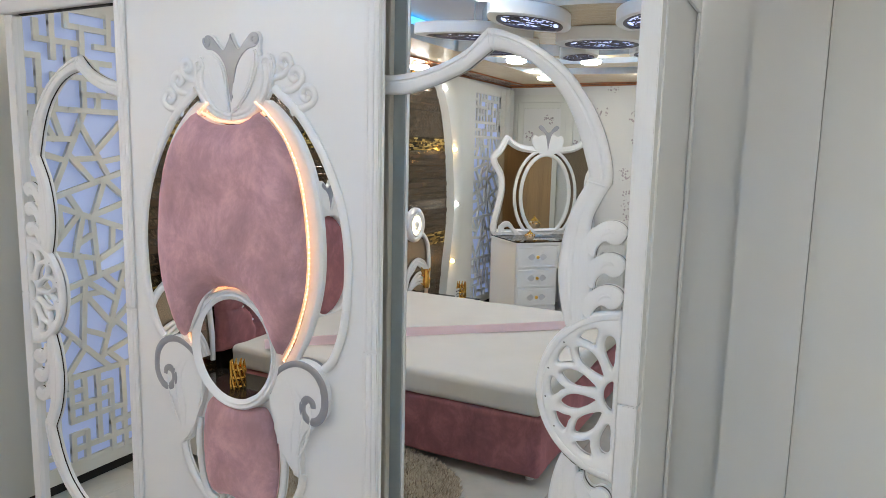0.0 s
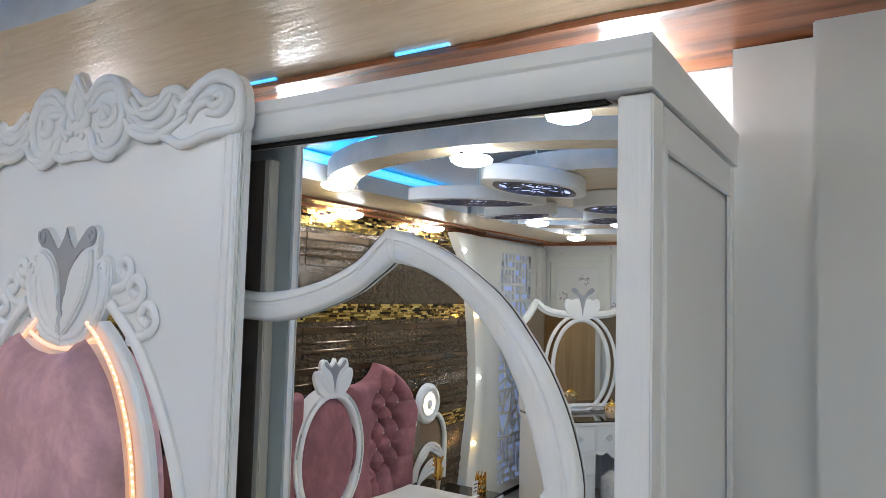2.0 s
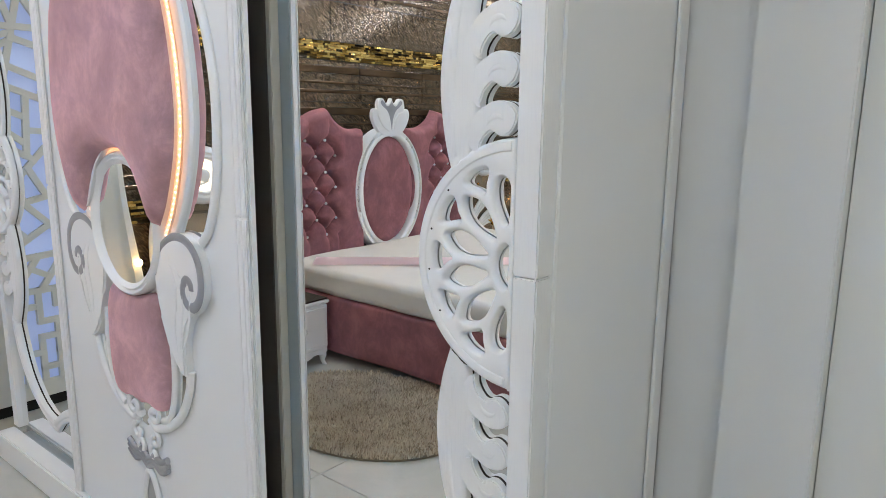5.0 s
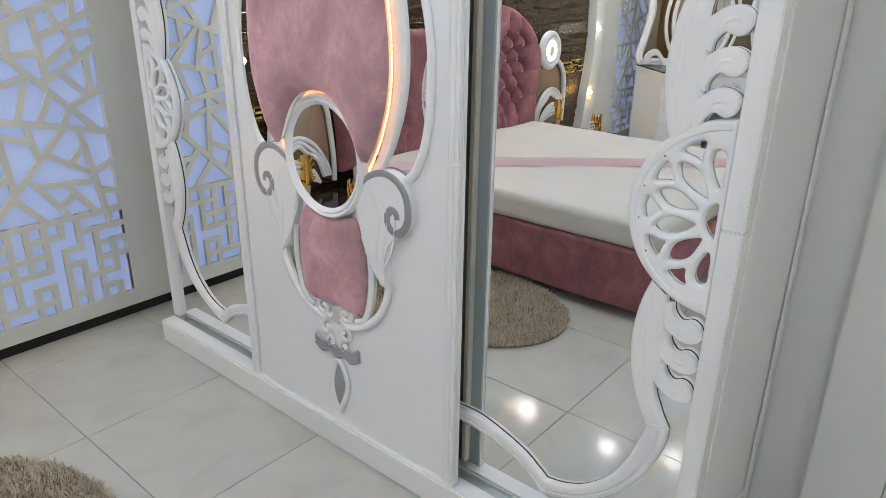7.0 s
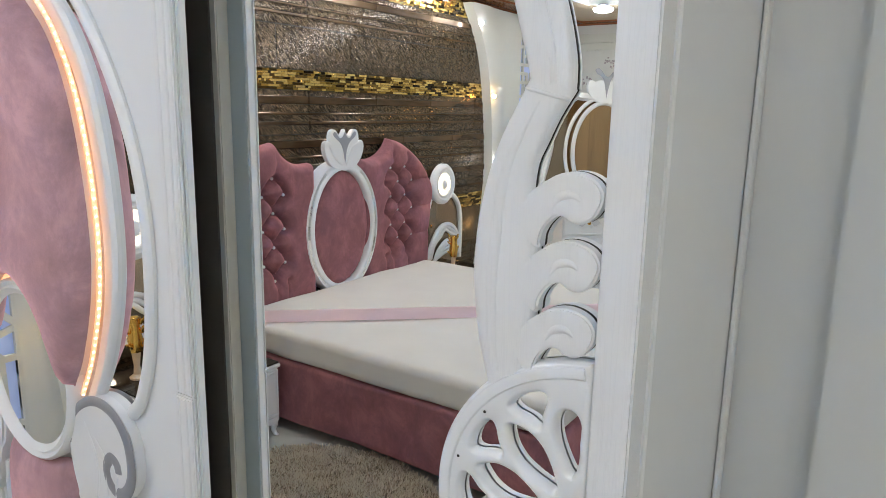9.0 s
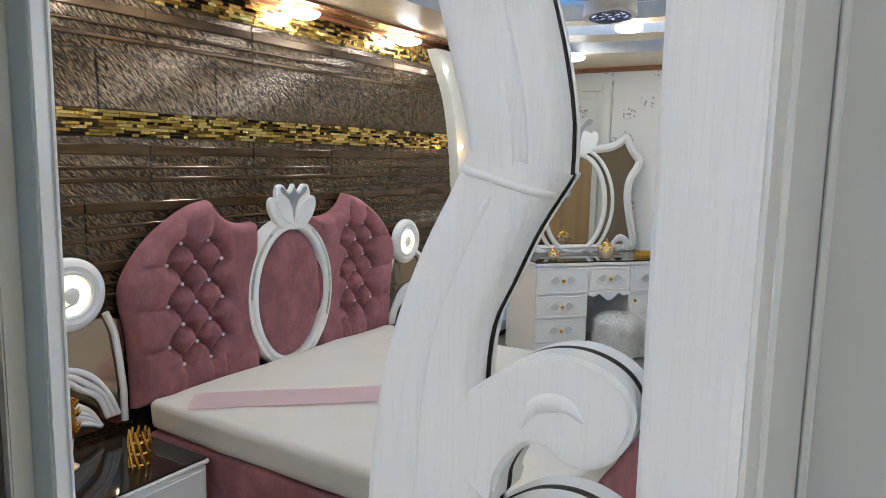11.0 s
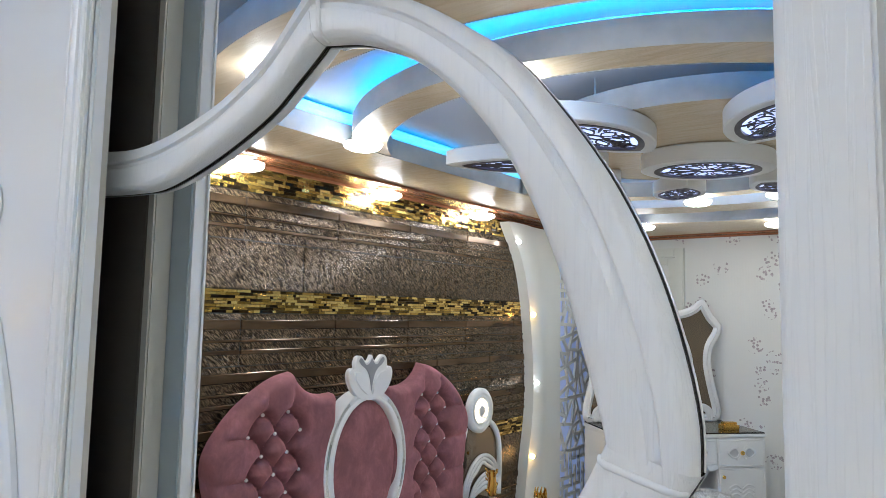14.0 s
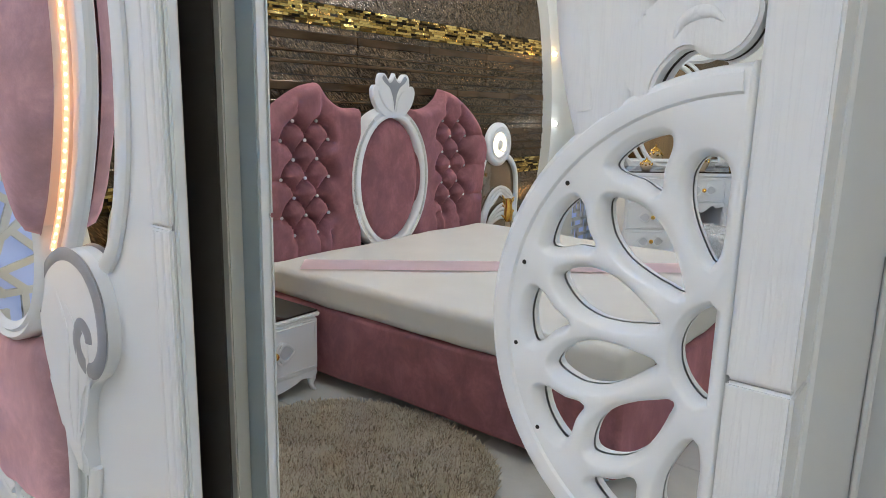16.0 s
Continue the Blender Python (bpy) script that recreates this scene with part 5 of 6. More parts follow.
part("pediment", prism(cleaned(sym([eased(p) for p in spline(PED, 3)])), LAYD, -0.012, 0.010, 0.005, 2), WHITE, door, "white carved scroll pediment", 45)
CARVE = [
    [(0.359, 2.181), (0.397, 2.254), (0.453, 2.275), (0.501, 2.237), (0.513, 2.171)],
    [(0.464, 2.240), (0.485, 2.211), (0.464, 2.168), (0.423, 2.171)],
    [(0.183, 2.206), (0.247, 2.155), (0.311, 2.171), (0.335, 2.221)],
    [(0.174, 2.179), (0.210, 2.140), (0.269, 2.121), (0.318, 2.138), (0.370, 2.175)],
    [(0.041, 2.228), (0.090, 2.274), (0.146, 2.269), (0.168, 2.204), (0.150, 2.132), (0.105, 2.118), (0.082, 2.154)],
    [(0.041, 2.221), (0.094, 2.227), (0.106, 2.193), (0.090, 2.175)],
    [(0.004, 2.166), (0.052, 2.166), (0.079, 2.111), (0.127, 2.090), (0.171, 2.121)],
    [(0.006, 2.202), (0.024, 2.249), (0.001, 2.299)],
    [(0.375, 2.150), (0.395, 2.195), (0.430, 2.205), (0.445, 2.170)],
    [(0.400, 2.215), (0.440, 2.240), (0.470, 2.225)],
    [(0.330, 2.225), (0.350, 2.200), (0.385, 2.215)],
    [tuple(p) for p in spiral(0.452, 2.212, 0.006, 0.030, 200, -220, 10)],
    [tuple(p) for p in spiral(0.112, 2.205, 0.006, 0.034, -20, 400, 10)],
    [(0.195, 2.235), (0.235, 2.190), (0.285, 2.195), (0.320, 2.245)],
    [(0.200, 2.260), (0.245, 2.222), (0.285, 2.232)],
    [(0.025, 2.150), (0.050, 2.195), (0.035, 2.235)],
    [(0.340, 2.160), (0.365, 2.215), (0.410, 2.262)],
]
PED_MID = 2.205
for s in (1, -1):
    for c in CARVE:
        pts = half([eased(q) for q in spline([(p[0], PED_MID + (p[1] - 2.19) * 0.80) for p in c], 7)], s)
        n = len(pts)
        wave = [0.55 + 0.6 * math.sin(math.pi * (i + 1) / (n + 1)) for i in range(n)]
        part("pediment_curl", smoothed(put_tube(bmesh.new(), on(LAYD, pts, 0.010), 0.0098, 8, taper=wave, flat=0.75, normal=(0, 1, 0))), WHITE, door, "", 60)
    # rounded lip that follows the scrolled outline
    rope = half([(max(0.0, p[0] * 0.985 - 0.002), PED_MID - 0.01 + (p[1] - PED_MID + 0.01) * 0.91) for p in [eased(q) for q in spline(PED, 4)]], s)
    part("pediment_lip", smoothed(put_tube(bmesh.new(), on(LAYD, rope, 0.0095), 0.0098, 8, flat=0.75, normal=(0, 1, 0))), WHITE, door, "", 60)

def lifted(bm, knee):
    """Squeezes what is below the knee so that it stands on the floor tiles."""
    for v in bm.verts:
        if v.co.z < knee:
            v.co.z = FLOOR_Z + v.co.z * (knee - FLOOR_Z) / knee
    return bm


# ---- bed with headboard ----
YB = 2.338           # depth of the bed's middle behind the mirror
bed = thing("bed", "double bed in deep rose velvet with a bare mattress", "bed", "", (-1.7, R(YB), 0))
B0, B1, FOOT = 1.44, 3.19, -0.73
XH = X_TILE + 0.04   # back of the headboard


def soft_box(x0, x1, y0, y1, z0, z1, r, wob=0.0, seed=1, cuts=22):
    """Upholstered block with round edges and slightly uneven faces."""
    bm = bmesh.new()
    bmesh.ops.create_cube(bm, size=2.0)
    bmesh.ops.subdivide_edges(bm, edges=bm.edges[:], cuts=cuts, use_grid_fill=True)
    c = Vector(((x0 + x1) / 2, (y0 + y1) / 2, (z0 + z1) / 2))
    h = Vector(((x1 - x0) / 2, (y1 - y0) / 2, (z1 - z0) / 2))

    def spread(s, half):
        # rows of points gather in the round edge
        a = 1.0 - r / half
        k = 0.72
        return s / k * a if abs(s) < k else math.copysign(a + (abs(s) - k) / (1 - k) * (1 - a), s)
    for v in bm.verts:
        p = Vector([spread(v.co[i], h[i]) * h[i] for i in range(3)])
        q = Vector([max(-(h[i] - r), min(h[i] - r, p[i])) for i in range(3)])
        d = p - q
        if d.length > 1e-7:
            p = q + d.normalized() * r
        p = p + c
        if wob:
            n = d.normalized() if d.length > 1e-7 else Vector((0, 0, 0))
            p += n * wob * (noise.noise(p * 3.1 + Vector((seed, 0, 0))) + 0.5 * noise.noise(p * 9.0))
        v.co = p
    return bm


part("base", soft_box(-2.56, FOOT, R(B1), R(B0), 0.105, 0.41, 0.022, 0.006, 2), ROSE, bed, "deep rose velvet bed base")
for x in (-2.4, FOOT - 0.08):
    for y in (B0 + 0.10, B1 - 0.10):
        part("foot", lathe([(0.0, 0.08), (0.035, 0.08), (0.03, 0.05), (0.016, 0.025), (0.022, 0.0), (0.0, 0.0)], (x, R(y), FLOOR_Z), 14), WHITE, bed)
tagged(part("mattress", soft_box(-2.57, FOOT - 0.005, R(B1 - 0.005), R(B0 + 0.005), 0.411, 0.552, 0.036, 0.008, 5), CLOTH, None, "", 75), "cream cloth mattress on the rose bed base", "mattress")


def runner():
    bm = bmesh.new()
    rows = []
    n = 50
    for i in range(n + 1):
        s = i / n
        row = []
        for k in range(5):
            w = (k / 4 - 0.5) * 0.20
            c = Vector((-2.38, 1.53)).lerp(Vector((-0.78, 2.97)), s)
            d = Vector((-0.69, 0.73))
            q = c + d * w
            row.append(Vector((q.x, R(q.y), 0.5605 + 0.002 * noise.noise(Vector((s * 9, w * 20, 0))))))
        rows.append(row)
    put_loft(bm, rows)
    bmesh.ops.solidify(bm, geom=bm.faces[:], thickness=0.003)
    tagged(part("bed_runner", smoothed(bm), RUNNER), "narrow pale pink cloth strip laid across the mattress", "cloth")


runner()



def STRETCH(x):
    """Wall layout in which widths are counted from the bed's middle."""
    return lambda u, v, d: EAST(x)(YB + (u - YB) * 1.04, v, d)


LAYH = STRETCH(XH)
WING = [(0.20, 0.50), (0.885, 0.50), (0.888, 0.70), (0.902, 0.86), (0.918, 0.94), (0.926, 1.01), (0.915, 1.075), (0.868, 1.155), (0.782, 1.250), (0.67, 1.330), (0.57, 1.380), (0.475, 1.402), None, (0.435, 1.345), (0.37, 1.300), (0.29, 1.278), (0.20, 1.280)]


def tufted(side):
    """Buttoned wing of the headboard with pleats from stud to stud."""
    runs, cur = [], []
    for p in WING:
        if p is None:
            runs.append(cur)
            cur = [cur[-1]]
        else:
            cur.append(p)
    runs.append(cur)
    out = [Vector(WING[0])] + spline(runs[0][1:], 5) + spline(runs[1], 5)
    out = cleaned([Vector((YB + side * p[0], p[1])) for p in out])
    studs = []
    for j, z in enumerate((1.212, 1.118, 1.023, 0.929, 0.834, 0.740, 0.645)):
        base = (0.415, 0.490, 0.635) if j == 6 else (0.490, 0.635) if j % 2 == 0 else (0.415, 0.563, 0.710)
        for u in base:
            studs.append(Vector((YB + side * u, z)))
    links = []
    for i, a in enumerate(studs):
        for c in studs[i + 1:]:
            if 0.04 < abs(a.x - c.x) < 0.10 and 0.06 < abs(a.y - c.y) < 0.13:
                links.append((a, c))
    bm = bmesh.new()
    vs = [bm.verts.new((p.x, p.y, 0)) for p in out]
    bm.faces.new(vs)
    x0, x1 = min(p.x for p in out), max(p.x for p in out)
    st = 0.0095
    for k in range(int((x1 - x0) / st) + 1):
        bmesh.ops.bisect_plane(bm, geom=bm.verts[:] + bm.edges[:] + bm.faces[:], plane_co=(x0 + st * (k + 0.5), 0, 0), plane_no=(1, 0, 0))
    for k in range(int(0.95 / st)):
        bmesh.ops.bisect_plane(bm, geom=bm.verts[:] + bm.edges[:] + bm.faces[:], plane_co=(0, 0.5 + st * (k + 0.5), 0), plane_no=(0, 1, 0))
    A = np.array([(p.x, p.y) for p in out])
    Bn = np.roll(A, -1, 0)
    S = np.array([(p.x, p.y) for p in studs])
    # pleats sag in a bow from each stud to the next one below
    la, lb = [], []
    for a, c in links:
        hi, lo = (a, c) if a.y > c.y else (c, a)
        mid = Vector((hi.x + (lo.x - hi.x) * 0.95, hi.y + (lo.y - hi.y) * 0.30))
        bow = [hi * (1 - s) ** 2 + mid * 2 * s * (1 - s) + lo * s * s for s in (0, 0.25, 0.5, 0.75, 1)]
        la += [(p.x, p.y) for p in bow[:-1]]
        lb += [(p.x, p.y) for p in bow[1:]]
    # seams that run out from the outer studs to the border
    sa, sb = [], []
    for p in studs:
        if p.y > 1.2:
            sa += [(p.x, p.y), (p.x - side * 0.012, p.y + 0.09)]
            sb += [(p.x - side * 0.012, p.y + 0.09), (p.x + side * 0.004, 1.41)]
        if p.y < 0.65:
            sa.append((p.x, p.y))
            sb.append((p.x + side * 0.012, 0.49))
        if abs(p.x - YB) > 0.70 and p.y > 0.65:
            sa.append((p.x, p.y))
            sb.append((p.x + side * 0.24, p.y + 0.012))
    SA, SB = np.array(sa), np.array(sb)
    LA, LB = np.array(la), np.array(lb)

    def seg(q, a, c):
        ab = c - a
        s = np.clip(((q - a) * ab).sum(1) / np.maximum((ab * ab).sum(1), 1e-12), 0, 1)
        return float(np.sqrt((((a + ab * s[:, None]) - q) ** 2).sum(1)).min())
    for v in bm.verts:
        q = np.array((v.co.x, v.co.y))
        u = min(1.0, seg(q, A, Bn) / 0.05)
        h = 0.088 * math.sqrt(max(0.0, 1 - (1 - u) ** 2))
        ds = float(np.sqrt(((S - q) ** 2).sum(1)).min())
        dl = seg(q, LA, LB)
        dsm = seg(q, SA, SB)
        h -= 0.016 * math.exp(-(ds / 0.022) ** 2) + 0.044 * math.exp(-abs(dl / 0.010)) + 0.030 * math.exp(-(dl / 0.030) ** 2)
        h -= (0.016 * math.exp(-abs(dsm / 0.008)) + 0.006 * math.exp(-(dsm / 0.03) ** 2)) * u * (1 - math.exp(-(dl / 0.03) ** 2))
        v.co.z = max(0.0, h)
    for v in bm.verts:
        v.co = LAYH(v.co.x, v.co.y, v.co.z)
    part("tufted_wing", smoothed(bm), ROSE, headboard, "button-tufted rose velvet wing", 75)
    first = None
    for p in studs:
        at = Matrix.Translation(LAYH(p.x, p.y, 0.037))
        if first is None:
            bs = bmesh.new()
            bmesh.ops.create_uvsphere(bs, u_segments=8, v_segments=5, radius=0.0095)
            first = ob = part("crystal_stud", bs, CRYSTAL, None, "small crystal stud", 20)
        else:
            ob = new("crystal_stud", first.data)
        ob.parent = headboard
        ob.matrix_parent_inverse = headboard.matrix_world.inverted()
        ob.matrix_world = at


headboard = thing("headboard", "rose velvet headboard with tufted wings and a white oval frame", "headboard", "", (XH, R(YB), 0.5))
tufted(1)
tufted(-1)
part("backing", prism([(YB - 0.85, 0.1), (YB + 0.85, 0.1), (YB + 0.85, 1.0), (YB + 0.4, 1.25), (YB - 0.4, 1.25), (YB - 0.85, 1.0)], LAYH, -0.035, -0.001), DARK, headboard)
OC, ORX, ORZ = 0.885, 0.300, 0.400
pad("oval_cushion", ellipse(YB, OC, ORX - 0.055, ORZ - 0.045, 56), 0.05, ROSE, headboard, lambda u, v, d: LAYH(u, v, d + 0.03), 0.05, "plain rose velvet oval")
bm = bmesh.new()
moulding(bm, ellipse(YB, OC, ORX, ORZ, 64), ellipse(YB, OC, ORX - 0.062, ORZ - 0.055, 64), LAYH, [(0, 0.0), (0, 0.090), (0.06, 0.095), (0.12, 0.094), (0.14, 0.090), (0.44, 0.090), (0.47, 0.095), (0.60, 0.100), (0.85, 0.100), (0.95, 0.095), (1.0, 0.086), (1.0, 0.0)], True)
part("oval_frame", smoothed(bm), WHITE, headboard, "white oval frame", 50)
for s in (1, -1):
    bm = bmesh.new()
    o = ellipse(YB, OC, ORX - 0.0095, ORZ - 0.0085, 40, 90 - s * 30, 90 - s * 145)
    i = ellipse(YB, OC, ORX - 0.0265, ORZ - 0.0235, 40, 90 - s * 30, 90 - s * 145)
    moulding(bm, o, i, LAYH, [(0, 0.0905), (0, 0.0925), (1, 0.0925), (1, 0.0905)])
    part("mirror_inlay", smoothed(bm), MIRRORED, headboard, "narrow mirror inlay")
CT = [(0.0, 1.228), (0.075, 1.240), (0.130, 1.275), (0.165, 1.325), (0.180, 1.375), (0.172, 1.410), (0.150, 1.422), (0.130, 1.415), (0.130, 1.450), (0.118, 1.482), (0.092, 1.492), (0.070, 1.480), (0.045, 1.452), (0.020, 1.462), (0.0, 1.494)]
tul = [Vector((YB + 0.94 * (p.x - DX), 1.228 + 0.91 * (p.y - 1.228))) for p in cleaned(sym(spline(CT, 4)))]
part("crest", prism(tul, LAYH, 0.074, 0.102, 0.008, 3), WHITE, headboard, "white tulip crest", 45)
hs = [Vector((YB + 0.94 * (p.x - DX), 1.228 + 0.91 * (p.y - 1.228))) for p in cleaned(sym(spline([(0.0, 1.275), (0.014, 1.350), (0.040, 1.405), (0.085, 1.438), (0.104, 1.462), (0.092, 1.478), (0.072, 1.466), (0.046, 1.438), (0.020, 1.446), (0.0, 1.478)], 4)))]
part("crest_silver", prism(hs, LAYH, 0.1025, 0.1045, 0.001), SILVER, headboard, "silver painted tulip heart")
for s in (1, -1):
    leaf = [(0.008, 1.262), (0.070, 1.285), (0.118, 1.340), (0.140, 1.395), (0.105, 1.400), (0.060, 1.385), (0.030, 1.340)]
    lobe = spline([Vector((YB + s * p[0] * 0.91, 1.228 + 0.91 * (p[1] - 1.228))) for p in leaf], 5, True)
    part("crest_petal", prism(lobe, LAYH, 0.1022, 0.1080, 0.004, 2), WHITE, headboard, "white carved petal", 60)


def side_lamp_panel(s):
    """Bronze mirror panel beside the headboard with a ring lamp and carved frame."""
    th = thing("bedside_panel", "white framed bronze mirror panel with a round lit lamp", "wall panel", "bedside panels", (XH, R(YB + s * 1.17), 0.5))
    f = lambda pts: [Vector((YB + s * p[0], p[1])) for p in pts]
    lay = STRETCH(XH - 0.015)
    part("bronze_mirror", prism(cleaned(f([(0.90, 0.45), (1.36, 0.45), (1.365, 0.72)] + [tuple(p) for p in spline([(1.365, 0.72), (1.35, 0.82), (1.30, 0.90), (1.22, 0.93), (1.12, 0.93), (1.02, 0.93), (0.95, 0.92), (0.90, 0.90)], 4)][1:])), lay, 0.0, 0.012), BRONZE_MIRROR, th, "brown tinted mirror")
    bm = bmesh.new()
    put_tube(bm, on(lay, f(spline([(1.10, 1.02), (1.20, 0.985), (1.29, 0.93), (1.345, 0.85), (1.365, 0.74), (1.365, 0.60), (1.36, 0.46)], 7)), 0.022), 0.021, 8, flat=0.9, normal=(1, 0, 0))
    put_tube(bm, on(lay, f([(0.915, 0.46), (0.915, 0.60), (0.93, 0.75), (0.945, 0.86), (0.98, 0.95)]), 0.022), 0.016, 8, flat=0.9, normal=(1, 0, 0))
    part("frame", smoothed(bm), WHITE, th, "", 50)
    bm = bmesh.new()
    for k in range(3):
        o = 0.022 * k
        put_tube(bm, on(lay, f(spline([(0.945 + o, 0.50), (0.985 + o, 0.60), (1.06 + o, 0.700 - o), (1.16, 0.745 - o), (1.27 - o, 0.715 - o), (1.335 - o, 0.63), (1.345 - o, 0.54)], 6)), 0.024), 0.014, 8, flat=0.9, normal=(1, 0, 0))
    for k in range(4):
        put_tube(bm, on(lay, f(spline([(1.34, 0.50 + 0.028 * k), (1.20, 0.53 + 0.030 * k), (1.08, 0.50 + 0.02 * k), (1.02, 0.47)], 6)), 0.026), 0.016, 8, taper=[1.0 - 0.022 * i for i in range(19)], flat=0.8, normal=(1, 0, 0))
    part("arch_carving", smoothed(bm), WHITE, th, "white carved arch with fanned leaves", 50)
    c = lay(YB + s * 1.125, 1.05, 0.02)
    part("lamp_disc", lathe([(0.150, -0.012), (0.150, 0.010), (0.138, 0.022), (0.118, 0.026), (0.108, 0.018), (0.100, 0.018), (0.094, 0.026), (0.086, 0.024), (0.080, 0.012), (0.0, 0.012)], c, 40, "x"), WHITE, th, "white round lamp with ridged rim", 50)
    part("lit_ring", lathe([(0.079, 0.0125), (0.079, 0.019), (0.034, 0.019), (0.034, 0.0125)], c, 36, "x"), HALO, th, "glowing warm ring")
    part("lamp_cap", lathe([(0.033, 0.0125), (0.033, 0.026), (0.022, 0.030), (0.0, 0.030)], c, 16, "x"), WHITE, th)


side_lamp_panel(1)
side_lamp_panel(-1)


def flower_handle(parent, lay, u, v, s=1.0, knob=True):
    """Carved leaf spray with a gold knob."""
    bm = bmesh.new()
    for k in (1, -1):
        pts = spline([(u + k * 0.016 * s, v), (u + k * 0.045 * s, v + 0.030 * s), (u + k * 0.085 * s, v), (u + k * 0.045 * s, v - 0.030 * s)], 5, True)
        put_tube(bm, on(lay, pts, 0.004), 0.0055 * s, 6, True, flat=0.8, normal=lay(0, 0, 1) - lay(0, 0, 0))
        for q in (1, -1):
            pts = spline([(u + k * 0.008 * s, v + q * 0.006 * s), (u + k * 0.020 * s, v + q * 0.032 * s), (u + k * 0.034 * s, v + q * 0.038 * s), (u + k * 0.030 * s, v + q * 0.024 * s)], 4)
            put_tube(bm, on(lay, pts, 0.004), 0.005 * s, 6, flat=0.8, normal=lay(0, 0, 1) - lay(0, 0, 0))
    part("leaf_carving", smoothed(bm), WHITE, parent, "", 60)
    for k in (1, -1):
        part("leaf_inlay", prism(spline([(u + k * 0.020 * s, v), (u + k * 0.045 * s, v + 0.025 * s), (u + k * 0.078 * s, v), (u + k * 0.045 * s, v - 0.025 * s)], 4, True), lay, 0.0008, 0.003), PALE_SILVER, parent)
    if knob:
        c = lay(u, v, 0.012)
        b2 = bmesh.new()
        bmesh.ops.create_uvsphere(b2, u_segments=12, v_segments=8, radius=0.013 * s, matrix=Matrix.Translation(c))
        put_tube(b2, [lay(u, v, 0.0), c], 0.006, 8)
        part("knob", b2, GOLD, parent, "gold knob", 60)


def nightstand(s):
    y0, y1 = sorted((R(YB + s * 0.93), R(YB + s * 1.43)))
    ns = thing("nightstand", "white bedside cabinet with black glass top and carved drawers", "nightstand", "nightstands", (-2.40, (y0 + y1) / 2, 0))
    xb, xf = -2.60, -2.12
    part("body", box(xb, xf - 0.02, y0 + 0.015, y1 - 0.015, 0.12, 0.40, 0.004), WHITE, ns)
    part("glass_top", box(xb, xf - 0.006, y0 + 0.008, y1 - 0.008, 0.412, 0.420, 0.002), BLACK_GLASS, ns, "shiny black glass top")
    part("top_board", box(xb, xf, y0, y1, 0.392, 0.411, 0.005), WHITE, ns)
    layn = lambda u, v, d: Vector((xf - 0.018 + d, u, v))
    for z0, z1 in ((0.150, 0.388),):
        dr = part("drawer", box(xf - 0.022, xf - 0.004, y0 + 0.012, y1 - 0.012, z0, z1, 0.006), WHITE, ns)
        b2 = bmesh.new()
        a, c = y0 + 0.03, y1 - 0.03
        pts = [Vector((xf - 0.004, u, v)) for u, v in ((a, z0 + 0.018), (c, z0 + 0.018), (c, z1 - 0.018), (a, z1 - 0.018))]
        put_tube(b2, pts, 0.004, 6, True)
        part("drawer_bead", b2, WHITE, dr)
        flower_handle(dr, lambda u, v, d: Vector((xf - 0.004 + d, u, v)), (y0 + y1) / 2, (z0 + z1) / 2, 1.25)
    skirt = [(y0 + 0.015, 0.149)] + [tuple(p) for p in spline([(y0 + 0.015, 0.115), (y0 + 0.05, 0.095), (y0 + 0.10, 0.105), (y0 + 0.16, 0.075), ((y0 + y1) / 2, 0.058), (y1 - 0.16, 0.075), (y1 - 0.10, 0.105), (y1 - 0.05, 0.095), (y1 - 0.015, 0.115)], 4)] + [(y1 - 0.015, 0.149)]
    part("skirt", lifted(prism([Vector(p) for p in skirt], layn, -0.005, 0.012, 0.003), 0.15), WHITE, ns)
    for yy in (y0 + 0.035, y1 - 0.035):
        for xx in (xb + 0.04, xf - 0.03):
            b2 = put_tube(bmesh.new(), [Vector((xx, yy, 0.125)), Vector((xx + 0.006, yy, 0.08)), Vector((xx + 0.002, yy, 0.04)), Vector((xx + 0.018, yy, 0.008)), Vector((xx + 0.030, yy, 0.012))], 0.020, 10, taper=[1.2, 1.0, 0.6, 0.55, 0.4])
            part("leg", lifted(b2, 0.15), WHITE, ns, "", 60)
    return xf, (y0 + y1) / 2


def figurine(x, y, z, h, seed):
    """Small gilt vase with lacy leaves on an ivory stem."""
    rng = random.Random(seed)
    th = thing("gold_vase", "gold leaf-work vase on an ivory foot", "ornament", "gold ornaments", (x, y, z))
    part("foot", lathe([(0.0, 0.0), (0.032, 0.0), (0.034, 0.008), (0.016, 0.022), (0.013, 0.06), (0.020, h * 0.42), (0.0, h * 0.42)], (x, y, z), 18), IVORY, th)
    bm = lathe([(0.0, h * 0.40), (0.024, h * 0.42), (0.032, h * 0.6), (0.024, h * 0.8), (0.030, h * 0.95), (0.020, h * 0.95), (0.0, h * 0.8)], (x, y, z), 18)
    for i in range(16):
        a, hh = rng.uniform(0, 6.28), rng.uniform(0.45, 0.95) * h
        p = Vector((x + 0.03 * math.cos(a), y + 0.03 * math.sin(a), z + hh))
        q = p + Vector((0.018 * math.cos(a), 0.018 * math.sin(a), rng.uniform(0.01, 0.035)))
        put_tube(bm, [p, (p + q) / 2 + Vector((0, 0, 0.004)), q], 0.007, 6, taper=[0.6, 1.0, 0.2])
    part("gold_body", smoothed(bm), GOLD, th, "shiny gold leaf-work", 60)


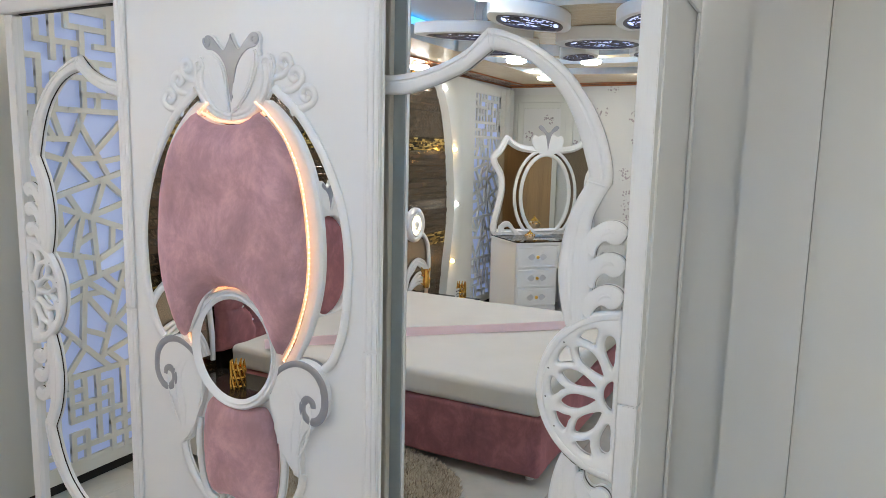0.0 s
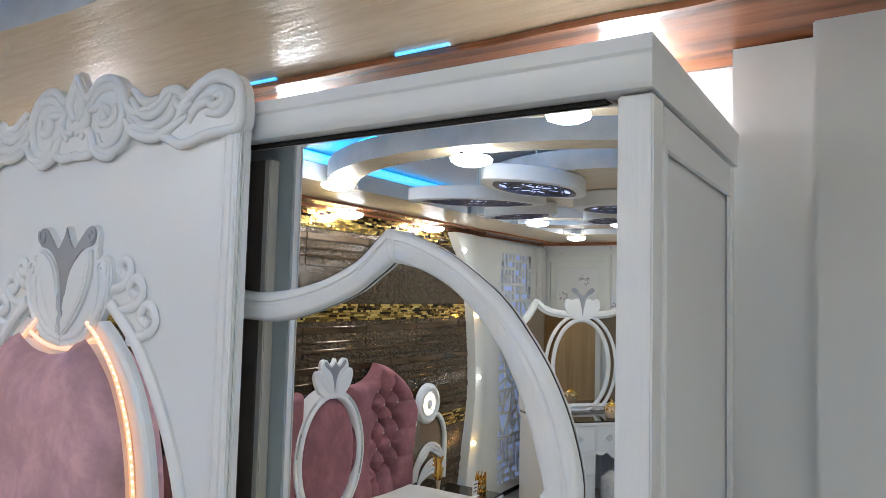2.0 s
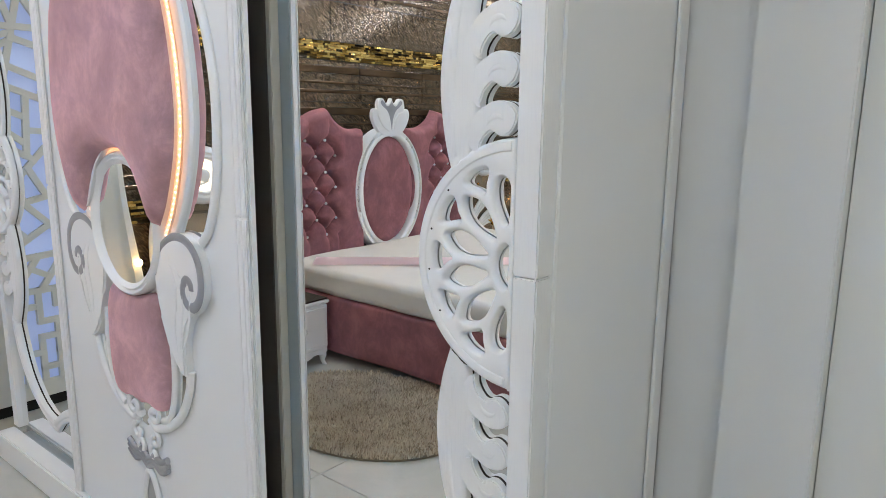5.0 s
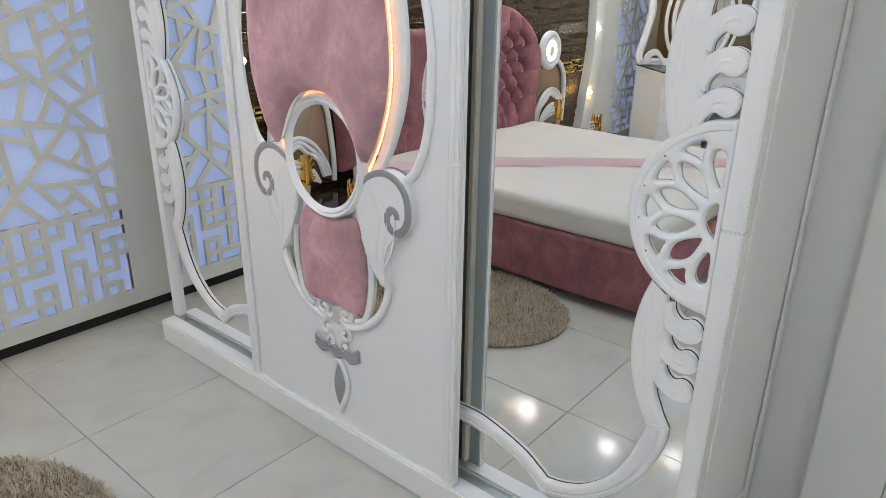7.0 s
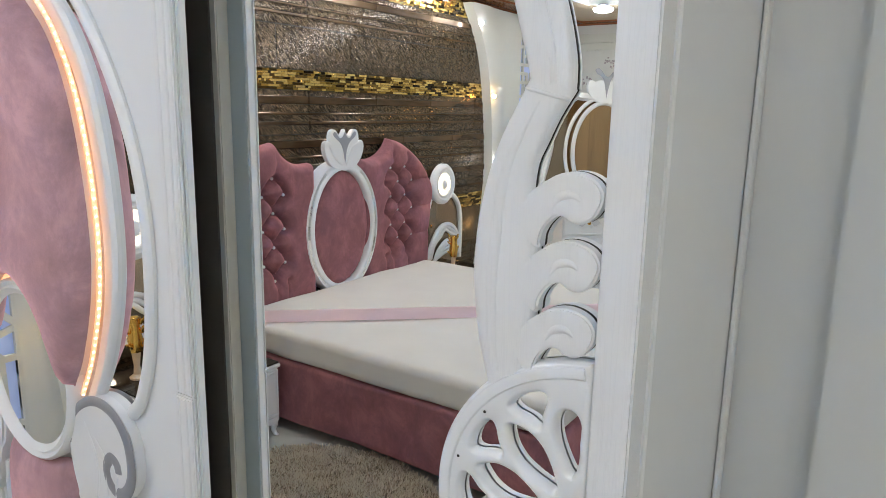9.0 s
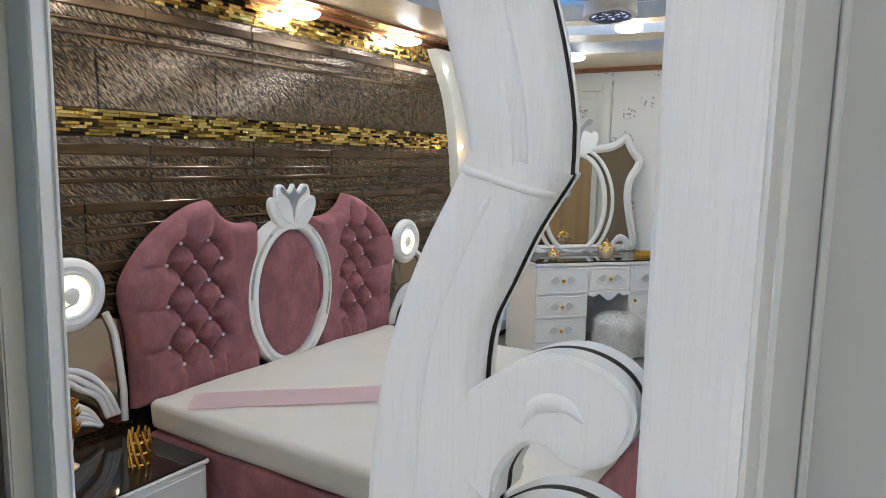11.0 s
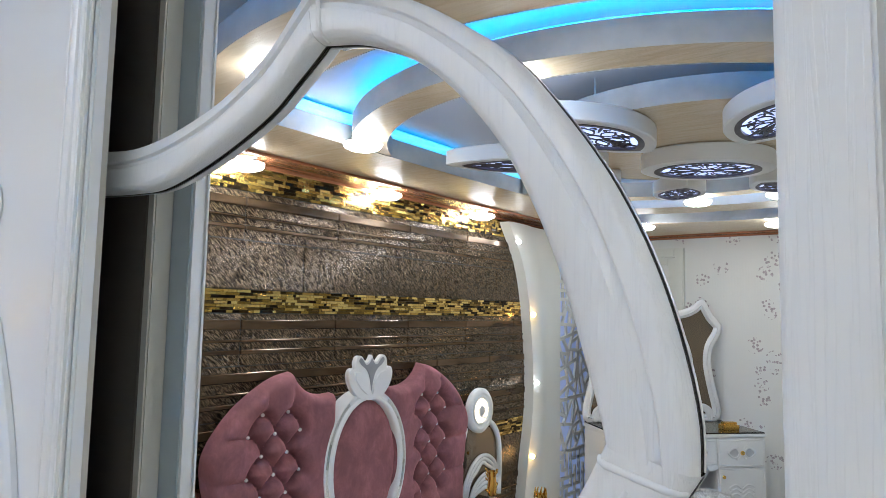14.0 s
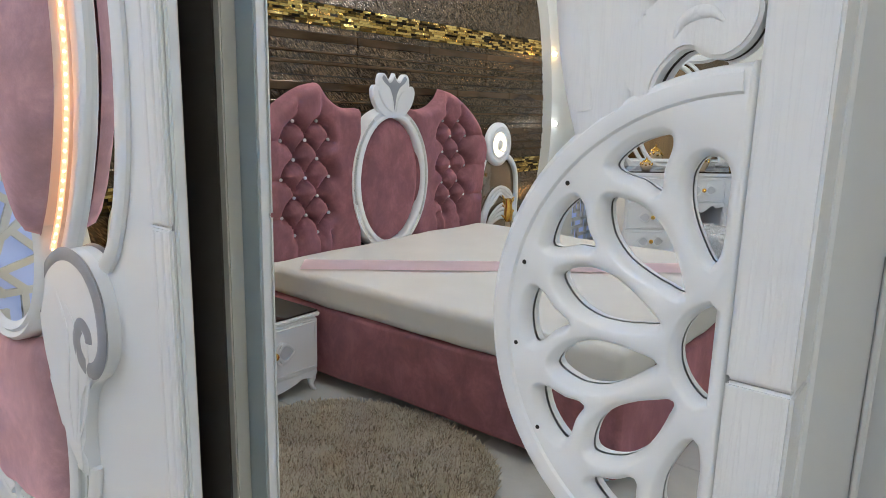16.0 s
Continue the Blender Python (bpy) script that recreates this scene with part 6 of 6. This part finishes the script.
def table_candle(x, y, z, h):
    th = thing("gold_candle_holder", "gold crown-shaped candle holder", "candle holder", "gold ornaments", (x, y, z))
    bm = bmesh.new()
    for k in range(3):
        zz = z + h * (0.05 + 0.3 * k)
        put_lathe(bm, [(0.036, 0.0), (0.041, 0.007), (0.036, 0.014), (0.032, 0.007), (0.036, 0.0)], (x, y, zz), 18)
    for i in range(9):
        a = 2 * math.pi * i / 9
        put_tube(bm, [Vector((x + 0.036 * math.cos(a + 0.2 * q), y + 0.036 * math.sin(a + 0.2 * q), z + h * q / 5)) for q in range(6)], 0.007, 6, taper=[1, 1.3, 0.9, 1.4, 1.0, 0.5])
    part("cage", smoothed(bm), GOLD, th, "", 60)


for s in (1, -1):
    xf, ym = nightstand(s)
    figurine(-2.46, ym + 0.123, 0.4205, 0.29, 5 + s)
    table_candle(-2.267, ym - (0.042 if s < 0 else 0.16), 0.4205, 0.15)

# ---- rug ----
bm_rug = lathe([(0.0, 0.004), (0.0, 0.018), (0.55, 0.018), (0.575, 0.008), (0.575, 0.001), (0.0, 0.001)], (-1.53, R(1.085), FLOOR_Z), 64)
for v in bm_rug.verts:
    v.co.x, v.co.y = -1.53 + (v.co.x + 1.53) * 0.90, R(1.085) + (v.co.y - R(1.085)) * 0.68
rug = tagged(part("round_rug", bm_rug, mottled("rug_backing", (0.23, 0.19, 0.13), 1.0, 0.2, 8)), "oval shaggy beige rug on the tiled floor", "rug")


def rug_pile():
    rng = random.Random(4)
    verts, faces = [], []
    cx, cy = -1.53, R(1.085)
    for i in range(26000):
        r, a = 0.578 * math.sqrt(rng.random()), rng.uniform(0, 6.2832)
        x, y = cx + 0.90 * r * math.cos(a), cy + 0.68 * r * math.sin(a)
        w = noise.noise(Vector((x * 9, y * 9, 0)))
        lx, ly = 0.004 * math.cos(w * 6) + rng.uniform(-0.010, 0.010), 0.004 * math.sin(w * 6) + rng.uniform(-0.010, 0.010)
        h = rng.uniform(0.020, 0.034) + 0.006 * noise.noise(Vector((x * 22, y * 22, 3)))
        b0 = rng.uniform(0, 6.28)
        dx, dy = 0.0028 * math.cos(b0), 0.0028 * math.sin(b0)
        k = len(verts)
        h += FLOOR_Z
        verts += [(x - dx, y - dy, FLOOR_Z + 0.010), (x + dx, y + dy, FLOOR_Z + 0.010), (x + lx + dx * 0.7, y + ly + dy * 0.7, h), (x + lx * 1.6, y + ly * 1.6, h + 0.006), (x + lx - dx * 0.7, y + ly - dy * 0.7, h)]
        faces += [(k, k + 1, k + 2, k + 4), (k + 4, k + 2, k + 3)]
    me = bpy.data.meshes.new("pile")
    me.from_pydata(verts, [], faces)
    m = material("beige_shag", (0.33, 0.27, 0.19), 0.95)
    t, b = nodes_of(m)
    g = t.nodes.new("ShaderNodeNewGeometry")
    patch = noise_node(t, coords(t), 16.0, 3)
    mixn = add(t, "ShaderNodeMath")
    mixn.operation = "ADD"
    t.links.new(g.outputs["Random Per Island"], mixn.inputs[0])
    t.links.new(patch, mixn.inputs[1])
    t.links.new(ramp(t, mixn.outputs[0], [(0.4, (0.36, 0.29, 0.20)), (0.75, (0.55, 0.47, 0.35)), (1.0, (0.70, 0.63, 0.50))]), b.inputs["Base Color"])
    me.materials.append(m)
    o = new("pile", me)
    o.parent = rug
    tagged(o, "long beige pile", kind="stuff")


rug_pile()

# ---- dressing table across the corner ----
V_FL, V_FR, V_TOP = Vector((-2.04, R(4.34))), Vector((-1.225, R(5.225))), 0.86
VU = (V_FR - V_FL).normalized()
VN = Vector((VU.y, -VU.x)) if (Vector((VU.y, -VU.x)).dot(Vector((1, 1))) > 0) else Vector((-VU.y, VU.x))
VW = (V_FR - V_FL).length


def LAYV(back=0.0):
    return lambda u, v, d: Vector((V_FL.x + VU.x * u + VN.x * (d - back), V_FL.y + VU.y * u + VN.y * (d - back), v))


def vbox(u0, u1, d0, d1, z0, z1, bevel=0.003):
    """d counts back from the front of the table."""
    bm = box(u0, u1, d0, d1, z0, z1, bevel)
    for v in bm.verts:
        v.co = LAYV()(v.co.x, v.co.z, -v.co.y)
    return smoothed(bm)


DEEP = 0.60
vanity = thing("dressing_table", "white dressing table with black glass top set across the corner", "dressing table", "", LAYV()(VW / 2, 0, -0.2))
part("glass_top", vbox(0.01, VW - 0.01, 0.008, DEEP, V_TOP - 0.010, V_TOP, 0.002), BLACK_GLASS, vanity, "shiny black glass top")
part("top_board", vbox(0.0, VW, 0.0, DEEP, V_TOP - 0.035, V_TOP - 0.0105, 0.005), WHITE, vanity)
C1, C2 = 0.44, VW - 0.40
for u0, u1 in ((0.01, C1), (C2, VW - 0.01)):
    part("cabinet_body", vbox(u0, u1, 0.02, DEEP, 0.07, V_TOP - 0.036), WHITE, vanity)
part("middle_body", vbox(C1 + 0.001, C2 - 0.001, 0.03, DEEP, V_TOP - 0.18, V_TOP - 0.036), WHITE, vanity)


def front(u0, u1, z0, z1, big=False):
    dr = part("drawer", vbox(u0, u1, 0.0, 0.019, z0, z1, 0.005), WHITE, vanity)
    bm = bmesh.new()
    put_tube(bm, [LAYV()(u, v, 0.0) for u, v in ((u0 + 0.018, z0 + 0.015), (u1 - 0.018, z0 + 0.015), (u1 - 0.018, z1 - 0.015), (u0 + 0.018, z1 - 0.015))], 0.004, 6, True)
    part("drawer_bead", bm, WHITE, dr)
    if big:
        lay = LAYV()
        u, v = (u0 + u1) / 2, (z0 + z1) / 2
        bm = bmesh.new()
        nrm = lay(0, 0, 1) - lay(0, 0, 0)
        for k in (1, -1):
            for q in range(3):
                put_tube(bm, on(lay, spline([(u, v + 0.10 - 0.03 * q), (u + k * 0.05, v + 0.13 - 0.03 * q), (u + k * 0.10, v + 0.11 - 0.035 * q), (u + k * 0.085, v + 0.09 - 0.035 * q)], 5), 0.002), 0.007, 6, flat=0.8, normal=nrm)
        put_tube(bm, on(lay, spline([(u, v + 0.05), (u + 0.045, v - 0.03), (u, v - 0.16), (u - 0.045, v - 0.03)], 6, True), 0.002), 0.008, 6, True, flat=0.8, normal=nrm)
        part("door_carving", smoothed(bm), WHITE, dr, "", 60)
        part("door_inlay", prism(spline([(u, v + 0.035), (u + 0.034, v - 0.035), (u, v - 0.14), (u - 0.034, v - 0.035)], 5, True), lay, 0.0005, 0.003), SILVER, dr)
        b2 = bmesh.new()
        bmesh.ops.create_uvsphere(b2, u_segments=12, v_segments=8, radius=0.013, matrix=Matrix.Translation(lay(u0 + 0.04, z1 - 0.06, 0.014)))
        part("knob", b2, GOLD, dr, "gold knob", 60)
    else:
        flower_handle(dr, LAYV(), (u0 + u1) / 2, (z0 + z1) / 2, 1.25)


zs = [0.10, 0.235, 0.42, 0.605, V_TOP - 0.04]
front(0.015, C1, zs[3] + 0.004, zs[4])
for a, c in zip(zs[:3], zs[1:4]):
    front(0.015, C1, a + 0.004, c)
front(C1 + 0.005, C2 - 0.005, zs[3] + 0.02, zs[4])
front(C2, VW - 0.015, zs[3] + 0.004, zs[4])
front(C2, VW - 0.015, zs[0] + 0.004, zs[3], True)
pts = [(C1, zs[3] + 0.02)] + [tuple(p) for p in spline([(C1, zs[3] - 0.005), (C1 + 0.06, zs[3] - 0.02), (C1 + 0.10, zs[3] - 0.002), ((C1 + C2) / 2, zs[3] - 0.055), (C2 - 0.10, zs[3] - 0.002), (C2 - 0.06, zs[3] - 0.02), (C2, zs[3] - 0.005)], 5)] + [(C2, zs[3] + 0.02)]
part("apron", prism([Vector(p) for p in pts], LAYV(), -0.02, 0.002, 0.003), WHITE, vanity)
for u0, u1 in ((0.02, C1 - 0.01), (C2 + 0.01, VW - 0.02)):
    pts = [(u0, 0.10)] + [tuple(p) for p in spline([(u0, 0.01), (u0 + 0.05, 0.03), (u0 + 0.12, 0.055), ((u0 + u1) / 2, 0.03), (u1 - 0.12, 0.055), (u1 - 0.05, 0.03), (u1, 0.01)], 4)] + [(u1, 0.10)]
    part("skirt", lifted(prism([Vector(p) for p in pts], LAYV(), -0.03, -0.002, 0.003), 0.15), WHITE, vanity)
    part("back_foot", lifted(vbox(u0, u1, DEEP - 0.05, DEEP - 0.01, 0.0, 0.08), 0.15), WHITE, vanity)

# its mirror: white shaped frame, clear oval, bronze wings, tulip crest
glass = thing("dressing_mirror", "white framed dressing mirror with bronze wings and tulip crest", "mirror", "", LAYV(DEEP - 0.05)(VW / 2, V_TOP, 0))
LM = LAYV(DEEP - 0.045)
UM = 0.565
WM = [(0.0, 0.885), (0.55, 0.885), (0.56, 0.96), (0.515, 1.15), (0.485, 1.32), (0.50, 1.46), (0.565, 1.57), (0.585, 1.63), None, (0.51, 1.71), (0.445, 1.825), None, (0.37, 1.765), (0.25, 1.725), (0.0, 1.71)]
runs, cur = [], []
for p in WM:
    if p is None:
        runs.append(cur)
        cur = [cur[-1]]
    else:
        cur.append(p)
runs.append(cur)
o = [Vector(WM[0])] + [q for r in [runs[0][1:], runs[1], runs[2]] for q in spline(r, 5)]
outl = cleaned([Vector((UM + p.x, p.y)) for p in o] + [Vector((UM - p.x, p.y)) for p in reversed(o)])
part("bronze_glass", prism(outl, LM, 0.0, 0.008), BRONZE_MIRROR, glass, "brown tinted mirror wings")
nrm = LM(0, 0, 1) - LM(0, 0, 0)
frame_edge = part("outer_frame", smoothed(put_tube(bmesh.new(), on(LM, outl, 0.012), 0.036, 10, True, flat=0.45, normal=nrm)), WHITE, glass, "", 60)
part("frame_bead", smoothed(put_tube(bmesh.new(), on(LM, [Vector((UM + (p.x - UM) * 0.975, 1.30 + (p.y - 1.30) * 0.972)) for p in outl], 0.026), 0.009, 6, True, normal=nrm)), WHITE, frame_edge, "", 60)
part("oval_glass", prism(ellipse(UM, 1.26, 0.265, 0.40, 56), LM, 0.0085, 0.0125), MIRRORED, glass, "clear oval mirror")
for rx, rz, th in ((0.275, 0.41, 0.020), (0.345, 0.46, 0.017)):
    bm = put_tube(bmesh.new(), on(LM, ellipse(UM, 1.26, rx, rz, 56), 0.018), th, 8, True, flat=0.8, normal=nrm)
    part("oval_frame", smoothed(bm), WHITE, glass, "", 60)
tul = [Vector((UM + 1.2 * (p.x - DX), 1.66 + 1.2 * (p.y - 1.30))) for p in cleaned(sym(spline([(0.0, 1.30), (0.06, 1.31), (0.12, 1.345), (0.15, 1.40), (0.148, 1.45), (0.12, 1.468), (0.09, 1.455), (0.05, 1.47), (0.0, 1.45)], 4)))]
part("crest", prism(tul, LM, 0.01, 0.035, 0.006, 3), WHITE, glass, "white tulip crest", 45)
hs = [Vector((UM + 1.2 * (p.x - DX), 1.66 + 1.2 * (p.y - 1.30))) for p in cleaned(sym(spline([(0.0, 1.34), (0.012, 1.41), (0.035, 1.48), (0.08, 1.51), (0.10, 1.535), (0.075, 1.55), (0.045, 1.53), (0.02, 1.50), (0.0, 1.49)], 4)))]
part("crest_silver", prism(hs, LM, 0.036, 0.040, 0.001), SILVER, glass, "silver painted tulip heart")
for k in (1, -1):
    bm = bmesh.new()
    for q in range(4):
        put_tube(bm, on(LM, [Vector((UM + k * p.x * 1.3, p.y)) for p in spline([(0.20 + 0.015 * q, 0.85), (0.26 + 0.012 * q, 0.91 + 0.012 * q), (0.32 + 0.01 * q, 0.99 - 0.014 * q), (0.385 - 0.008 * q, 0.95 - 0.02 * q), (0.39 - 0.02 * q, 0.87)], 6)], 0.03), 0.014, 8, flat=0.8, normal=nrm)
    part("foot_carving", smoothed(bm), WHITE, glass, "white carved leaf fan", 60)


def jar(u, back, r, h, name="gold_jar"):
    c = LAYV(back)(u, V_TOP + 0.0005, 0)
    th = thing(name, "round gold and ivory lidded jar", "jar", "gold ornaments", c)
    part("pot", lathe([(0.0, 0.0), (r * 0.6, 0.0), (r, h * 0.28), (r * 0.95, h * 0.5), (r * 0.7, h * 0.6), (0.0, h * 0.6)], c, 22), IVORY, th, "", 60)
    part("lid", lathe([(r * 0.74, h * 0.60), (r * 0.70, h * 0.68), (r * 0.3, h * 0.80), (r * 0.12, h * 0.86), (r * 0.16, h * 0.93), (0.0, h)], c, 22), GOLD, th, "gold lid", 60)
    bm = bmesh.new()
    for k in range(10):
        a = 6.283 * k / 10
        bmesh.ops.create_uvsphere(bm, u_segments=8, v_segments=6, radius=r * 0.2, matrix=Matrix.Translation(c + Vector((r * 0.95 * math.cos(a), r * 0.95 * math.sin(a), h * (0.42 + 0.08 * (k % 2))))))
    part("gold_flowers", bm, GOLD, th, "", 60)


jar(0.66, 0.15, 0.060, 0.16)
jar(0.20, 0.12, 0.045, 0.10)
tb = thing("trinket_box", "small gold trinket box on the dressing table", "box", "gold ornaments", LAYV(0.16)(1.0, V_TOP + 0.0005, 0))
part("box_body", vbox(0.93, 1.06, 0.12, 0.20, V_TOP + 0.0005, V_TOP + 0.035, 0.004), GOLD, tb)
part("box_lid", vbox(0.935, 1.055, 0.125, 0.195, V_TOP + 0.036, V_TOP + 0.055, 0.010), GOLD, tb)


def stool():
    c = LAYV(-0.12)((C1 + C2) / 2 + 0.03, 0, 0)
    th = thing("stool", "round stool with shaggy white fur cover", "stool", "", c)
    for k in range(4):
        a = 0.785 + 1.5708 * k
        d = Vector((math.cos(a), math.sin(a), 0))
        part("leg", put_tube(bmesh.new(), [c + d * 0.10 + Vector((0, 0, 0.24)), c + d * 0.115 + Vector((0, 0, 0.10)), c + d * 0.125 + Vector((0, 0, FLOOR_Z))], 0.018, 10, taper=[1.2, 0.9, 0.6]), WHITE, th)
    part("seat", lathe([(0.0, 0.20), (0.165, 0.20), (0.178, 0.24), (0.178, 0.40), (0.16, 0.44), (0.10, 0.46), (0.0, 0.465)], c, 32), WHITE, th, "", 60)
    rng = random.Random(9)
    verts, faces = [], []
    for i in range(5200):
        a = rng.uniform(0, 6.2832)
        top = rng.random() < 0.4
        if top:
            r, h = 0.17 * math.sqrt(rng.random()), 0.462
            n = Vector((rng.uniform(-1, 1), rng.uniform(-1, 1), 0.5))
        else:
            r, h = 0.178, rng.uniform(0.20, 0.44)
            n = Vector((math.cos(a), math.sin(a), -0.6 + rng.uniform(-0.4, 0.4)))
        p = c + Vector((r * math.cos(a), r * math.sin(a), h - (0.03 * (r / 0.17) ** 2 if top else 0)))
        q = p + n.normalized() * rng.uniform(0.02, 0.04)
        w = Vector((-math.sin(a), math.cos(a), 0)) * 0.003
        k = len(verts)
        verts += [tuple(p - w), tuple(p + w), tuple(q)]
        faces.append((k, k + 1, k + 2))
    me = bpy.data.meshes.new("fur")
    me.from_pydata(verts, [], faces)
    me.materials.append(mottled("white_fur", (0.66, 0.66, 0.65), 0.95, 0.1, 20))
    o = new("fur", me)
    o.parent = th
    o.matrix_parent_inverse = th.matrix_world.inverted()
    tagged(o, "shaggy white fur", kind="stuff")


stool()


# price card on the far nightstand
pc = thing("price_card", "small white price card standing on the nightstand", "card", "", (-2.26, R(3.58), 0.4205))
part("card", box(-2.262, -2.258, R(3.615), R(3.545), 0.4205, 0.525, 0.001), WHITE, pc)
for k in range(3):
    part("printed_bar", box(-2.2578, -2.2572, R(3.605), R(3.565 if k else 3.555), 0.50 - 0.025 * k, 0.508 - 0.025 * k), DARK, pc)
part("card_foot", box(-2.275, -2.235, R(3.615), R(3.545), 0.4203, 0.4225, 0.001), WHITE, pc)

# loose wires over the middle ceiling disc
wires = thing("loose_wires", "loose dark wire ends on the ceiling disc", "wire", "", (-0.70, R(1.61), SOFFIT + 0.06))
rw = random.Random(12)
for k in range(4):
    p = Vector((-0.74 + 0.03 * k, R(1.60 + 0.01 * k), SOFFIT + H_RIM - 0.005))
    pts = [p]
    for q in range(4):
        p = p + Vector((rw.uniform(-0.02, 0.03), rw.uniform(0.0, 0.018), rw.uniform(-0.006, 0.018)))
        pts.append(p)
    part("wire", put_tube(bmesh.new(), spline(pts, 4), 0.0022, 6), DARK, wires)
